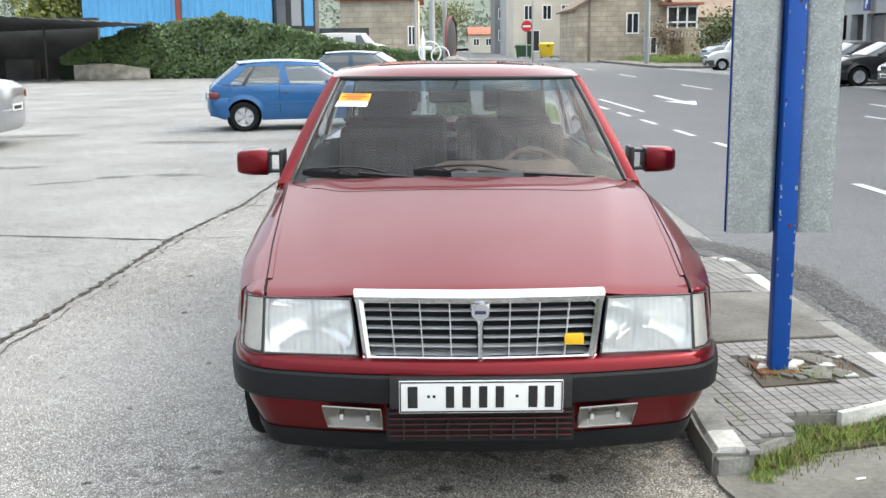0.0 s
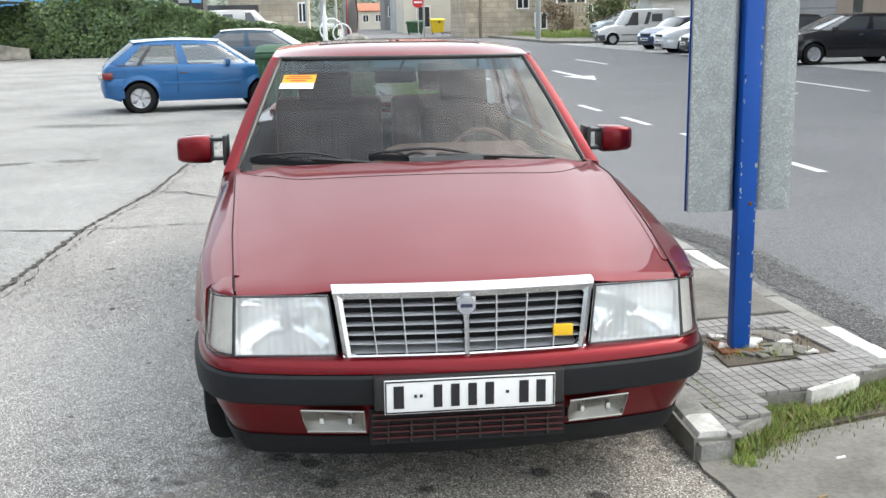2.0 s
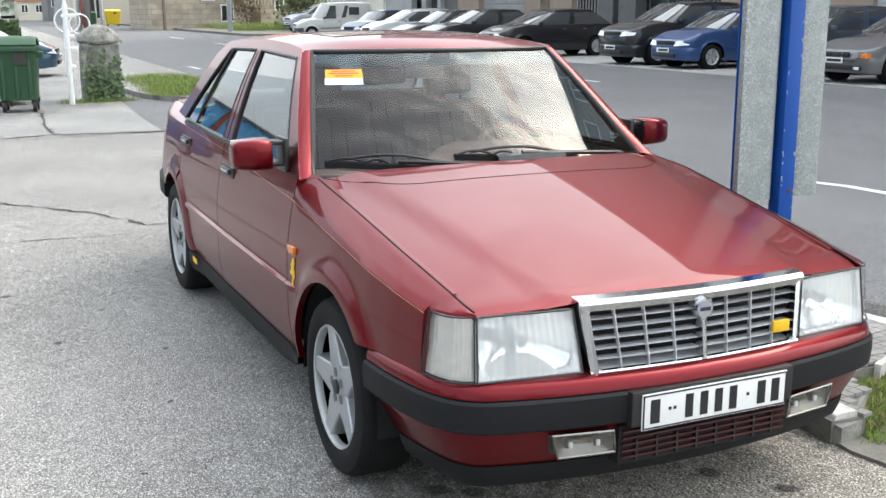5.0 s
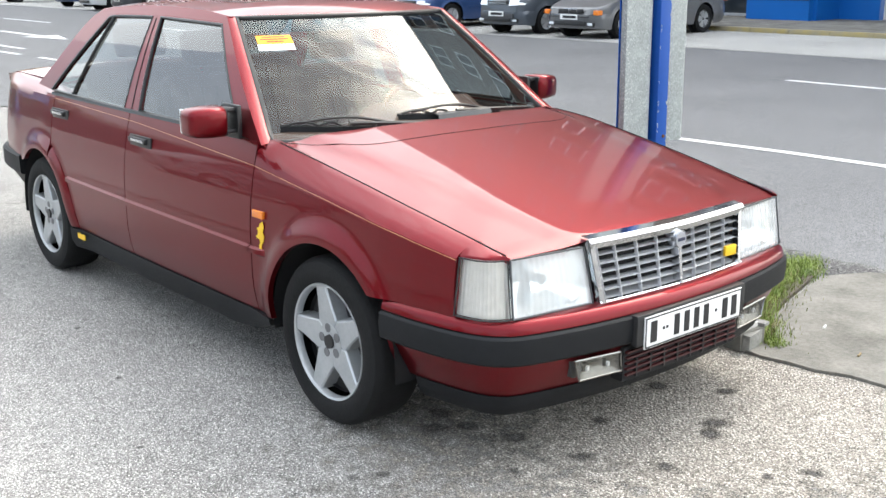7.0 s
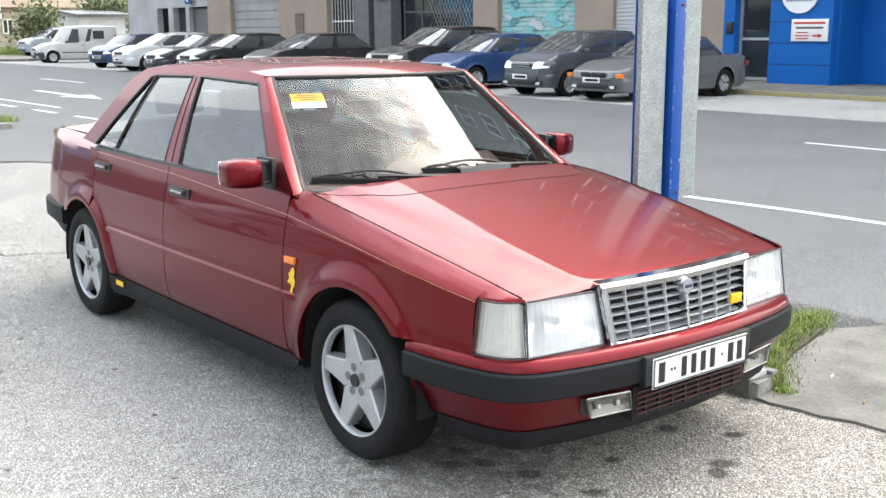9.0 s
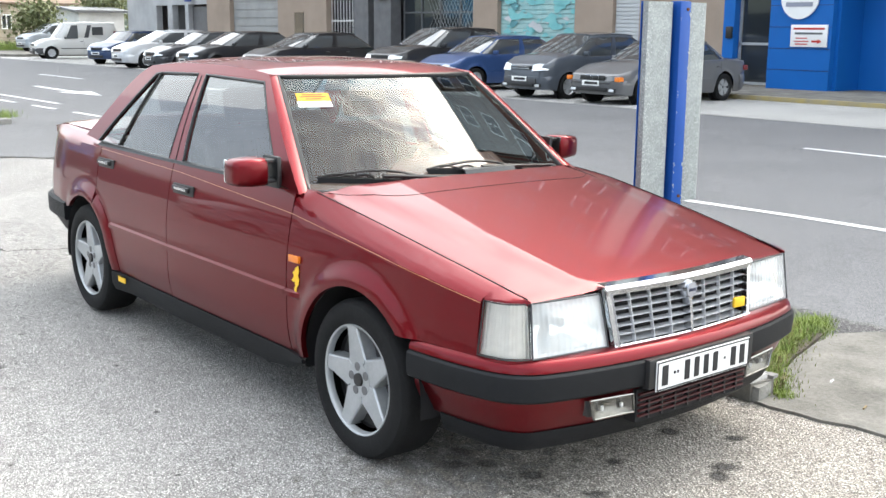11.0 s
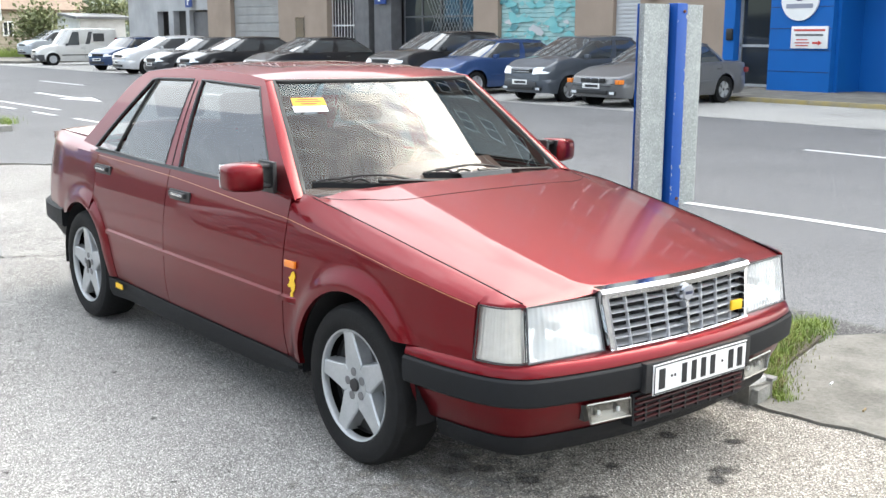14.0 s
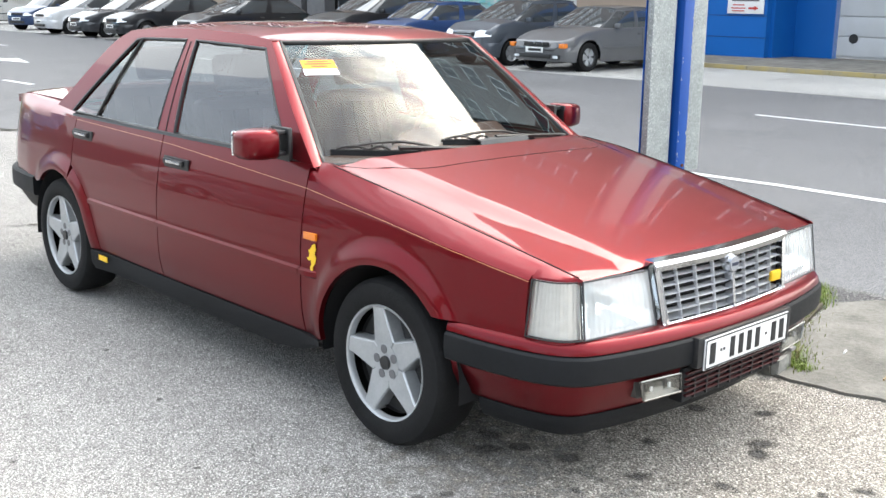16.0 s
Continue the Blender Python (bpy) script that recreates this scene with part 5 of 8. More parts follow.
    def gh(f, t, out=0.0, sgn=1):
        """f from 0 (front pillar) to 4 (rear pillar), t from the belt to the roof."""
        k = min(len(lo) - 2, int(f * 5))
        q = f * 5 - k
        (xl, yl, zl), (xh, yh, zh) = [tuple(u + (v - u) * q for u, v in zip(c_[k], c_[k + 1])) for c_ in (lo, hi)]
        return (sgn * (xl + (xh - xl) * t + out + 0.035 * math.sin(math.pi * t)), yl + (yh - yl) * t + (-out if f < 0.1 else out if f > 3.9 else 0), zl + (zh - zl) * t)

    def over(nm, f0, f1, t0, t1, mat, out, sgn, nf=3):
        bm = bmesh.new()
        grid(bm, [[gh(f, t, out, sgn) for t in lin(t0, t1, 6)] for f in lin(f0, f1, nf)])
        solid(bm, 0.012)
        part(nm, bm, mat, body_root, sharp=60)

    for sgn in (1, -1):
        bm = bmesh.new()
        grid(bm, [[gh(f, t, 0, sgn) for t in lin(0, 1, 6)] for f in lin(0, 4, 24)])
        part("side_glass", bm, pane if not van else P, body_root, sharp=70)
        over("front_pillar", 0.0, 0.17, 0, 1, P, 0.008, sgn)
        over("centre_pillar", 1.86, 2.04, 0, 1, P if bumper is None else GREYPLASTIC, 0.007, sgn)
        over("rear_pillar", rear_glass if not van else 3.8, 4.0, 0, 1, P, 0.008, sgn)
        over("roof_rail", 0.0, 4.0, 0.87, 1.02, P, 0.007, sgn, 18)
        if not van:
            over("quarter_bar", rear_glass - 0.43, rear_glass - 0.35, 0, 0.9, GREYPLASTIC, 0.006, sgn)
            over("belt_strip", 0.1, 3.6, 0.0, 0.045, GREYPLASTIC, 0.009, sgn, 16)
        if van:
            bm = bmesh.new()
            prism(bm, [(ws[0] + 0.45, belt + 0.03), (ws[0] + 1.05, belt + 0.03), (ws[0] + 1.05, roof_z - 0.16), (ws[0] + 0.75, roof_z - 0.16)], lambda u, v, w_: (sgn * (bw - (bw - tw) * (v - belt) / (roof_z - belt) + 0.045 + w_), u, v), 0.004)
            part("cab_window", bm, CARGLASS, body_root)
            bm = bmesh.new()
            prism(bm, [(ws[0] + 1.75, belt + 0.2), (ws[0] + 2.3, belt + 0.2), (ws[0] + 2.3, roof_z - 0.24), (ws[0] + 1.75, roof_z - 0.24)], lambda u, v, w_: (sgn * (bw - (bw - tw) * (v - belt) / (roof_z - belt) + 0.045 + w_), u, v), 0.004)
            part("load_window", bm, CARGLASS, body_root)
    for i, nm in ((0, "windscreen"), (4, "rear_screen")):
        bm = bmesh.new()
        grid(bm, [[(gh(i, t)[0] * u, gh(i, t)[1] + (-0.1 if i == 0 else 0.08) * (1 - u * u), gh(i, t)[2] + 0.025 * (1 - u * u)) for u in lin(-1, 1, 12)] for t in lin(0, 1, 6)])
        part(nm, bm, pane, body_root, sharp=60)
    bm = bmesh.new()
    rows = []
    for k in range(13):
        t = k / 12
        y = ws[1] - 0.03 + (rs[0] - ws[1] + 0.06) * t
        w = tw * (0.94 + 0.06 * sm(t, 0, 0.12) - 0.06 * sm(t, 0.88, 1)) + 0.012
        zz = roof_z - 0.075 + 0.05 * math.sin(math.pi * min(1, max(0, 0.06 + 0.84 * t)))
        rows.append([(u * w, y + (-0.07 * (1 - t / 0.3) if t < 0.3 else 0.06 * (t - 0.7) / 0.3 if t > 0.7 else 0) * (1 - u * u), zz + 0.04 * (1 - abs(u) ** 2.6)) for u in lin(-1, 1, 16)])
    grid(bm, rows)
    solid(bm, 0.02)
    part("roof", bm, P, body_root, sharp=50)
    for a in ax:
        for sgn in (-1, 1):
            plain_wheel(body_root, sgn * (hw - 0.095), a, r, sgn, dark_wheels, spokes)
            bm = bmesh.new()
            bm.faces.new([bm.verts.new((sgn * (hw - 0.2), a + arch * math.cos(q), r + arch * math.sin(q))) for q in [2 * math.pi * k / 20 for k in range(20)]])
            part("wheel_housing", bm, DARK, body_root)
    for sgn in (-1, 1):
        # lamps follow the corners
        bm2 = bmesh.new()
        lx = lambda u: hw * (0.44 + 0.45 * u)
        ly = lambda x: float(np.interp(x / hw, [0.70, 0.78, 0.87, 0.94], [0.0, 0.04, 0.12, 0.3]))
        tall = 0.17 if badge == "bars" else 0.125
        grid(bm2, [[(sgn * lx(u), ly(lx(u)) - 0.03 + (0.055 + 0.04 * u * (badge == "bars")) * q, nose - 0.20 + 0.03 * u + (tall * (0.62 + 0.38 * math.sin(math.pi * min(1, 0.15 + 0.75 * u))) - 0.02 * u) * q) for q in lin(0, 1, 4)] for u in lin(0, 1, 8)])
        solid(bm2, 0.02)
        part("headlamp", bm2, HEADLAMP if badge != "kidney" else PANE_DARK, body_root, "clear headlamp" if badge != "kidney" else "dark glazed twin headlamp")
        part("tail_lamp", bx((sgn * width(L - 0.1) * 0.96, L - 0.085, tail - 0.21), (0.13, 0.19, 0.13), 0.035), TAILRED, body_root, "red tail lamp")
        part("mirror", bx((sgn * (bw + 0.09), ws[0] + 0.42, belt + 0.06), (0.17, 0.09, 0.11), 0.03), P if not van else GREYPLASTIC, body_root)
        for y0 in ((ws[0] + 1.25, ws[0] + 2.0) if L > 3.6 and not van else (ws[0] + 1.2,)):
            part("door_handle", bx((sgn * (hw - 0.012), y0, belt - 0.12), (0.03, 0.13, 0.03), 0.008), GREYPLASTIC, body_root)
            bm = bmesh.new()
            grid(bm, [[(sgn * (hw + 0.001 - 0.035 * max(0, (z - 0.6) / 0.35) ** 2), y0 + 0.1 + dd, z) for dd in (-0.004, 0.004)] for z in lin(clear + 0.12, belt, 6)])
            part("door_gap", bm, DARK, body_root)
        bm = bmesh.new()
        grid(bm, [[(sgn * (hw + o), y, z) for z, o in ((0.53, -0.004), (0.525, 0.012), (0.485, 0.012), (0.48, -0.004))] for y in lin(ax[0] + arch + 0.1, ax[1] - arch - 0.1, 4)])
        part("rub_strip", bm, GREYPLASTIC if bumper else P, body_root)
    # bumpers, grille, plates
    bm = bmesh.new()
    bp = [(-width(0.3) * 1.01, 0.34), (-width(0.12) * 1.02, 0.12), (-width(0.03) * 0.9, 0.0), (-hw * 0.4, -0.045), (0, -0.055)]
    bp = crv(bp + [(-x, y) for x, y in bp[-2::-1]], 3)
    grid(bm, [[(x * (1 + 0.0), y + o, z) for o, z in ((0.06, 0.53), (0.0, 0.51), (-0.01, 0.42), (0.01, 0.3), (0.06, 0.22))] for x, y in bp])
    part("front_bumper", bm, bumper or P, body_root, sharp=50)
    bm = bmesh.new()
    grid(bm, [[(x, L - y - o, z) for o, z in ((0.06, 0.6), (0.0, 0.58), (-0.01, 0.46), (0.01, 0.34), (0.06, 0.26))] for x, y in bp])
    part("rear_bumper", bm, bumper or P, body_root, sharp=50)
    gr = part("grille", bx((0, -0.012, nose - 0.12), (hw * 0.82, 0.05, 0.09), 0.015), BLACK, body_root)
    if badge == "kidney":
        for sgn in (-1, 1):
            k_ = part("grille_ring", bx((sgn * 0.115, -0.035, nose - 0.125), (0.19, 0.03, 0.125), 0.025), CHROME, gr)
            part("grille_void", bx((sgn * 0.115, -0.045, nose - 0.125), (0.165, 0.03, 0.10), 0.02), BLACK, k_)
            part("corner_lamp", bx((sgn * hw * 0.84, 0.05, nose - 0.145), (0.13, 0.16, 0.1), 0.02), AMBER, body_root, "amber corner indicator")
    elif badge == "bars":
        for z in (0.145, 0.095):
            part("grille_bar", bx((0, -0.04, nose - z), (hw * 0.7, 0.02, 0.02), 0.006), CHROME, gr)
    if badge:
        for sgn in (-1, 1):
            lamp = part("fog_lamp", bx((sgn * hw * 0.66, -0.008, 0.315), (0.15, 0.05, 0.065), 0.02), HEADLAMP, body_root, "small clear fog lamp")
            part("fog_surround", bx((sgn * hw * 0.66, 0.0, 0.315), (0.2, 0.05, 0.095), 0.02), BLACK, lamp)
        part("bumper_band", bx((0, -0.058, 0.465 if badge == "kidney" else 0.41), (hw * 1.3, 0.03, 0.035 if badge == "kidney" else 0.12), 0.012), GREYPLASTIC, body_root, "black bumper insert")
    part("lower_intake", bx((0, -0.05, 0.33), (hw * 1.05, 0.04, 0.1), 0.02), BLACK, body_root)
    pl = part("number_plate", bx((0, -0.077, 0.46), (0.5, 0.012, 0.11), 0.003), WHITE, body_root)
    part("plate_bar", bx((0.02, -0.0845, 0.46), (0.38, 0.003, 0.055)), INK, pl)
    pl = part("number_plate", bx((0, L + 0.075, 0.62), (0.5, 0.012, 0.11), 0.003), WHITE, body_root)
    part("plate_bar", bx((0.02, L + 0.0825, 0.62), (0.38, 0.003, 0.055)), INK, pl)
    return body_root


def facing(x, y, deg, dz=0.0):
    """The pose of a car whose nose is at x, y; deg 0: nose towards -y, 90: towards +x, -90: towards -x."""
    return pose(x, y, dz, 0, 0, deg)


CITY = "cars parked across the road"
HATCH = dict(L=3.42, W=1.5, H=1.27, wb=2.16, front=0.65, nose=0.64, cowl=0.82, belt=0.80, tail=0.86, ws=(0.86, 1.46), rs=(2.84, 3.3), r=0.262)
# opposite row, noses to the road
motorcar("dark grey metallic older saloon with black wheels", (0.15, 0.153, 0.16), facing(13.9, 13.0, -90, 0.008), 4.43, 1.70, 1.39, 2.7, 0.76, 0.70, 0.92, 0.90, 0.95, (1.22, 1.95), (3.05, 3.62), 0.31, key="grey_saloon", dark_wheels=True, group=CITY, badge="kidney")
motorcar("blue-grey metallic small hatchback", (0.085, 0.1, 0.122), facing(13.95, 15.35, -90, 0.008), 3.85, 1.67, 1.52, 2.46, 0.76, 0.84, 1.02, 0.98, 1.0, (0.85, 1.72), (3.1, 3.72), 0.29, key="slate_hatch", group=CITY, badge="bars")
motorcar("bright blue metallic hatchback car", (0.035, 0.085, 0.23), facing(14.0, 18.85, -90, 0.008), 4.1, 1.70, 1.44, 2.6, 0.8, 0.76, 0.96, 0.93, 0.98, (1.0, 1.75), (3.25, 3.95), 0.3, key="blue_hatch", group=CITY)
motorcar("black compact sport utility car", (0.02, 0.021, 0.024), facing(13.9, 21.1, -90, 0.008), 4.44, 1.85, 1.64, 2.64, 0.86, 0.95, 1.12, 1.08, 1.12, (1.1, 1.9), (3.6, 4.3), 0.35, key="black_suv", group=CITY)
motorcar("glossy black five-door hatchback car", (0.018, 0.018, 0.021), facing(12.9, 26.6, -90, 0.008), 4.15, 1.75, 1.46, 2.61, 0.85, 0.80, 1.0, 0.97, 1.02, (1.0, 1.9), (3.4, 4.15), 0.31, key="black_hatch", group=CITY)
motorcar("black hatchback with alloy wheels", (0.022, 0.023, 0.027), facing(12.8, 31.3, -90, 0.008), 4.25, 1.75, 1.46, 2.6, 0.85, 0.78, 0.98, 0.95, 1.0, (1.05, 1.9), (3.4, 4.1), 0.31, key="dark_hatch", group=CITY)
motorcar("dark grey metallic four-door saloon", (0.05, 0.053, 0.06), facing(12.8, 34.2, -90, 0.008), 4.4, 1.72, 1.43, 2.65, 0.85, 0.75, 0.95, 0.93, 0.98, (1.15, 1.9), (3.2, 3.9), 0.3, key="dark_saloon", group=CITY)
motorcar("clean white five-door hatchback car", (0.72, 0.73, 0.74), facing(12.9, 37.6, -90, 0.008), 4.25, 1.78, 1.48, 2.65, 0.85, 0.82, 1.0, 0.96, 1.02, (1.0, 1.85), (3.4, 4.1), 0.31, key="white_hatch", group=CITY)
motorcar("dark blue small van with rounded bonnet", (0.02, 0.05, 0.13), facing(13.7, 42.0, -70, 0.008), 3.9, 1.6, 1.42, 2.5, 0.72, 0.78, 0.96, 0.94, 1.0, (1.0, 1.6), (3.2, 3.7), 0.29, key="navy_van", group=CITY)
motorcar("old white panel van with high rear body", (0.7, 0.7, 0.68), facing(13.9, 51.3, -95, 0.008), 4.0, 1.62, 1.8, 2.5, 0.74, 0.80, 1.0, 0.96, 1.5, (1.0, 1.55), (3.9, 3.98), 0.29, key="white_van", group=CITY, van=True, bumper=GREYPLASTIC)
motorcar("pale silver-blue compact people carrier", (0.45, 0.5, 0.55), facing(16.4, 61.5, -80, 0.14), 4.0, 1.7, 1.62, 2.55, 0.76, 0.88, 1.06, 1.0, 1.05, (0.9, 1.75), (3.4, 3.95), 0.29, key="pale_mpv", group=CITY)
# the yard
motorcar("bright blue five-door hatchback with silver wheel covers", (0.016, 0.125, 0.33), facing(-0.95, 16.33, 100, 0.004), **HATCH, key="azure_hatch", pane=SIDEGLASS, rear_glass=3.15)
motorcar("dark teal-blue four-door saloon", (0.03, 0.08, 0.13), facing(0.1, 24.0, 82, 0.004), 4.2, 1.66, 1.36, 2.55, 0.8, 0.72, 0.92, 0.90, 0.95, (1.1, 1.75), (3.0, 3.6), 0.29, key="teal_saloon")
motorcar("silver car with red tail lamps", (0.36, 0.37, 0.39), facing(-11.0, 12.4, -85, 0.004), 4.2, 1.72, 1.44, 2.55, 0.85, 0.75, 0.98, 0.95, 1.02, (1.0, 1.8), (3.2, 3.9), 0.3, key="silver_car")

# ---------------------------------------------------------------- cracks, stains and road marks
def ribbon(name, pts, w, z, mat, label, category, jag=0.0, step=0.12, kind="", vary=0.78):
    """A narrow strip along a line, with ragged edges where jag is given."""
    rnd = random.Random(len(name) * 7 + int(abs(pts[0][0]) * 100))
    dense = []
    for a, b in zip(pts, pts[1:]):
        n = max(1, int(math.dist(a, b) / step))
        dense += [(a[0] + (b[0] - a[0]) * i / n, a[1] + (b[1] - a[1]) * i / n) for i in range(n)]
    dense.append(pts[-1])
    bm = bmesh.new()
    rows = []
    for i, (x, y) in enumerate(dense):
        a, b = dense[max(0, i - 1)], dense[min(len(dense) - 1, i + 1)]
        d = Vector((b[0] - a[0], b[1] - a[1])).normalized()
        off, ww = rnd.uniform(-jag, jag), w * (1 + (rnd.uniform(-vary, vary) if jag else 0)) / 2
        rows.append([(x - d.y * (off + s * ww), y + d.x * (off + s * ww), z) for s in (1, -1)])
    grid(bm, rows)
    return lone(name, bm, mat, label, category, "", kind)


CRACK = surf("crack_filled_with_soil", (0.07, 0.062, 0.05), (0.03, 0.028, 0.024), 0.95, coarse=6, fine=60)
JOINT = [(-2.75, -4), (-2.6, -1.2), (-2.44, 1.35), (-2.33, 2.8), (-2.28, 4.3), (-2.02, 6.1), (-1.96, 7.57), (-1.80, 10.73)]
ribbon("joint_crack", JOINT, 0.028, 0.0085, CRACK, "ragged dark joint between concrete yard and asphalt", "crack", 0.022, 0.05)
ribbon("joint_crack", [(x + 0.09, y) for x, y in JOINT], 0.009, 0.0065, CRACK, "thin ragged crack beside the asphalt joint", "crack", 0.03, 0.08)
ribbon("yard_crack", [(-2.29, 4.25), (-3.7, 4.55), (-6.0, 4.75), (-12, 5.2)], 0.028, 0.0085, CRACK, "straight dark joint across the concrete yard", "crack", 0.008, 0.12)
ribbon("asphalt_crack", [(-2.02, 6.1), (-1.72, 6.0), (-1.44, 5.67), (-1.1, 5.25), (-0.78, 4.61), (-0.3, 4.36), (0.95, 4.3)], 0.024, 0.0065, CRACK, "meandering crack in the asphalt behind the car", "crack", 0.03, 0.08)
ribbon("asphalt_crack", [(-2.25, 4.3), (-1.6, 4.38), (-1.0, 4.3)], 0.014, 0.0065, CRACK, "hairline crack in the asphalt behind the car", "crack", 0.02, 0.08)
ribbon("yard_crack", [(-1.80, 10.73), (-0.95, 10.9), (-0.19, 10.76), (0.4, 10.68), (0.85, 10.35), (1.2, 10.0), (1.7, 9.3)], 0.09, 0.0085, CRACK, "broken joint at the yard's mouth", "crack", 0.05, 0.1)
ribbon("yard_crack", [(-0.95, 10.9), (-1.0, 12.2), (-0.93, 13.6), (-0.97, 15.0)], 0.035, 0.0085, CRACK, "crack in the concrete leading to the bin", "crack", 0.04, 0.1)
ribbon("yard_crack", [(-14, 19), (-9, 23), (-5, 27), (-1, 33)], 0.07, 0.0085, CRACK, "long repair seam across the yard", "crack", 0.03, 0.2)
EDGE_LINE = [(2.17, -6), (2.19, 1.2), (2.2, 2.8), (2.05, 3.4), (1.75, 3.9), (1.3, 4.6)]
ribbon("road_edge", EDGE_LINE, 0.46, 0.0085, EDGING, "weathered grey asphalt along the road edge", "road edge", 0.012, 0.05, "structure", 0.08)
ribbon("road_edge", [(x + 0.05, y) for x, y in EDGE_LINE], 0.24, 0.0125, ROUGH, "rough dark broken asphalt along the road edge", "road edge", 0.012, 0.04, "structure", 0.22)


DISC = bpy.data.meshes.new("stain")
bm = bmesh.new()
bmesh.ops.create_circle(bm, cap_ends=True, segments=28, radius=1.35)
bm.to_mesh(DISC)
bm.free()


def blot(name, x, y, rx, ry, turn, mat, z, label, group="", kind=""):
    """A stain that frays out: a disc whose material thins towards the rim."""
    me = DISC.copy()
    me.materials.append(mat)
    ob = new(name, me)
    ob.matrix_basis = pose(x, y, z, 0, 0, turn) @ Matrix.Diagonal((rx, ry, 1, 1))
    return tagged(ob, label, "stain", group, kind)


STAIN = aggregate("oil_stain", (0.05, 0.047, 0.044), (0.085, 0.081, 0.076), (0.34, 0.325, 0.3), 0.6, 150, 1.0, 1.5)
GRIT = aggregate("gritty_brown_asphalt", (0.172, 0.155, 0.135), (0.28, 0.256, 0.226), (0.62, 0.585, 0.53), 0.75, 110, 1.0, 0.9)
DAMP = aggregate("damp_patch", (0.11, 0.107, 0.1), (0.21, 0.206, 0.195), (0.34, 0.335, 0.32), 0.5, 110, 0.3, 1.9)
BROKEN = aggregate("broken_concrete", (0.05, 0.046, 0.041), (0.12, 0.115, 0.105), (0.4, 0.385, 0.36), 0.6, 60, 1.0, 1.2)
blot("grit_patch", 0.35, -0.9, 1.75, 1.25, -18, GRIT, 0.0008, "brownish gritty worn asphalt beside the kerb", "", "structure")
rnd = random.Random(4)
SPOTS = [(-0.50, -0.19, 0.05), (-0.49, -0.34, 0.05), (0.19, -0.9, 0.07), (-0.36, -0.77, 0.05), (0.10, -0.94, 0.06), (-0.21, -1.0, 0.045), (0.11, -1.33, 0.04), (-0.6, -0.7, 0.025), (-0.94, -0.44, 0.03), (-0.02, -1.25, 0.03),
         (-1.02, -0.40, 0.032), (-0.59, -0.28, 0.06), (-1.38, -0.53, 0.025), (-0.43, -0.52, 0.06), (0.3, -0.55, 0.06), (-0.1, -0.62, 0.05), (0.45, -0.75, 0.05), (-1.25, 0.9, 0.02), (-1.6, 1.9, 0.03), (-1.35, 2.4, 0.022), (-1.9, 0.7, 0.02), (-1.15, 1.6, 0.025), (-1.45, 0.25, 0.018), (-1.8, 2.9, 0.03)]
for i, (x, y, r) in enumerate(SPOTS):
    st = rnd.uniform(0.75, 1.3)
    blot("oil_stain", x, y, 1.02 * r * st, 1.02 * r / st, rnd.uniform(0, 180), STAIN, 0.0016 + 0.00015 * i, "dark oil stain soaked into the asphalt", "oil stains under the car")
for x, y, rx, ry, turn, mat, lab in ((-3.95, 8.45, 0.3, 0.16, 20, BROKEN, "broken dark patch in the yard concrete"), (-4.5, 7.95, 0.5, 0.1, 28, DAMP, "faint dirty streak on the yard concrete"),
                                (-5.6, 9.6, 0.6, 0.25, 10, DAMP, "damp grey patch on the yard concrete"), (-3.3, 8.6, 0.35, 0.2, 0, DAMP, "pale worn patch on the yard concrete"),
                                (-7.5, 14.5, 1.6, 0.5, 12, DAMP, "broad dirty stain on the yard concrete"), (-4.2, 13.0, 1.0, 0.4, -8, DAMP, "dusty dark stain on the yard concrete"),
                                (-6.4, 6.5, 0.9, 0.35, 20, DAMP, "tyre-worn stain on the yard concrete")):
    blot("yard_patch", x, y, rx, ry, turn, mat, 0.0062 + 0.0002 * (x + 8), lab)


def mark(pts, label, z=0.009):
    bm = bmesh.new()
    bm.faces.new([bm.verts.new((x, y, z)) for x, y in pts])
    return lone("road_marking", bm, ROADPAINT, label, "road marking", "white road markings")


def line(x0, y0, x1, y1, w=0.11, label="worn white painted line on the road"):
    d = Vector((x1 - x0, y1 - y0)).normalized() * w / 2
    mark([(x0 - d.y, y0 + d.x), (x0 + d.y, y0 - d.x), (x1 + d.y, y1 - d.x), (x1 - d.y, y1 + d.x)], label)


for y in (6.45, 8.85, 11.26, 13.67, 16.2, 18.4, 20.7, 23.1, 25.5):
    x = float(np.interp(y, [5.7, 11.3, 20.7, 30], [4.42, 4.14, 3.8, 3.5]))
    line(x + 0.02, y - 0.62, x - 0.02, y + 0.62, 0.11, "short white dash on the road")
line(5.22, -8.0, 5.12, 2.0)
line(5.12, 2.0, 5.0, 3.6)
line(5.0, 3.6, 4.62, 4.6)
line(4.45, 19.2, 4.30, 24.5)
for y0, y1 in ((29.4, 33.4), (42, 46), (54, 58)):
    line(8.6, y0, 8.55, y1, 0.13, "white lane dash on the road")
line(8.58, 15.5, 8.45, 17.0, 0.12)
line(9.9, 0.6, 10.0, 5.2, 0.12, "white lane dash on the road")
line(10.05, 15.6, 10.15, 20.9, 0.12, "white lane dash on the road")


def arrow(x, y, s, flip):
    """A straight-ahead arrow, its head towards -y."""
    pts = [(-0.09, 5.0), (0.09, 5.0), (0.09, 1.9), (0.42, 1.9), (0.0, 0.0), (-0.42, 1.9), (-0.09, 1.9)]
    mark([(x + u * flip, y + v * s) for u, v in pts], "white painted arrow on the road")


arrow(6.15, 21.3, 0.98, 1)
arrow(9.6, 21.4, 0.6, 1)

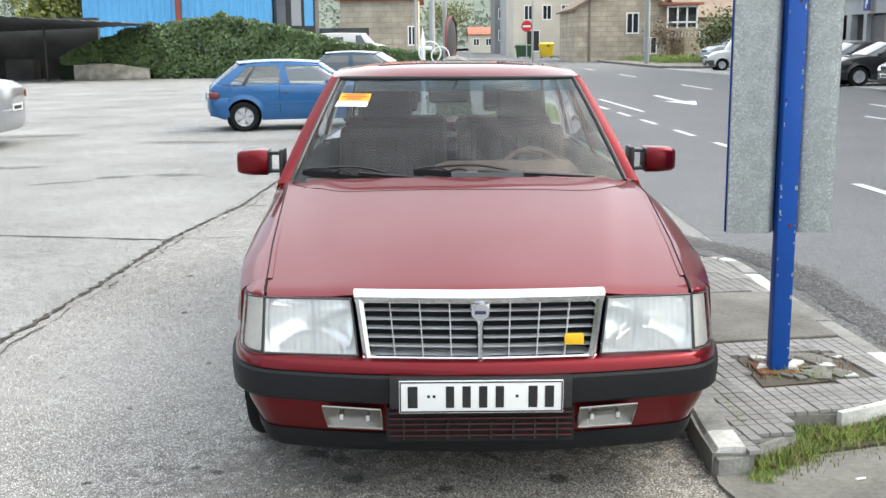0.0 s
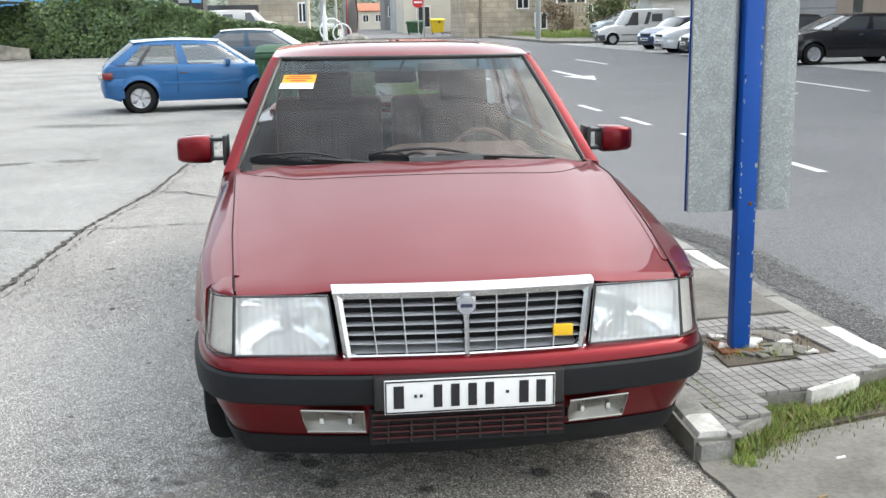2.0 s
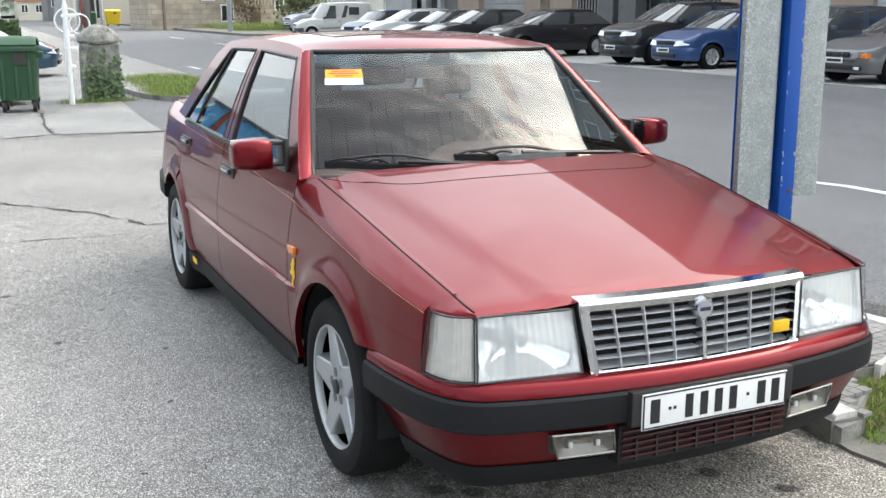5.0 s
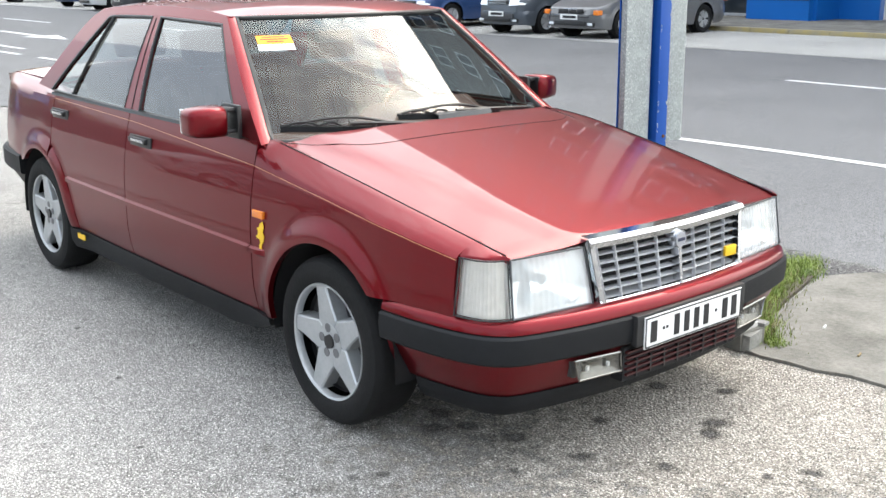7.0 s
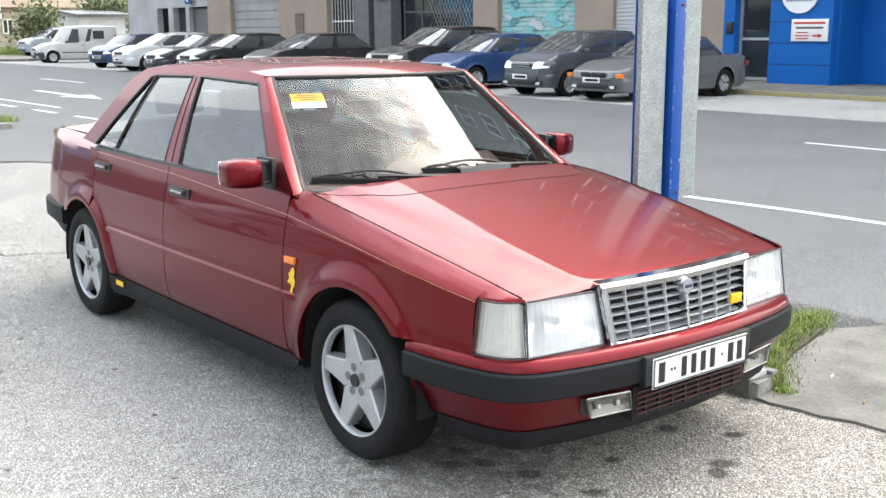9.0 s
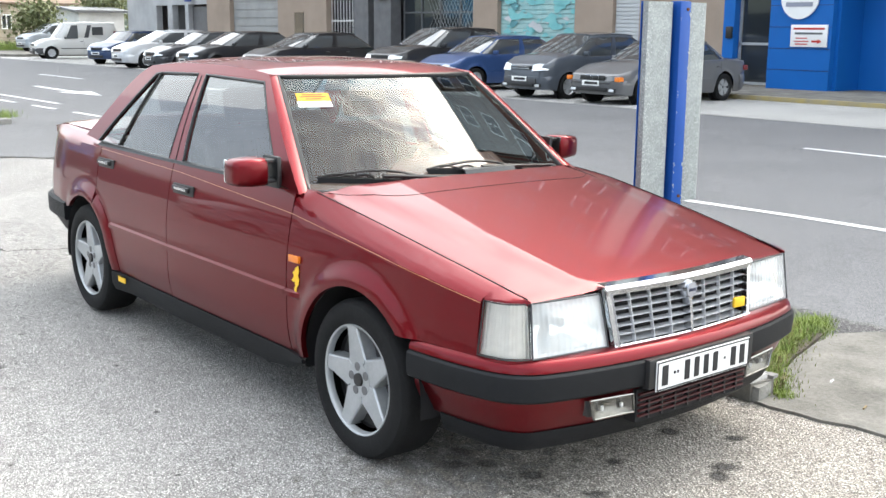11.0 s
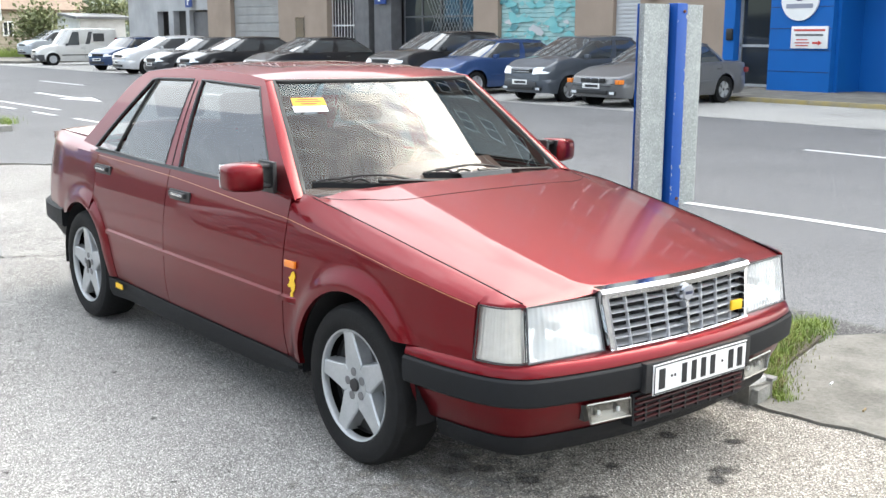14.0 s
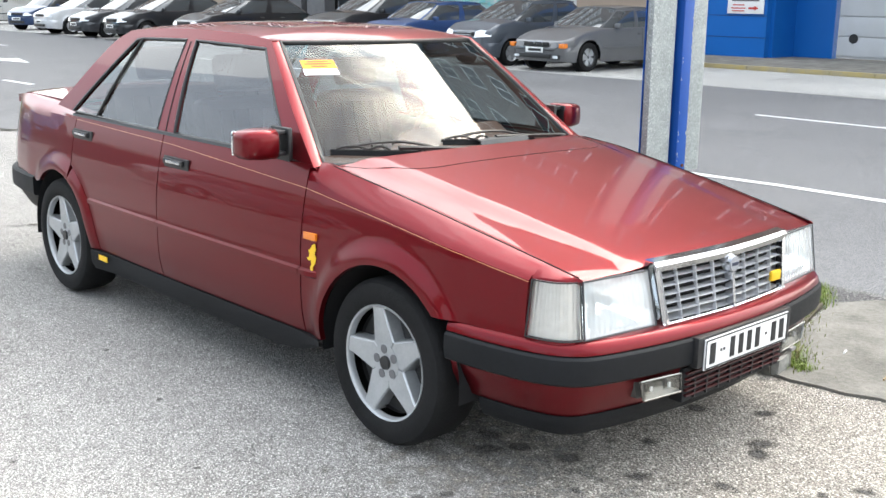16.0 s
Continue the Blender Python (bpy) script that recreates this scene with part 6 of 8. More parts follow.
# ---------------------------------------------------------------- traffic island
ISL = 0.108
OUT = [(0.85, -0.53), (0.865, -0.1), (0.97, 1.0), (1.12, 1.8), (1.36, 2.5), (1.58, 2.80), (1.76, 2.87), (1.88, 2.68), (1.91, 1.8), (1.97, 0.6), (2.0, 0.12)]
FRONT = [(1.67, -0.04), (1.45, -0.155), (1.22, -0.165), (1.21, -0.335), (1.03, -0.45), (0.99, -0.55)]
line_out = crv(OUT, 4)
bm = bmesh.new()
prism(bm, line_out + FRONT, lambda u, v, w: (u, v, w), ISL - 0.022)
lone("pavement", bm, SLAB, "concrete bed of a small raised traffic island", "pavement", "", "structure")


def inset(path, d):
    out = []
    for i, (x, y) in enumerate(path):
        a, b = path[max(0, i - 1)], path[min(len(path) - 1, i + 1)]
        t = Vector((b[0] - a[0], b[1] - a[1])).normalized()
        out.append((x + t.y * d, y - t.x * d))
    return out


KW = 0.125
inner = inset(line_out, KW)
rnd = random.Random(9)
KERBLINE = thing("kerb", "worn stone kerb with flaking white paint round the island", "kerb", None, "", "structure")
for i in range(0, len(line_out) - 2, 2):
    seg_o, seg_i = line_out[i:i + 3], inner[i:i + 3]
    bm = bmesh.new()
    h = ISL + rnd.uniform(-0.004, 0.006)
    rows = []
    for (xo, yo), (xi, yi) in zip(seg_o, seg_i):
        o, n_ = Vector((xo, yo, 0)), Vector((xi, yi, 0))
        d = (n_ - o).normalized()
        rows.append([o - Vector((0, 0, 0.02)), o + d * 0.006 + Vector((0, 0, h - 0.03)), o + d * 0.022 + Vector((0, 0, h - 0.006)), o + d * 0.045 + Vector((0, 0, h)), n_ - d * 0.008 + Vector((0, 0, h)), n_ + Vector((0, 0, h - 0.012)), n_ + Vector((0, 0, h - 0.05))])
    g = 0.02
    rows[0] = [p.lerp(q, g) for p, q in zip(rows[0], rows[1])]
    rows[-1] = [p.lerp(q, g) for p, q in zip(rows[-1], rows[-2])]
    vs = grid(bm, rows)
    bm.faces.new(vs[0])
    bm.faces.new(vs[-1])
    part("kerb_stone", bm, KERBWHITE if i in (0, 22, 26, 30, 36, 38) else KERB, KERBLINE, "kerb stone with flaking white paint" if i in (0, 22, 26, 30, 36, 38) else "")
# rough broken end of the kerb and loose pieces
for x, y, z, s_, a in ((0.918, -0.54, 0.04, (0.12, 0.035, 0.075), 8), (1.57, -0.105, 0.068, (0.30, 0.03, 0.07), 26), (1.12, -0.40, 0.05, (0.21, 0.02, 0.07), 35)):
    bm = bmesh.new()
    box(bm, (0, 0, 0), s_, min(s_) * 0.3, None, 2)
    for v in bm.verts:
        v.co += 0.22 * min(s_) * Vector(noise.noise_vector(v.co * 30 + Vector((x, y, 0)) * 9))
    ob = lone("kerb_fragment", bm, KERBWHITE if x > 1.5 else KERB, "broken kerb fragment with flaking white paint" if x > 1.5 else "worn grey broken kerb fragment", "stone", "broken kerb pieces")
    ob.matrix_basis = pose(x, y, z, 0, 0, a)
# ribbed cement tiles, 20 cm square with a 4 x 4 grid of raised squares
def inside(p, poly):
    c = False
    for (x1, y1), (x2, y2) in zip(poly, poly[1:] + poly[:1]):
        if (y1 > p[1]) != (y2 > p[1]) and p[0] < (x2 - x1) * (p[1] - y1) / (y2 - y1) + x1:
            c = not c
    return c


TS = 0.2
bm = bmesh.new()
box(bm, (0, 0, -0.012), (TS - 0.004, TS - 0.004, 0.012))
for i in range(4):
    for j in range(4):
        c = (-TS / 2 + (i + 0.5) * TS / 4, -TS / 2 + (j + 0.5) * TS / 4)
        lo_, hi_ = 0.0238, 0.0222
        a = [bm.verts.new((c[0] + sx * lo_, c[1] + sy * lo_, -0.006)) for sx, sy in ((-1, -1), (1, -1), (1, 1), (-1, 1))]
        b = [bm.verts.new((c[0] + sx * hi_, c[1] + sy * hi_, 0.002)) for sx, sy in ((-1, -1), (1, -1), (1, 1), (-1, 1))]
        bm.faces.new(b)
        for k in range(4):
            bm.faces.new((a[k], a[(k + 1) % 4], b[(k + 1) % 4], b[k]))
TILE_MESH = bpy.data.meshes.new("paving_tile")
bm.to_mesh(TILE_MESH)
bm.free()
TILE_MESH.materials.append(PAVING)
PAVE = bpy.data.objects["pavement"]
area = inset(line_out, KW - 0.02) + FRONT
hole = [(1.23, 0.60), (1.225, 0.14), (1.76, 0.24), (1.72, 0.66)]
flat = [(1.05, 0.78), (1.90, 0.88), (1.85, 1.84), (1.15, 1.82)]
rnd = random.Random(17)
for i in range(-7, 10):
    for j in range(-3, 17):
        a = radians(8)
        u, v = (i + 0.5) * TS, (j + 0.5) * TS
        x, y = 1.45 + u * math.cos(a) - v * math.sin(a) - 0.06, -0.3 + u * math.sin(a) + v * math.cos(a)
        cs = [(x + dx * TS * 0.46, y + dy * TS * 0.46) for dx in (-1, 1) for dy in (-1, 1)]
        tilt = pose(x, y, ISL - 0.006 + rnd.uniform(-0.003, 0.003), rnd.gauss(0, 0.5), rnd.gauss(0, 0.5), 8 + rnd.gauss(0, 0.4))
        cells = [(-TS / 2 + (p + 0.5) * TS / 4, -TS / 2 + (q + 0.5) * TS / 4) for p in range(4) for q in range(4)]
        spots = [(x + cx * math.cos(a) - cy * math.sin(a), y + cx * math.sin(a) + cy * math.cos(a)) for cx, cy in cells]
        keep = [c for c, p in zip(cells, spots) if inside(p, area) and not inside(p, hole) and not inside(p, flat)]
        if not keep:
            continue
        mesh = TILE_MESH
        if len(keep) < 16:
            bm = bmesh.new()
            for cx, cy in keep:
                box(bm, (cx, cy, -0.006), (0.0455, 0.0455, 0.016), 0.0015, None, 1)
            mesh = bpy.data.meshes.new("cut_tile")
            bm.to_mesh(mesh)
            bm.free()
            mesh.materials.append(PAVING)
        t = new("paving_tile", mesh)
        t.parent = PAVE
        t.matrix_basis = tilt
# smooth slab in the middle of the island
bm = bmesh.new()
prism(bm, [(1.10, 0.80), (1.84, 0.90), (1.79, 1.82), (1.26, 1.80)], lambda u, v, w: (u, v, ISL - 0.022 + w), 0.022)
bmesh.ops.bevel(bm, geom=bm.edges[:], offset=0.004, segments=1, affect="EDGES")
lone("pavement_slab", bm, SLAB, "smooth cement slab set in the island paving", "slab", "", "structure")
# planting hole round the post
bm = bmesh.new()
prism(bm, [(1.25, 0.57), (1.245, 0.17), (1.74, 0.27), (1.70, 0.63)], lambda u, v, w: (u, v, ISL - 0.02 + w), 0.006)
lone("soil_patch", bm, SOIL, "bare soil and rubble round the sign post's foot", "soil", "", "structure")
rnd = random.Random(12)
for k in range(30):
    x, y = rnd.uniform(1.27, 1.70), rnd.uniform(0.24, 0.58)
    sz = rnd.uniform(0.04, 0.13)
    bm = bmesh.new()
    box(bm, (0, 0, 0), (sz, sz * rnd.uniform(0.5, 0.9), 0.014), 0.004)
    for v in bm.verts:
        v.co += 0.012 * Vector(noise.noise_vector(v.co * 25 + Vector((k, 0, 0))))
    ob = lone("cement_rubble", bm, KERBWHITE if k % 4 == 0 else SLAB, "broken piece of cement beside the post", "rubble", "rubble at the post's foot")
    ob.matrix_basis = pose(x, y, ISL - 0.009, rnd.uniform(-6, 6), rnd.uniform(-6, 6), rnd.uniform(0, 180))

# concrete apron in front of the island
bm = bmesh.new()
apron = [(0.86, -0.55), (0.85, -0.63), (0.875, -0.75), (0.88, -0.86), (0.93, -0.98), (0.935, -1.12), (1.0, -1.35), (1.02, -1.6), (1.1, -2.0), (1.3, -3.5), (3.3, -3.5), (2.6, -0.9), (2.3, -0.3), (2.05, -0.17), (1.58, -0.3), (1.06, -0.44)]
prism(bm, apron, lambda u, v, w: (u, v, w), 0.014)
lone("apron", bm, SLAB, "pale cement apron with a broken edge", "pavement", "", "structure")
for i, (x, y) in enumerate(((1.35, -0.62), (1.15, -0.9))):
    bm = bmesh.new()
    rod(bm, (x - 0.018, y, 0.0185), (x + 0.018, y + 0.01, 0.0185), 0.0045, n=8)
    lone("cigarette_end", bm, WHITE if i == 0 else DRYGRASS, "discarded cigarette end lying on the cement" if i == 0 else "dry twig scrap lying on the cement", "litter")


# ---------------------------------------------------------------- grass
def blades(name, spots, n, h, mat, label, seed, z=0.0, spread=0.05):
    rnd = random.Random(seed)
    vs, fs = [], []
    for k in range(n):
        cx, cy = rnd.choice(spots)
        x, y = cx + rnd.gauss(0, spread), cy + rnd.gauss(0, spread)
        a, hh, lean = rnd.uniform(0, 6.28), h * rnd.uniform(0.4, 1.25), rnd.uniform(0.1, 0.9)
        w = rnd.uniform(0.0016, 0.0036) * (h / 0.08) ** 0.4
        dx, dy = math.cos(a), math.sin(a)
        b = len(vs)
        for t, ww in ((0, 1.0), (0.5, 0.8), (1.0, 0.08)):
            ox = lean * hh * t * t
            vs += [(x + dx * ox - dy * w * ww, y + dy * ox + dx * w * ww, z + hh * t * (1 - 0.25 * lean * t)), (x + dx * ox + dy * w * ww, y + dy * ox - dx * w * ww, z + hh * t * (1 - 0.25 * lean * t))]
        fs += [(b, b + 1, b + 3, b + 2), (b + 2, b + 3, b + 5, b + 4)]
    me = bpy.data.meshes.new(name)
    me.from_pydata(vs, [], fs)
    me.materials.append(mat)
    return tagged(new(name, me), label, "grass", "", "stuff")


verge = [(1.04 + 0.04 * k, -0.47 + 0.03 * k) for k in range(5)] * 6 + [(1.09 + 0.84 * t + rr, -0.36 + 0.34 * t + q) for t in lin(0, 1, 22) for q in (0, 0.07, 0.13) for rr in (0, 0.03)]
blades("grass", verge, 9500, 0.06, GRASS, "tufts of green grass growing between kerb and apron", 1, 0.0, 0.045)
MOSS = surf("yellow_green_moss", (0.16, 0.17, 0.035), (0.07, 0.085, 0.02), 0.85)
blades("moss", verge, 7000, 0.022, MOSS, "yellowish moss and low weeds along the apron", 14, 0.015, 0.07)
blades("grass", [(1.85 + 0.36 * t, -0.1 + 0.08 * t + q) for t in lin(0, 1, 10) for q in (0, 0.07)], 1600, 0.06, GRASS, "sparse grass at the road edge", 2, 0.0, 0.05)
blades("grass", [(0.99 + 0.06 * t, -0.605 + 0.05 * t) for t in lin(0, 1, 6)] + [(1.06, -0.5), (1.1, -0.47)], 260, 0.035, GRASS, "small tufts at the broken kerb end", 4, 0.01, 0.025)
blades("dry_grass", verge, 2600, 0.06, DRYGRASS, "dry straw among the grass", 3, 0.0, 0.04)
blades("weeds", [(1.40, 0.36), (1.44, 0.30), (1.36, 0.33), (1.5, 0.28), (1.6, 0.3)], 200, 0.04, GRASS, "weeds round the post's foot", 5, ISL - 0.02, 0.035)
blades("weeds", [(1.40, 0.36), (1.3, 0.45), (1.55, 0.5), (1.68, 0.4), (1.28, 0.3)], 260, 0.04, DRYGRASS, "dry weeds round the post's foot", 6, ISL - 0.02, 0.05)
blades("moss", [(1.03 + 0.04 * t, -0.3 + 1.1 * t) for t in lin(0, 1, 30)], 600, 0.02, GRASS, "moss in the paving joints", 7, ISL - 0.015, 0.012)
bm = bmesh.new()
prism(bm, [(1.0, -0.46), (1.03, -0.35), (1.25, -0.19), (1.46, -0.17), (1.95, 0.06), (2.15, 0.08), (2.2, -0.1), (1.6, -0.27)], lambda u, v, w: (u, v, w), 0.018)
lone("verge_soil", bm, SOIL, "dark soil strip under the grass", "soil", "", "structure")

# second island with grass, further along the road
bm = bmesh.new()
i2 = crv([(2.25, 14.9), (2.4, 15.8), (2.55, 17.8), (2.55, 21), (1.4, 22), (0.8, 19.5), (0.9, 16.2), (1.6, 14.9), (2.25, 14.9)], 4)[:-1]
prism(bm, i2, lambda u, v, w: (u, v, w), 0.09)
lone("pavement_2", bm, KERB, "second raised island beside the yard's mouth", "pavement", "", "structure")
blades("grass", [(1.1 + 1.25 * rnd.random(), 15.1 + 5.6 * rnd.random()) for _ in range(180)], 9500, 0.13, GRASS, "grass on the second island", 8, 0.09, 0.12)

# ---------------------------------------------------------------- sign post
POST = thing("sign_post", "blue painted steel post carrying galvanised sign backs", "sign post", pose(1.395, 0.43, ISL - 0.02))
part("post", bx((-0.02, -0.039, 0.82), (0.08, 0.068, 1.64), 0.007), BLUEPOST, POST, "blue post with chipped paint")
part("foot_plate", bx((-0.02, -0.035, 0.012), (0.2, 0.16, 0.012), 0.003), RUST, POST, "rusty foot plate")
for x0, x1, fold in ((-0.266, -0.062, -1), (0.022, 0.19, 1)):
    bm = bmesh.new()
    if fold < 0:
        prof = [(x0 + 0.002, -0.006), (x0, -0.040), (x0 + 0.006, -0.048), (x1 - 0.06, -0.052), (x1 - 0.025, -0.044), (x1, -0.012)]
    else:
        prof = [(x0, -0.012), (x0 + 0.02, -0.046), (x1 - 0.05, -0.05), (x1 - 0.018, -0.044), (x1 - 0.004, -0.03), (x1, -0.006)]
    grid(bm, [[(x, y, z) for x, y in crv(prof, 4)] for z in lin(0.625, 1.635, 6)])
    solid(bm, 0.003)
    part("sign_back", bm, GALV, POST, "galvanised steel sign back with folded edges")
bm = bmesh.new()
box(bm, (-0.038, 0.0, 1.13), (0.464, 0.004, 1.01))
part("sign_face", bm, BLUEPOST, POST, "blue sign face with thin edge")
for z in (0.66, 1.60):
    bm = bmesh.new()
    rod(bm, (-0.008, -0.07, z), (-0.008, -0.08, z), 0.009, 0.007, 8)
    part("bolt", bm, RUST, POST)
rnd = random.Random(21)
for k in range(26):
    sx, z = rnd.choice((-1, 1)), rnd.uniform(0.03, 1.6)
    bm = bmesh.new()
    w_ = rnd.uniform(0.003, 0.011)
    k_ = 7
    bm.faces.new([bm.verts.new((-0.02 + sx * rnd.uniform(0.030, 0.039) * 0.94 + w_ * 0.45 * math.cos(a) * rnd.uniform(0.6, 1.2), -0.0738, z + w_ * 1.2 * math.sin(a))) for a in [2 * math.pi * i / k_ for i in range(k_)]])
    part("paint_chip", bm, GALV, POST)

# ---------------------------------------------------------------- building across the road
BEIGE = surf("brown_render", (0.34, 0.265, 0.21), (0.27, 0.21, 0.165), 0.85, coarse=1, fine=30, bump=0.1)
PALE = surf("grey_white_render", (0.42, 0.425, 0.43), (0.28, 0.285, 0.29), 0.85, coarse=0.8, fine=20)
UPPER = surf("upper_brick_render", (0.2, 0.14, 0.115), (0.15, 0.105, 0.085), 0.85, coarse=1, fine=30)
GRANITE = surf("dark_granite", (0.13, 0.13, 0.135), (0.085, 0.085, 0.09), 0.45, coarse=3, fine=90)
BLUEWALL = surf("blue_cladding", (0.003, 0.115, 0.42), (0.003, 0.1, 0.36), 0.4, coarse=0.6, spec=0.25)
SHUTTER = surf("grey_roller_shutter", (0.30, 0.30, 0.295), (0.24, 0.24, 0.235), 0.5)
PALESHUT = surf("pale_roller_shutter", (0.52, 0.53, 0.54), (0.45, 0.46, 0.47), 0.45)
GATEWHITE = surf("white_gate_paint", (0.7, 0.7, 0.69), (0.55, 0.55, 0.54), 0.5)
PANE = plain("shop_glass", (0.02, 0.025, 0.03), 0.05, 0, 0, 0.8)
UPVC = plain("white_window_frame", (0.85, 0.85, 0.84), 0.4)
TEAL = surf("teal_graffiti", (0.14, 0.42, 0.44), (0.2, 0.5, 0.5), 0.5, coarse=3)
LIME = surf("green_graffiti", (0.15, 0.4, 0.12), (0.3, 0.5, 0.2), 0.5, coarse=3)
FX = 21.5
bm = bmesh.new()
box(bm, (31, 5, 0.05), (25.4, 130, 0.1), 0.02)
lone("pavement_3", bm, SLAB, "grey pavement in front of the shops", "pavement", "", "structure")
rnd = random.Random(2)
YK = thing("kerb", "yellow painted kerb along the shop pavement", "kerb", None, "", "structure")
YELLOWKERB = surf("worn_yellow_paint", (0.36, 0.28, 0.1), (0.24, 0.22, 0.17), 0.7, coarse=4, fine=30)
for k in range(24):
    part("kerb_stone", bx((18.24, 3.0 + k, 0.055), (0.14, 0.99, 0.106), 0.012), YELLOWKERB if k < 11 else KERB, YK)

BLOCK = thing("apartment_building", "brown rendered apartment block over shops and garages", "building")


def wall(y0, y1, z0, z1, mat, x=FX, t=0.35, nm="wall", label=""):
    return part(nm, bx((x + t / 2, (y0 + y1) / 2, (z0 + z1) / 2), (t, y1 - y0, z1 - z0)), mat, BLOCK, label)


G = 0.1
TOPZ = 3.55
for y0, y1, m in ((53.7, 57.8, PALE), (44.9, 47.4, BEIGE), (36.3, 40.15, BEIGE), (24.93, 26.24, BEIGE), (19.57, 21.19, BEIGE), (15.43, 18.49, BEIGE), (36.0, 36.3, BEIGE)):
    wall(y0, y1, G, TOPZ, m)
for y0, y1 in ((32.62, 33.64), (31.06, 32.22)):
    wall(y0, y1, G, TOPZ, GRANITE, FX - 0.15, 0.5, "column", "dark granite column")
wall(15.43, 57.8, TOPZ, 4.4, BEIGE, FX - 0.1, 0.45, "lintel")
# one set-back sheet; its dark colour paints the unlit inside behind the openings
wall(15.43, 57.8, G, TOPZ, surf("recess_shade", (0.05, 0.05, 0.052)), FX + 0.9, 0.2, "recess_wall", "recessed shop wall, coloured dark as the shaded inside")


def shutter(y0, y1, z1, mat, x, pitch, label):
    d = part("roller_shutter", bx((x + 0.06, (y0 + y1) / 2, (G + z1) / 2), (0.04, y1 - y0, z1 - G)), mat, BLOCK, label)
    n = int((z1 - G) / pitch)
    for k in range(n):
        z = G + (k + 0.5) * (z1 - G) / n
        part("slat", bx((x + 0.03, (y0 + y1) / 2, z), (0.03, y1 - y0 - 0.02, pitch * 0.82), 0.008, None, 1), mat, d)
    return d


shutter(40.15, 44.9, TOPZ, SHUTTER, FX + 0.2, 0.35, "large grey roller shutter")
TEALPALE = surf("pale_teal_spray", (0.36, 0.52, 0.5), (0.22, 0.42, 0.43), 0.5, coarse=2.2, fine=9)
graf = shutter(21.19, 24.93, 3.3, TEALPALE, FX + 0.15, 0.15, "roller shutter covered with teal and green graffiti")
DEEPTEAL = surf("deep_teal_spray", (0.06, 0.2, 0.23), (0.09, 0.26, 0.28), 0.5)
rnd = random.Random(33)
for k in range(120):
    y, z = rnd.uniform(21.3, 24.8), min(3.2, max(0.4, rnd.gauss(1.7, 0.8)))
    r = rnd.uniform(0.04, 0.19)
    bm = bmesh.new()
    kk = 9
    ph = rnd.uniform(0, 6.28)
    bm.faces.new([bm.verts.new((FX + 0.158 - 0.0006 * k, y + r * math.cos(a) * (1.4 + 0.5 * math.sin(2 * a + ph)), z + r * 0.7 * math.sin(a) * (1 + 0.4 * math.cos(3 * a + ph)))) for a in [2 * math.pi * i / kk for i in range(kk)]])
    part("graffiti_patch", bm, (LIME if z < 1.0 else TEAL if k % 3 else PALESHUT) if k % 9 else DEEPTEAL, graf)
shutter(18.49, 19.57, 3.1, PALESHUT, FX + 0.12, 0.12, "narrow pale roller shutter")
# white barred gate
gate = part("metal_gate", bx((FX + 0.25, 35.03, 1.9), (0.03, 1.9, 0.06)), GATEWHITE, BLOCK, "white painted barred gate")
for k in range(9):
    bm = bmesh.new()
    rod(bm, (FX + 0.25, 34.1 + k * 0.23, G), (FX + 0.25, 34.1 + k * 0.23, TOPZ - 0.2), 0.018, n=6)
    part("bar", bm, GATEWHITE, gate)
# glazed shop front with lattice
shop = part("shop_window", bx((FX + 0.45, 28.6, 1.85), (0.03, 4.7, 3.3)), PANE, BLOCK, "dark glazed shop front with a lattice grille")
for k in range(5):
    part("frame_bar", bx((FX + 0.42, 26.3 + k * 1.16, 1.85), (0.05, 0.06, 3.4)), GRANITE, shop)
for z in (0.9, 2.2, 3.0):
    part("frame_bar", bx((FX + 0.42, 28.6, z), (0.05, 4.7, 0.06)), GRANITE, shop)
for k in range(12):
    for d in (-1, 1):
        bm = bmesh.new()
        y = 26.4 + k * 0.19
        rod(bm, (FX + 0.38, y if d > 0 else y + 1.0, 1.2), (FX + 0.38, y + 1.0 if d > 0 else y, 2.9), 0.008, n=5)
        part("lattice_bar", bm, SHUTTER, shop)
# small window, blue plates, wall box
sw = part("small_window", bx((FX - 0.01, 38.25, 1.75), (0.04, 0.75, 1.05)), PANE, BLOCK, "small dark window")
part("window_frame", bx((FX - 0.03, 38.25, 2.3), (0.06, 0.85, 0.07)), BEIGE, sw)
for y, z in ((49.0, 3.2), (31.6, 3.0)):
    sg = part("wall_sign", bx((FX - 0.28, y, z), (0.06, 0.75, 0.62), 0.02), surf("sign_blue", (0.02, 0.06, 0.25)) if y > 40 else bpy.data.materials["sign_blue"], BLOCK, "blue plate with white figure")
    part("sign_mark", bx((FX - 0.315, y + 0.05, z), (0.01, 0.12, 0.4)), WHITE, sg)
    part("sign_mark", bx((FX - 0.315, y - 0.08, z + 0.1), (0.01, 0.14, 0.18)), WHITE, sg)
part("meter_box", bx((FX - 0.06, 18.0, 2.75), (0.14, 0.3, 0.42), 0.02), GRANITE, BLOCK)
# pale workshop front at the far end
wall(47.4, 53.7, 2.75, TOPZ, PALE)
for y0, y1 in ((51.6, 52.2), (49.6, 50.0)):
    wall(y0, y1, G, 2.75, PALE)
part("workshop_door", bx((FX + 0.3, 48.5, 1.4), (0.1, 2.2, 2.5)), GRANITE, BLOCK)
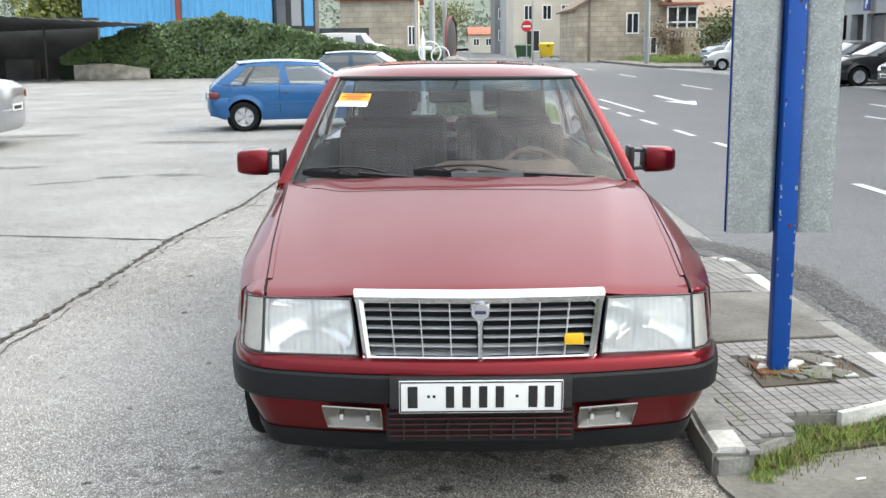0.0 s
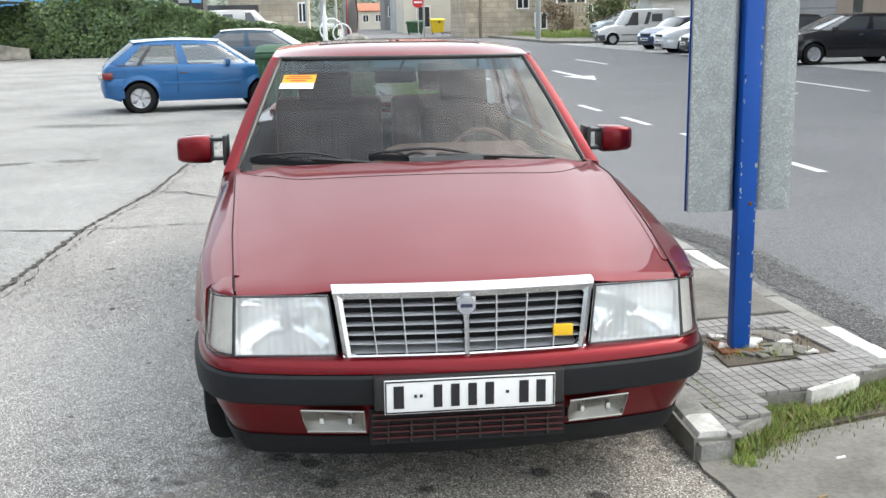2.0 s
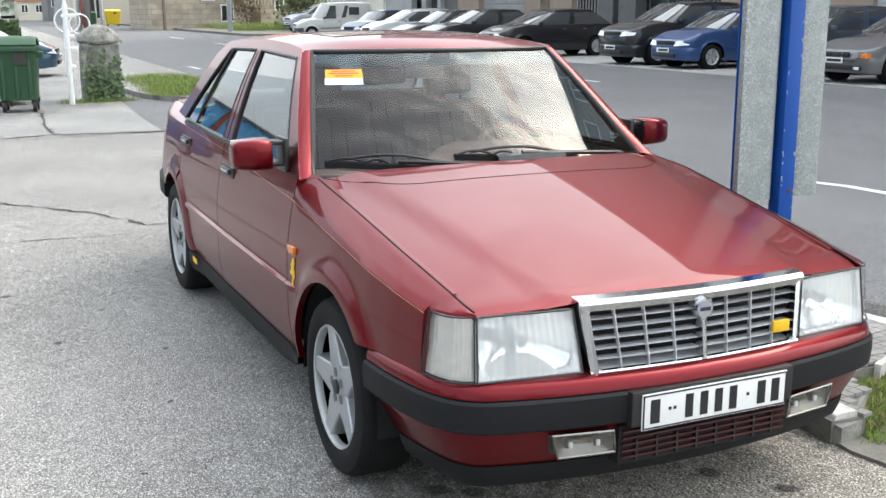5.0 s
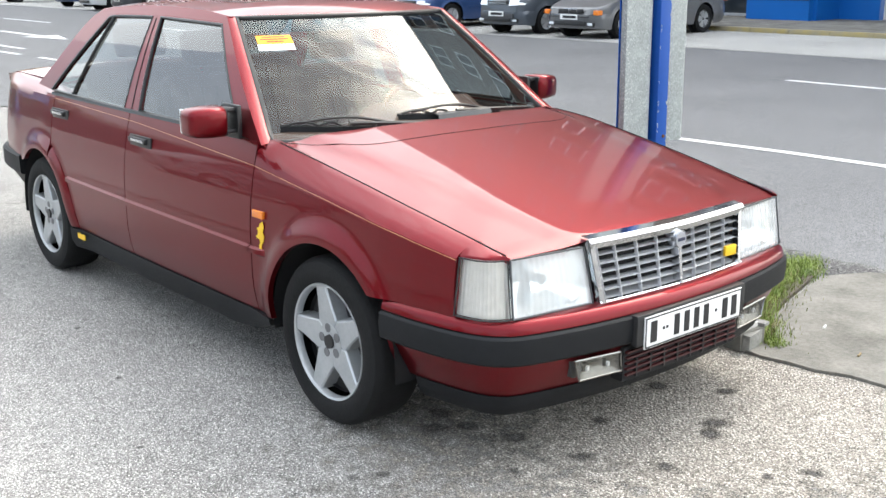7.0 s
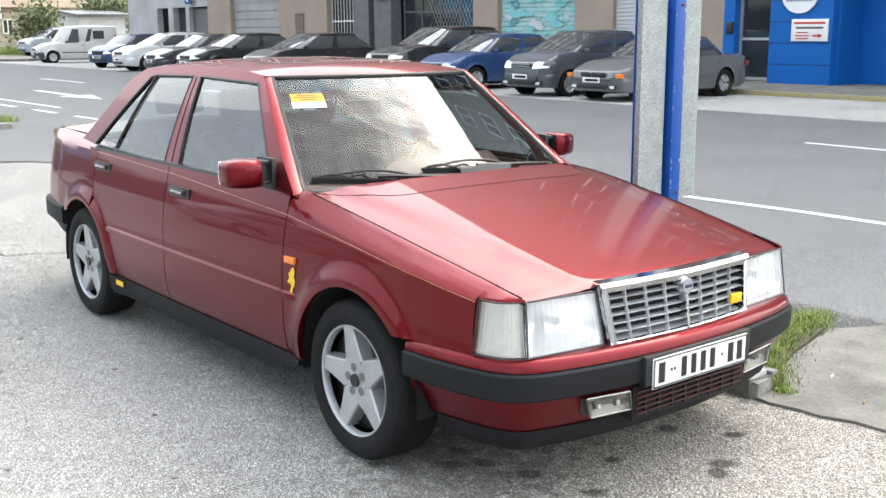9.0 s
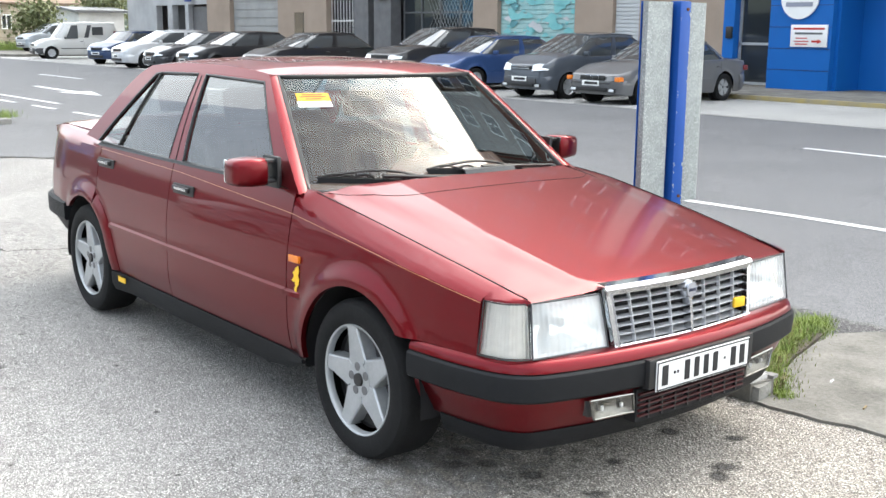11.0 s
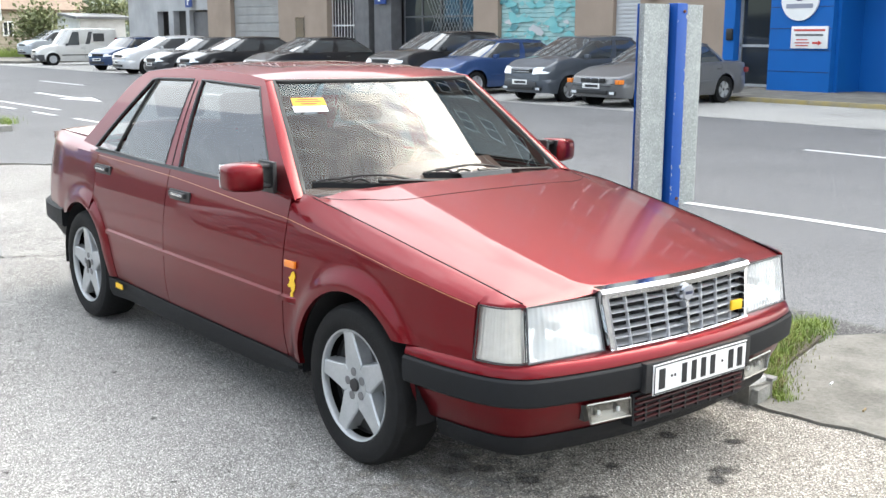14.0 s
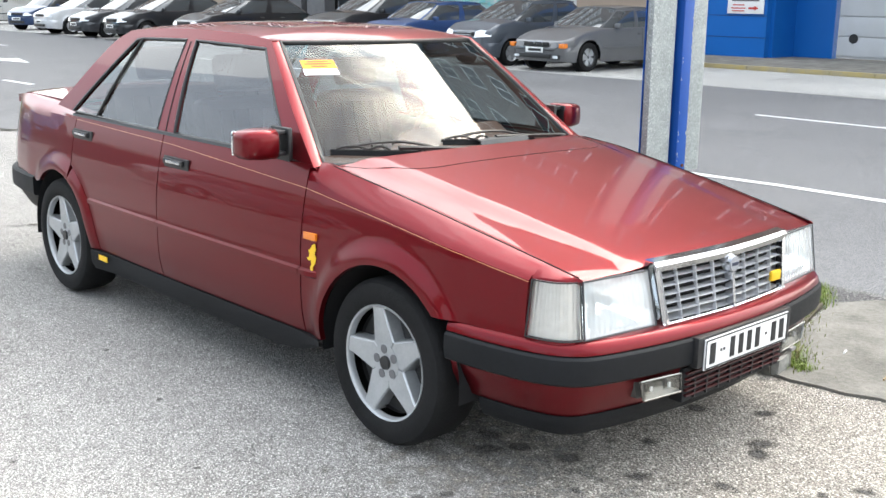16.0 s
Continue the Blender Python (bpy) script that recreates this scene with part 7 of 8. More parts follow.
# upper storeys
FLOOR_H, STOREYS = 2.95, 5
ROOFZ = 4.4 + FLOOR_H * STOREYS
part("upper_wall", bx((FX + 4.0, 26.4, (4.4 + ROOFZ) / 2), (8.2, 62.8, ROOFZ - 4.4)), UPPER, BLOCK, "reddish-brown rendered upper storeys")
part("cornice", bx((FX + 3.9, 26.4, ROOFZ + 0.15), (8.7, 63.2, 0.3), 0.03), PALE, BLOCK)
for st_ in range(STOREYS):
    for k in range(17):
        y = -2.0 + k * 3.6
        z = 4.4 + FLOOR_H * st_ + 1.55
        w = part("window", bx((FX - 0.115, y, z), (0.03, 2.3 if k % 3 else 1.5, 1.5)), PANE, BLOCK, "upper window with white frame")
        ww = 2.3 if k % 3 else 1.5
        for dy in (-ww / 2, -ww / 6, ww / 6, ww / 2) if ww > 2 else (-ww / 2, 0, ww / 2):
            part("frame_bar", bx((FX - 0.14, y + dy, z), (0.06, 0.09, 1.56)), UPVC, w)
        for dz in (-0.75, 0.75):
            part("frame_bar", bx((FX - 0.143, y, z + dz), (0.06, ww + 0.1, 0.09)), UPVC, w)

# blue clad office at the corner of the block
OFFICE = thing("blue_office", "bright blue clad office front with glass door and garage", "building")


def opart(nm, c, s, mat, bevel=0.0, label=""):
    return part(nm, bx(c, s, bevel), mat, OFFICE, label)


opart("wall", (FX + 0.2, 13.02, 2.2), (0.4, 1.84, 4.4), BLUEWALL)
opart("wall", (FX + 0.2, 15.25, 2.2), (0.4, 0.36, 4.4), BLUEWALL)
opart("wall", (FX + 0.2, 14.5, 3.5), (0.4, 1.13, 1.8), BLUEWALL)
opart("return_wall", (FX + 0.9, 12.05, 2.2), (1.4, 0.1, 4.4), BLUEWALL)
opart("wall", (FX + 1.4, 11.5, 2.2), (0.3, 1.2, 4.4), BLUEWALL)
opart("wall", (FX + 1.4, 7.9, 3.75), (0.3, 6.0, 1.3), BLUEWALL)
opart("wall", (FX + 1.4, 2.0, 2.2), (0.3, 5.8, 4.4), BLUEWALL)
opart("fascia", (FX - 0.05, 9.0, 4.0), (0.3, 13.0, 0.8), BLUEWALL)
for k in range(8):
    opart("panel_joint", (FX - 0.004, 13.02, 0.6 + k * 0.55), (0.006, 1.84, 0.012), BLACK)
door = opart("door", (FX + 0.3, 14.5, 1.35), (0.05, 1.1, 2.4), PANE, 0, "glass door in an aluminium frame")
for y in (13.98, 15.02):
    part("door_frame", bx((FX + 0.26, y, 1.4), (0.08, 0.07, 2.5)), ALLOY, door)
for z in (0.19, 1.25, 2.6):
    part("door_frame", bx((FX + 0.26, 14.5, z), (0.08, 1.1, 0.07)), ALLOY, door)
part("intercom", bx((FX - 0.02, 15.2, 1.55), (0.1, 0.2, 0.32), 0.03), BLACK, OFFICE)
bm = bmesh.new()
rod(bm, (FX - 0.01, 13.05, 2.45), (FX - 0.06, 13.05, 2.45), 0.55, 0.55, 40)
disc = part("round_sign", bm, WHITE, OFFICE, "round white sign with a grey emblem and a bar of lettering")
bm = bmesh.new()
arc = [(0.21 * math.cos(a), 0.21 * math.sin(a)) for a in [radians(q) for q in range(40, 321, 20)]]
grid(bm, [[(FX - 0.066, 13.05 - u * k_, 2.60 + v * k_) for k_ in (0.62, 1.0)] for u, v in arc])
part("emblem", bm, plain("emblem_slate", (0.06, 0.07, 0.13), 0.5), disc)
part("lettering_bar", bx((FX - 0.066, 13.05, 2.27), (0.008, 0.78, 0.11)), plain("lettering_grey", (0.25, 0.26, 0.32), 0.5), disc)
board = opart("notice_board", (FX - 0.03, 12.72, 1.48), (0.04, 1.06, 0.56), WHITE, 0.005, "white notice board with red print and arrow")
for z, w_, m in ((1.66, 0.9, REDINK), (1.54, 0.8, GRANITE), (1.42, 0.34, REDINK), (1.34, 0.42, REDINK), (1.27, 0.36, REDINK)):
    dy = 0.0 if w_ > 0.6 else 0.2
    part("print_bar", bx((FX - 0.054, 12.72 + dy, z), (0.006, w_, 0.05 if w_ > 0.6 else 0.028)), m, board)
bm = bmesh.new()
prism(bm, [(0.0, -0.025), (0.17, -0.025), (0.17, -0.06), (0.29, 0.0), (0.17, 0.06), (0.17, 0.025), (0.0, 0.025)], lambda u, v, w: (FX - 0.054 - w, 12.62 - u, 1.34 + v), 0.004)
part("print_arrow", bm, REDINK, board)
gd = opart("garage_door", (FX + 1.3, 7.9, 1.6), (0.06, 5.8, 2.95), PALESHUT, 0, "pale grey sectional garage door")
for k in range(6):
    part("door_panel", bx((FX + 1.25, 7.9, 0.42 + k * 0.5), (0.05, 5.75, 0.475), 0.012), PALESHUT, gd)
bm = bmesh.new()
rod(bm, (FX + 1.225, 10.35, 0.62), (FX + 1.21, 10.35, 0.62), 0.12, 0.12, 20)
part("vent", bm, BLACK, gd)

# ---------------------------------------------------------------- the yard's far side
BLUESHED = surf("blue_corrugated_sheet", (0.13, 0.45, 0.78), (0.11, 0.39, 0.7), 0.45, coarse=0.4)
STONE = surf("granite_rubble_wall", (0.56, 0.49, 0.38), (0.36, 0.32, 0.26), 0.9, coarse=1.2, fine=9, bump=0.6, bump_scale=6)
sn, sl = STONE.node_tree.nodes, STONE.node_tree.links
course, s_xyz, s_uv, s_co, s_mul = sn.new("ShaderNodeTexBrick"), sn.new("ShaderNodeSeparateXYZ"), sn.new("ShaderNodeCombineXYZ"), sn.new("ShaderNodeTexCoord"), sn.new("ShaderNodeMixRGB")
sl.new(s_co.outputs["Object"], s_xyz.inputs[0])
sl.new(s_xyz.outputs["X"], s_uv.inputs["X"])
sl.new(s_xyz.outputs["Z"], s_uv.inputs["Y"])
sl.new(s_uv.outputs[0], course.inputs["Vector"])
for nm, val in (("Scale", 1.0), ("Mortar Size", 0.022), ("Brick Width", 0.9), ("Row Height", 0.38)):
    course.inputs[nm].default_value = val
course.inputs["Color1"].default_value, course.inputs["Color2"].default_value, course.inputs["Mortar"].default_value = (1, 1, 1, 1), (0.8, 0.78, 0.76, 1), (0.66, 0.64, 0.6, 1)
s_mul.blend_type = "MULTIPLY"
s_mul.inputs["Fac"].default_value = 1.0
sl.new(sn["Principled BSDF"].inputs["Base Color"].links[0].from_socket, s_mul.inputs["Color1"])
sl.new(course.outputs["Color"], s_mul.inputs["Color2"])
sl.new(s_mul.outputs["Color"], sn["Principled BSDF"].inputs["Base Color"])
TILE = surf("clay_roof_tile", (0.36, 0.13, 0.07), (0.24, 0.09, 0.05), 0.85, coarse=1.5, fine=12, bump=0.4, bump_scale=8)
OLDTILE = surf("weathered_brown_tile", (0.27, 0.2, 0.15), (0.17, 0.125, 0.095), 0.9, coarse=1.5, fine=12, bump=0.4, bump_scale=8)
ZINC = surf("weathered_zinc_sheet", (0.2, 0.21, 0.22), (0.12, 0.125, 0.13), 0.55, 0.2, coarse=0.6)
CREAM = surf("cream_render", (0.6, 0.56, 0.47), (0.48, 0.45, 0.38), 0.85, coarse=0.4, fine=8)
WOOD = surf("weathered_pole", (0.24, 0.2, 0.16), (0.16, 0.135, 0.11), 0.85)
POLEGREY = surf("grey_concrete_pole", (0.42, 0.42, 0.41), (0.33, 0.33, 0.32), 0.8)
# dark masonry; in the carport this colour also paints the shade inside
DARKWALL = surf("dark_wall_and_shade", (0.075, 0.073, 0.07), (0.035, 0.034, 0.033), 0.9, coarse=0.8)
BINGREEN = surf("green_bin_plastic", (0.045, 0.1, 0.055), (0.032, 0.078, 0.042), 0.55, coarse=2, spec=0.25)
YELLOWBIN = surf("yellow_bin_plastic", (0.7, 0.5, 0.02), (0.6, 0.42, 0.02), 0.5)


def foliage(name, n, size, place, mat, label, seed, category="ivy"):
    """Many small leaves, each a folded pair of triangles, at places that place(rnd) gives with an outward direction."""
    rnd = random.Random(seed)
    vs, fs = [], []
    for k in range(n):
        p, out = place(rnd)
        p, out = Vector(p), Vector(out).normalized()
        nrm = (out + Vector((rnd.gauss(0, 0.55), rnd.gauss(0, 0.55), rnd.gauss(0.25, 0.5)))).normalized()
        u = nrm.orthogonal().normalized()
        u = Matrix.Rotation(rnd.uniform(0, 6.28), 3, nrm) @ u
        v = nrm.cross(u)
        s = size * rnd.uniform(0.55, 1.35)
        b = len(vs)
        vs += [tuple(p - v * s * 0.5), tuple(p + u * s * 0.42 + nrm * s * 0.1), tuple(p + v * s * 0.62), tuple(p - u * s * 0.42 + nrm * s * 0.1)]
        fs += [(b, b + 1, b + 2), (b, b + 2, b + 3)]
    me = bpy.data.meshes.new(name)
    me.from_pydata(vs, [], fs)
    me.materials.append(mat)
    return tagged(new(name, me), label, category, "", "stuff")


def hedge_top(x):
    return ip(x, [(-18.5, 1.0), (-17, 1.6), (-15, 2.35), (-14.3, 2.55), (-12, 2.8), (-10.2, 3.05), (-8.5, 2.7), (-7, 2.35), (-5.5, 1.95), (-4, 1.55), (-2, 1.3), (0.3, 1.05)])


# backing sheet whose dark colour paints the shade inside the hedge
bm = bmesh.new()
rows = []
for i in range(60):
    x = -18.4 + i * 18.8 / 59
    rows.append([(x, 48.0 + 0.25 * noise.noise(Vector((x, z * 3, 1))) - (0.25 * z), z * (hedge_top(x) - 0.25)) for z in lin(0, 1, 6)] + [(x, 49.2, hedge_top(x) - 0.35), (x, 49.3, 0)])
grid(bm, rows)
lone("ivy_bank", bm, IVYBACK, "dark sheet behind the ivy leaves, coloured as the shade between them", "ivy", "", "stuff")


def on_hedge(rnd):
    x = rnd.uniform(-18.2, 0.3)
    h = hedge_top(x) + 0.18 * noise.noise(Vector((x * 1.7, 0, 3)))
    t = rnd.random() ** 0.8
    if x < -15.2 and t * h < 0.75 and noise.noise(Vector((x * 0.8, 0, 9))) > -0.15:
        t = 0.8 + 0.2 * rnd.random()
    bulge = 0.35 * noise.noise(Vector((x * 0.9, t * h * 0.9, 0)))
    return (x, 47.85 - 0.3 * t - bulge + rnd.uniform(-0.1, 0.1), t * h), (0, -1, 0.35)


foliage("ivy", 15000, 0.17, on_hedge, IVY, "dense green ivy covering the yard wall", 11)
IVYLIGHT = surf("young_ivy_leaves", (0.2, 0.29, 0.09), (0.11, 0.17, 0.055), 0.45, coarse=0.9, fine=6)
foliage("ivy", 4500, 0.16, on_hedge, IVYLIGHT, "lighter young ivy leaves on the yard wall", 12)
bm = bmesh.new()
box(bm, (-15.7, 47.45, 0.38), (3.6, 0.3, 0.76), 0.05)
bmesh.ops.subdivide_edges(bm, edges=bm.edges[:], cuts=3)
for v in bm.verts:
    v.co.z += (0.3 * noise.noise(v.co * 1.1) - 0.14 * max(0.0, v.co.x + 15.7)) * (v.co.z > 0.5)
lone("wall_1", bm, surf("stained_white_wall", (0.56, 0.52, 0.45), (0.13, 0.125, 0.1), 0.9, coarse=1.9), "stained low white wall below the ivy", "wall", "", "structure")

# open shed with a zinc roof
SHED = thing("carport", "dark open carport under a weathered zinc roof", "carport")
bm = bmesh.new()
rows = []
for i in range(120):
    x = -34 + i * 20.3 / 119
    rows.append([(x, y, (2.59 + 0.06 * (-13.5 - x) if y < 45 else 2.62 - 0.03 * (-13.5 - x)) + 0.025 * math.sin(i * 1.9)) for y in (43.5, 49.5)])
grid(bm, rows)
solid(bm, 0.02)
part("roof", bm, ZINC, SHED, "wavy zinc roof sheet")
# back wall, posts and pallets carry the carport's inner shade in their colour
part("back_wall", bx((-26, 50, 1.5), (18, 0.3, 3.0)), DARKWALL, SHED, "back wall, coloured dark as the carport's shaded inside")
for x in (-18.3, -22, -26, -30):
    bm = bmesh.new()
    rod(bm, (x, 46, 0), (x, 46, 2.7), 0.06, n=8)
    part("post", bm, DARKWALL, SHED)
for k, x in enumerate((-20.4, -22.6, -25.5)):
    part("stacked_pallet", bx((x, 48.6, 0.5 + 0.1 * (k % 2)), (1.4, 0.9, 1.0 + 0.2 * (k % 2)), 0.03), DARKWALL, SHED)

# blue corrugated works building behind the hedge
WORKS = thing("works_building", "bright blue corrugated steel works building", "building")
bm = bmesh.new()
rows = []
for i in range(221):
    x = -19.7 + i * 10.5 / 220
    d = 0.05 if (i // 4) % 2 else 0.0
    rows.append([(x, 56 - d, z) for z in (0, 6.4)])
grid(bm, rows)
part("cladding", bm, BLUESHED, WORKS, "blue ribbed sheet cladding", sharp=20)
part("end_wall", bx((-9.4, 62.1, 3.2), (0.3, 12, 6.4)), BLUESHED, WORKS)
part("downpipe", bx((-14.36, 55.85, 3.2), (0.28, 0.16, 6.4)), surf("rusty_red_pipe", (0.35, 0.08, 0.05)), WORKS, "rust-red vertical channel")
part("roof", bx((-14.5, 62, 6.5), (11.2, 13, 0.2)), ZINC, WORKS)
part("grey_annex", bx((-8.0, 57.6, 2.3), (2.3, 2.0, 4.6)), DARKWALL, WORKS, "dark weathered annex with openings")
for x, w_, mt in ((-8.75, 0.5, ZINC), (-7.9, 0.55, PALE), (-7.2, 0.5, BLUESHED)):
    part("annex_window", bx((x, 56.57, 3.6), (w_, 0.06, 2.0)), mt, WORKS)


def house(label, x0, x1, y, depth, h, wallmat, roofmat, pitch, windows, gable=False):
    """A house whose front faces -y: walls, roof, and windows given as (x, z, w, h)."""
    H_ = thing("house", label, "house")
    part("wall", bx(((x0 + x1) / 2, y + depth / 2, h / 2), (x1 - x0, depth, h)), wallmat, H_)
    bm = bmesh.new()
    o = 0.35
    if gable:
        a, b, c = (x0 - o, h - 0.1), ((x0 + x1) / 2, h + pitch), (x1 + o, h - 0.1)
        grid(bm, [[(a[0], yy, a[1]), (b[0], yy, b[1]), (c[0], yy, c[1])] for yy in (y - o, y + depth + o)])
        solid(bm, 0.16)
        part("roof", bm, roofmat, H_, "clay tile roof")
        bm = bmesh.new()
        prism(bm, [(x0, h - 0.02), (x1, h - 0.02), ((x0 + x1) / 2, h + pitch - 0.18)], lambda u, v, w: (u, y + 0.01 + w, v), 0.25)
        part("gable", bm, wallmat, H_)
    else:
        grid(bm, [[(xx, y - o, h - 0.08), (xx, y + depth / 2, h + pitch), (xx, y + depth + o, h - 0.08)] for xx in lin(x0 - o, x1 + o, 8)])
        solid(bm, 0.16)
        part("roof", bm, roofmat, H_, "clay tile roof")
    for x, z, w, hh in windows:
        wn_ = part("window", bx((x, y + 0.02, z), (w, 0.12, hh)), PANE, H_)
        for dx in (-w / 2, 0, w / 2):
            part("window_frame", bx((x + dx, y - 0.05, z), (0.08, 0.08, hh + 0.1)), UPVC, wn_)
        for dz in (-hh / 2, hh / 2):
            part("window_frame", bx((x, y - 0.053, z + dz), (w + 0.1, 0.08, 0.09)), UPVC, wn_)
    return H_


house("yellowish rubble stone house with tile roof", -6.8, -1.3, 72, 9, 4.75, STONE, TILE, 2.2, [(-1.75, 2.1, 0.5, 1.3)])
bm = bmesh.new()
box(bm, (-7.9, 66, 1.3), (7, 0.5, 2.6), 0.05)
lone("wall_2", bm, DARKWALL, "dark old stone boundary wall", "wall", "", "structure")
motorcar("white van seen above the hedge", (0.75, 0.75, 0.74), facing(-2.6, 58.0, 90, 0.45), 4.2, 1.7, 1.75, 2.6, 0.8, 0.9, 1.1, 1.05, 1.5, (1.0, 1.6), (4.0, 4.15), 0.3, key="white_van_far", van=True)

# street running away, right-hand side
house("granite house with brown tile roof and white window", 10.6, 17.8, 78, 10, 4.1, STONE, OLDTILE, 2.2, [(15.0, 2.9, 0.9, 1.5), (16.4, 1.2, 0.9, 1.2)], True)
BAY = thing("glazed_balcony", "white glazed balcony on a stone house", "balcony", pose(18.4, 76.6, 0))
part("floor_slab", bx((0, 0.8, 2.35), (2.6, 2.4, 0.2)), STONE, BAY)
for x in (-1.1, -0.35, 0.35, 1.1):
    part("frame_post", bx((x, -0.3, 3.25), (0.12, 0.12, 1.7)), UPVC, BAY)
for z in (2.9, 4.05):
    part("frame_rail", bx((0, -0.3, z), (2.3, 0.12, 0.12)), UPVC, BAY)
part("glazing", bx((0, -0.25, 3.3), (2.2, 0.05, 1.5)), PANE, BAY)
for k in range(9):
    part("baluster", bx((-1.0 + k * 0.25, -0.32, 2.05), (0.09, 0.1, 0.5), 0.02), CREAM, BAY)
part("canopy", bx((0, 0.4, 4.25), (3.0, 2.4, 0.16)), TILE, BAY)
house("low rubble stone house with tile roof", 19.5, 27, 80, 9, 3.4, STONE, OLDTILE, 1.8, [(21, 1.9, 0.7, 1.0)])
house("orange brick building with upper windows", 20, 30, 100, 12, 6.4, surf("orange_brick", (0.5, 0.2, 0.1), (0.4, 0.16, 0.08), 0.85), TILE, 2.0, [(22, 4.9, 1.1, 1.3), (25, 4.9, 1.1, 1.3), (28, 4.9, 1.1, 1.3)])
house("cream rendered house by the street", 8.4, 16.0, 112, 12, 7.2, CREAM, TILE, 2.0, [(10, 4.7, 0.9, 1.5), (12, 4.7, 0.9, 1.5), (14, 4.7, 0.9, 1.5), (10.5, 1.7, 1.4, 2.2)])
house("tall weathered town house down the street", 9.1, 11.4, 135, 12, 8.8, PALE, TILE, 1.6, [(10.2, 6.2, 0.9, 1.5), (10.2, 3.2, 0.9, 1.5)])
house("grey slate town house down the street", 8.5, 10.6, 150, 12, 8.2, ZINC, TILE, 1.5, [(9.5, 5.6, 0.9, 1.4), (9.5, 2.6, 0.9, 1.4)])
house("small white house at the bend", 5.6, 9.6, 170, 10, 3.0, CREAM, TILE, 1.2, [(6.6, 1.7, 0.9, 1.1), (8.6, 1.7, 0.9, 1.1)])
house("white house on the hillside", -14, -8, 190, 10, 10.5, CREAM, TILE, 1.8, [(-12, 8.4, 1.0, 1.3), (-10, 8.4, 1.0, 1.3)])

# right-hand verge with pavement and grass
bm = bmesh.new()
prism(bm, [(12.55, 56.5), (14.2, 54.5), (26, 58), (26, 110), (12.3, 130), (12.15, 90)], lambda u, v, w: (u, v, w), 0.14)
lone("pavement_4", bm, SLAB, "pale pavement on the street's far side", "pavement", "", "structure")
blades("grass", [(14.3 + 6 * random.Random(k).random(), 63 + 14 * random.Random(k + 999).random()) for k in range(260)], 9000, 0.5, GRASS, "long grass before the stone house", 31, 0.14, 0.35)


def street_pole(x, y, h, r, mat, label, lamp=False):
    P_ = thing("street_pole", label, "pole", pose(x, y, 0))
    bm = bmesh.new()
    rod(bm, (0, 0, 0), (0, 0, h), r, r * 0.65, 10)
    part("shaft", bm, mat, P_)
    if lamp:
        bm = bmesh.new()
        tube(bm, [(0, 0, h), (0.3, 0, h + 0.35), (1.2, 0, h + 0.5)], 0.04, 6)
        part("arm", bm, mat, P_)
        part("lamp_head", bx((1.4, 0, h + 0.48), (0.6, 0.22, 0.12), 0.04), POLEGREY, P_)
    return P_


street_pole(13.4, 64, 8, 0.14, POLEGREY, "tall grey concrete street pole", True)
street_pole(13.05, 62.5, 7, 0.16, GALV, "galvanised lamp post by the verge")
street_pole(11.7, 78, 8, 0.12, WOOD, "brown wooden telegraph pole")
street_pole(-1.3, 62, 8, 0.10, POLEGREY, "grey street pole beside the hedge", True)
street_pole(-0.3, 66, 9, 0.22, POLEGREY, "stout grey concrete pole")
street_pole(0.9, 95, 9, 0.13, POLEGREY, "grey lamp post down the street", True)
street_pole(7.9, 84, 8, 0.10, POLEGREY, "slim lamp post down the street", True)
# no-entry sign
NS = thing("road_sign", "round red no-entry road sign on a post", "road sign", pose(6.9, 78, 0))
bm = bmesh.new()
rod(bm, (0, 0, 0), (0, 0, 3.0), 0.04, n=8)
part("post", bm, POLEGREY, NS)
bm = bmesh.new()
rod(bm, (0, -0.05, 2.75), (0, -0.08, 2.75), 0.42, 0.42, 28)
part("disc", bm, plain("sign_red", (0.5, 0.02, 0.02), 0.4), NS, "red disc")
part("bar", bx((0, -0.09, 2.75), (0.6, 0.02, 0.13)), WHITE, NS, "white bar")


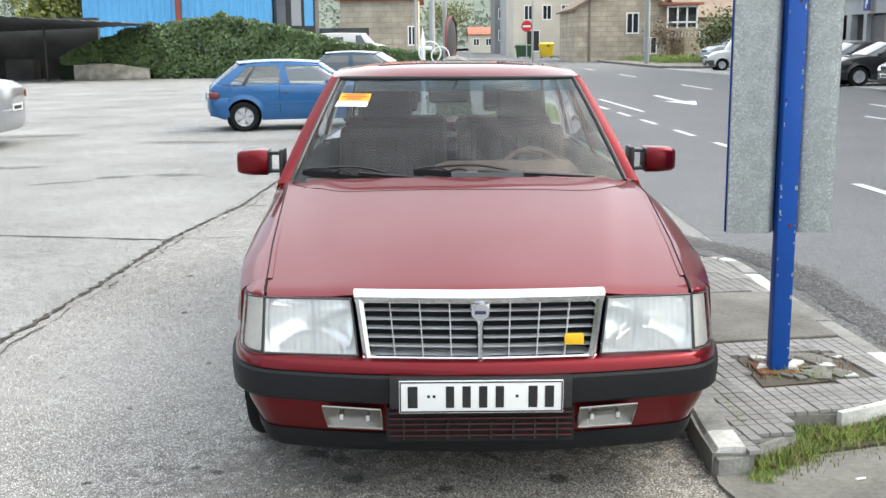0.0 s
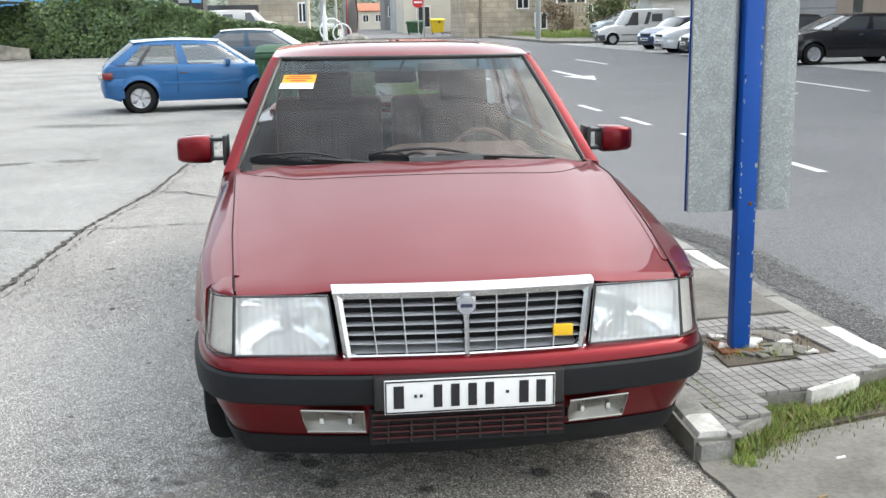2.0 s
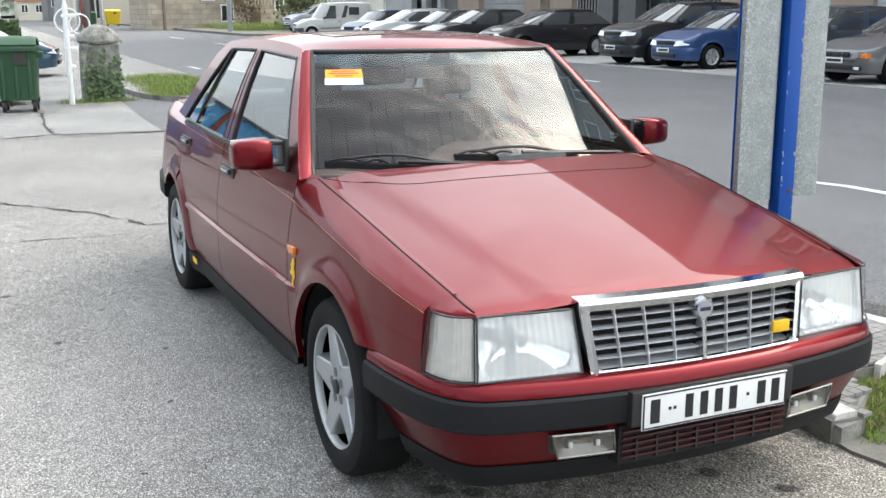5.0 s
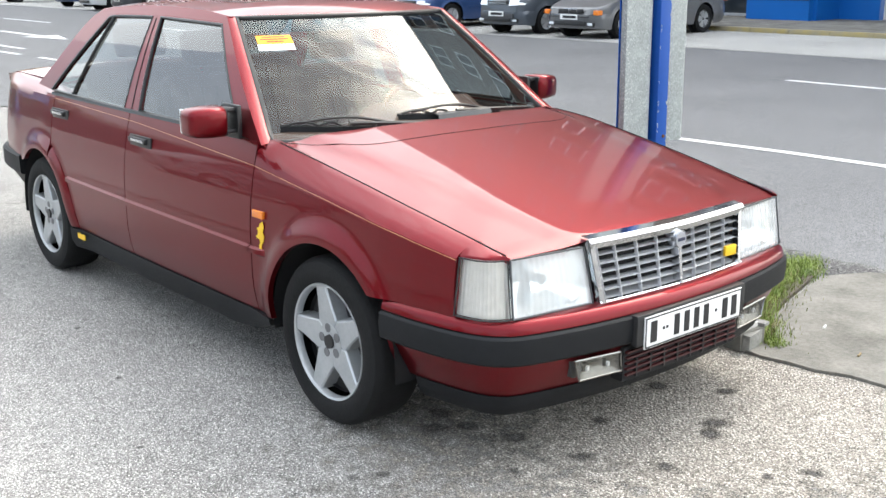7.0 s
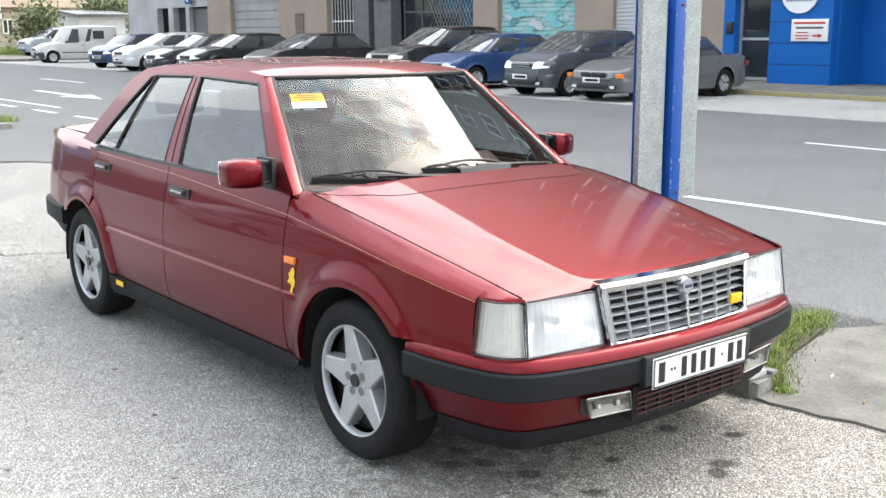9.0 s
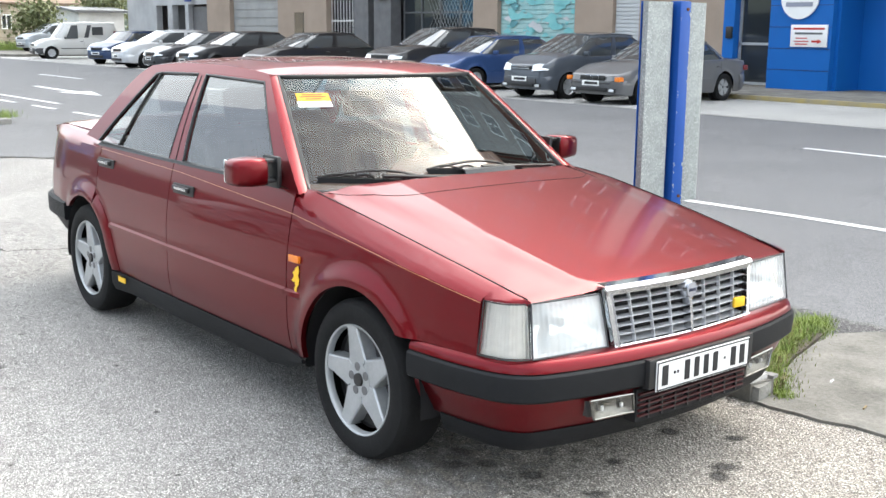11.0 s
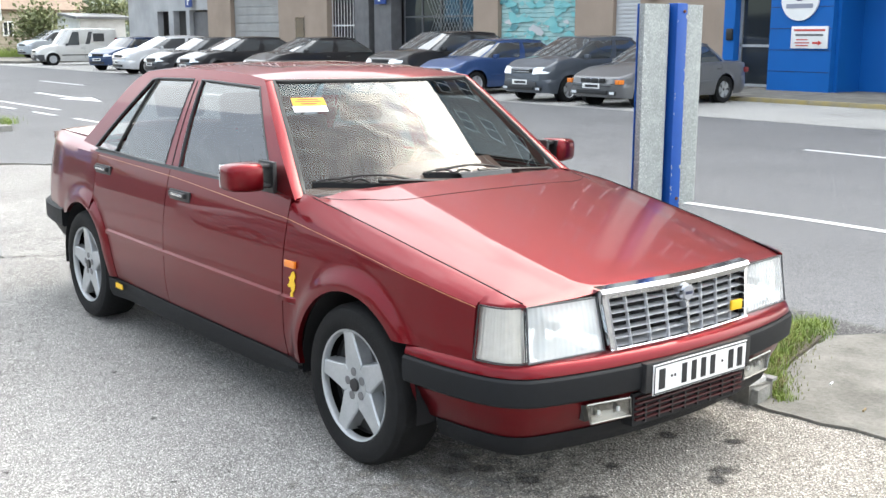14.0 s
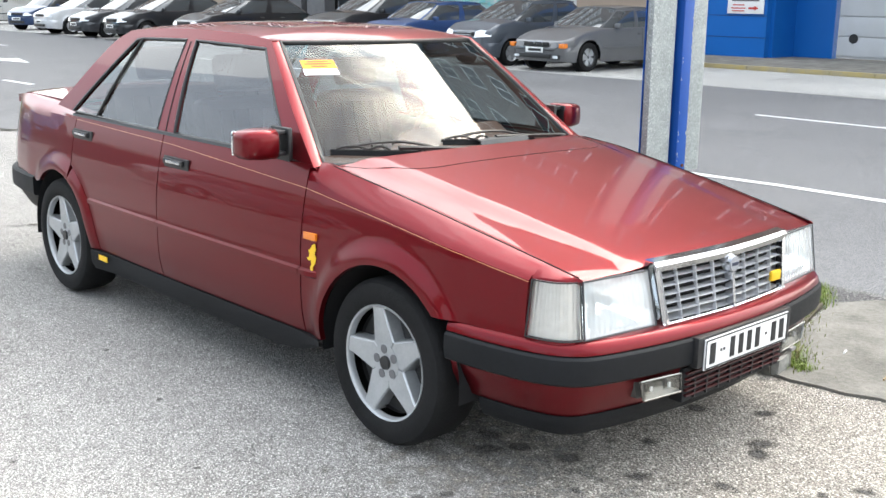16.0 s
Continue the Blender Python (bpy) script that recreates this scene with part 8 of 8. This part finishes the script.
def bin_(label, m, mat, w=1.25, d=0.9, h=1.05, category="bin"):
    """A wheeled waste container: tapered ribbed body, lid, rim, lift lugs, castors."""
    B = thing("waste_bin", label, category, m)
    bm = bmesh.new()
    rows = []
    for z, k in ((0.18, 0.84), (0.22, 0.86), (h * 0.9, 1.0), (h * 0.92, 1.04), (h, 1.04)):
        rows.append([(sx * w / 2 * k, sy * d / 2 * k, z) for sx, sy in ((-1, -0.9), (-0.92, -1), (0.92, -1), (1, -0.9), (1, 0.9), (0.92, 1), (-0.92, 1), (-1, 0.9))])
    vs = grid(bm, rows, False, True)
    bm.faces.new(vs[0])
    bm.faces.new(vs[-1])
    part("body", bm, mat, B)
    bm = bmesh.new()
    grid(bm, [[(x, y, h + 0.01 + 0.16 * math.sin(math.pi * (0.1 + 0.8 * (y + d / 2) / d)) * (0.85 if abs(x) > w * 0.5 else 1.0)) for y in lin(-d * 0.53, d * 0.53, 8)] for x in lin(-w * 0.53, w * 0.53, 6)])
    solid(bm, 0.03)
    part("lid", bm, mat, B)
    part("front_rim", bx((0, -d * 0.55, h - 0.02), (w * 1.08, 0.07, 0.07), 0.015), mat, B)
    part("recess", bx((0.12 * w, -d * 0.505, h - 0.16), (0.2, 0.03, 0.2), 0.01), DARKWALL, B)
    for x in (-0.32, 0.0, 0.32):
        part("rib", bx((x * w, -d * 0.462, h * 0.52), (0.05, 0.05, h * 0.62), 0.015, None), mat, B)
    for sx in (-1, 1):
        part("lift_lug", bx((sx * w * 0.56, 0, h - 0.12), (0.1, 0.12, 0.1), 0.02), mat, B)
        for sy in (-1, 1):
            bm = bmesh.new()
            rod(bm, (sx * w * 0.37 - 0.025, sy * d * 0.33, 0.09), (sx * w * 0.37 + 0.025, sy * d * 0.33, 0.09), 0.09, n=14)
            box(bm, (sx * w * 0.37, sy * d * 0.33, 0.16), (0.09, 0.06, 0.08))
            part("castor", bm, BLACK, B)
    return B


bin_("green wheeled waste container with a curved lid", pose(-1.17, 14.6, 0.006, 0, 0, -8), BINGREEN, 0.6, 0.66, 0.98)
bin_("yellow recycling container by the street", pose(10.7, 100, 0, 0, 0, 0), YELLOWBIN, 1.3, 1.0, 1.35)
bin_("dark green waste container by the street", pose(8.6, 101, 0, 0, 0, 0), BINGREEN, 1.6, 1.1, 1.2)
bin_("yellow topped recycling container behind the cars", pose(17.2, 44.6, 0.008, 0, 0, 90), YELLOWBIN, 1.8, 1.3, 1.05)

# stone gate pier with ivy, white post and its pipes
PIER = thing("gate_pier", "old lichen-covered stone gate pier", "pier", pose(0.22, 16.1, 0.0))
bm = bmesh.new()
box(bm, (0, 0, 0.5), (0.62, 0.55, 1.0), 0.06, None, 3)
bmesh.ops.subdivide_edges(bm, edges=bm.edges[:], cuts=2)
for v in bm.verts:
    v.co += 0.035 * Vector(noise.noise_vector(v.co * 5))
part("shaft", bm, surf("lichen_stone", (0.36, 0.35, 0.32), (0.09, 0.085, 0.07), 0.95, coarse=5, fine=25, bump=0.7, bump_scale=20), PIER)
bm = bmesh.new()
revolve(bm, [(0.0, 1.30), (0.12, 1.28), (0.24, 1.22), (0.34, 1.1), (0.36, 1.02), (0.34, 0.98), (0.0, 0.97)], 20, "z")
for v in bm.verts:
    v.co += 0.02 * Vector(noise.noise_vector(v.co * 6))
part("cap", bm, bpy.data.materials["lichen_stone"], PIER, "rounded stone cap")
foliage("ivy", 500, 0.07, lambda r: ((0.22 + r.uniform(-0.33, 0.33), 15.78 + r.uniform(-0.05, 0.05), abs(r.gauss(0, 0.35))), (0, -1, 0.2)), IVY, "ivy creeping up the gate pier", 41)
WP = thing("white_post", "white painted pipe post with brackets", "post", pose(-0.34, 15.45, 0))
bm = bmesh.new()
rod(bm, (0, 0, 0), (0, 0, 1.62), 0.045, n=12)
part("pipe", bm, UPVC, WP)
for z, w_ in ((0.62, 0.12), (0.92, 0.22), (1.12, 0.16), (1.45, 0.24)):
    part("bracket", bx((0.05, 0, z), (w_, 0.07, 0.06), 0.02), UPVC, WP)
bm = bmesh.new()
rod(bm, (0, 0, 1.62), (0, 0, 1.82), 0.035, 0.004, 10)
part("finial", bm, UPVC, WP)
# white hoops on the pier and a round traffic mirror seen from behind, edge on
for x, z, r in ((-0.22, 1.36, 0.21), (-0.02, 1.30, 0.17)):
    HP = thing("hoop", "white tubular hoop beside the gate pier", "hoop", pose(x, 16.6, 0))
    bm = bmesh.new()
    tube(bm, [(r * math.cos(a), 0, z + r * math.sin(a)) for a in [2 * math.pi * k / 24 for k in range(24)]], 0.014, 6, True)
    rod(bm, (0, 0, 0), (0, 0, z - r), 0.014, n=6)
    part("pipe", bm, UPVC, HP)
TM = thing("traffic_mirror", "round convex traffic mirror seen from behind on a pole", "traffic mirror", pose(0.2, 17.6, 0, 0, 0, 76))
bm = bmesh.new()
rod(bm, (0, 0.12, 0), (0, 0.12, 3.6), 0.045, n=10)
part("pole", bm, POLEGREY, TM)
bm = bmesh.new()
revolve(bm, [(0.0, 0.06), (0.2, 0.055), (0.36, 0.03), (0.42, 0.0), (0.44, 0.02), (0.43, 0.04)], 28, "z")
bmesh.ops.transform(bm, matrix=pose(0, 0, 1.62, 90, 0, 0), verts=bm.verts)
part("mirror_back", bm, surf("dark_mirror_back", (0.11, 0.11, 0.11)), TM)
bm = bmesh.new()
tube(bm, [(0.44 * math.cos(a), 0, 1.62 + 0.44 * math.sin(a)) for a in [2 * math.pi * k / 28 for k in range(28)]], 0.022, 6, True)
part("rim", bm, surf("faded_red_rim", (0.3, 0.06, 0.05)), TM)
blades("grass", [(-0.5 + 1.2 * random.Random(k).random(), 15.5 + 0.5 * random.Random(k + 77).random()) for k in range(40)], 900, 0.09, GRASS, "weeds at the foot of the gate pier", 51, 0.0, 0.08)


# ---------------------------------------------------------------- trees, hills
def tree(x, y, h, spread, label, seed, leaf, n=2600, size=0.35, bare=0.25):
    T = thing("tree", label, "tree", pose(x, y, 0))
    rnd = random.Random(seed)
    bm = bmesh.new()
    tips = []

    def limb(a, d, length, r, depth):
        pts = [a]
        for k in range(4):
            d2 = (d + Vector((rnd.gauss(0, 0.14), rnd.gauss(0, 0.14), rnd.gauss(0.05, 0.1)))).normalized()
            pts.append(pts[-1] + d2 * length / 4)
        for p, q, k in zip(pts, pts[1:], range(4)):
            rod(bm, p, q, r * (1 - 0.16 * k), r * (1 - 0.16 * (k + 1)), 6)
        tips.append(pts[-1])
        if depth:
            for k in range(4):
                nd = (d + Vector((rnd.gauss(0, 0.75), rnd.gauss(0, 0.75), rnd.gauss(0.2, 0.35)))).normalized()
                limb(pts[rnd.randint(2, 4)], nd, length * rnd.uniform(0.5, 0.75), r * 0.45, depth - 1)

    limb(Vector((0, 0, 0)), Vector((0, 0, 1)), h * 0.42, h * 0.028, 3)
    part("trunk", bm, WOOD, T)
    vs, fs = [], []
    for k in range(n):
        c = rnd.choice(tips[1:])
        p = c + Vector((rnd.gauss(0, spread * 0.16), rnd.gauss(0, spread * 0.16), rnd.gauss(0, spread * 0.14)))
        nrm = Vector((rnd.gauss(0, 1), rnd.gauss(0, 1), rnd.gauss(0.5, 1))).normalized()
        u = nrm.orthogonal().normalized()
        v = nrm.cross(u)
        s = size * rnd.uniform(0.5, 1.3)
        b = len(vs)
        vs += [tuple(p - v * s * 0.5), tuple(p + u * s * 0.4), tuple(p + v * s * 0.6), tuple(p - u * s * 0.4)]
        fs.append((b, b + 1, b + 2, b + 3))
    me = bpy.data.meshes.new("crown")
    me.from_pydata(vs, [], fs)
    me.materials.append(leaf)
    cr = new("crown", me)
    cr.parent = T
    return T


OLIVE = surf("olive_leaves", (0.19, 0.21, 0.09), (0.09, 0.11, 0.04), 0.6, coarse=1.2, fine=5)
tree(-23.2, 62, 6.4, 5, "yellowish-green tree behind the carport", 3, surf("spring_leaves", (0.22, 0.24, 0.05), (0.12, 0.14, 0.03), 0.6))
tree(18.3, 64, 3.4, 3.2, "olive green shrub beside the workshop", 5, OLIVE, 1800, 0.22)
tree(16.2, 71, 3.0, 3.0, "bare brown shrub before the stone house", 6, surf("brown_leaves", (0.16, 0.11, 0.06), (0.1, 0.07, 0.04), 0.7), 700, 0.16)
tree(24.0, 70, 5.0, 4.0, "dark green garden tree", 9, OLIVE, 2200, 0.25)
tree(-25.0, 110, 9, 7, "dark green tree beyond the works", 13, OLIVE)
tree(-6.0, 120, 8, 6, "dark green tree beyond the stone house", 14, OLIVE)
tree(2.5, 185, 10, 8, "dark tree at the end of the street", 15, OLIVE)
bm = bmesh.new()
rows = []
for i in range(121):
    a = radians(-70 + 140 * i / 120)
    row = []
    for k in range(9):
        d = 210 + k * 65
        hgt = 75 * sm(k / 8, 0.0, 1.0) * (0.75 + 0.25 * math.sin(a * 5 + 1) + 0.12 * noise.noise(Vector((a * 9, k * 0.7, 2)))) + 3 * noise.noise(Vector((a * 40, k * 2.0, 5)))
        row.append((d * math.sin(a), d * math.cos(a), max(-0.5, hgt)))
    rows.append(row)
grid(bm, rows)
# hill colour is lightened and greyed to paint the haze of distance
HILL = surf("hazed_wooded_hill", (0.15, 0.175, 0.14), (0.085, 0.105, 0.085), 0.95, coarse=0.03, fine=0.25)
lone("backdrop", bm, HILL, "green wooded hillside beyond the village, distance haze in its colour", "hill", "", "structure")


def on_hill(rnd):
    a = radians(rnd.uniform(-30, 30))
    d = rnd.uniform(215, 420)
    return (d * math.sin(a), d * math.cos(a), 60 * sm((d - 210) / 520, 0, 1) + rnd.uniform(0, 3)), (0, -1, 0.6)


foliage("far_wood", 16000, 1.3, on_hill, HILL, "far woodland on the hillside", 61, "woodland")
# white block houses and wires beyond the cars
house("pale flat-roofed warehouse behind the van", 17.5, 21.5, 90, 8, 4.6, CREAM, ZINC, 0.4, [])
house("white outbuilding behind the workshop", 21.5, 24.5, 66, 6, 2.7, surf("white_render", (0.75, 0.75, 0.74)), ZINC, 0.2, [])
# low building and trees behind the camera close the place
house("cream house across the yard", -24, -12, -42, 8, 6.5, CREAM, TILE, 2.0, [(-20, 3.6, 1.2, 1.4), (-16, 3.6, 1.2, 1.4)])
for k, (x, y) in enumerate(((-26, -8), (-30, 6), (-27, 20), (-8, -40), (4, -46))):
    tree(x, y, 7.5, 6, "leafy tree closing the yard's edge", 71 + k, OLIVE, 1500, 0.4)
bm = bmesh.new()
box(bm, (-33, 10, 1.3), (0.4, 90, 2.6))
lone("wall_3", bm, DARKWALL, "plain boundary wall of the yard", "wall", "", "structure")
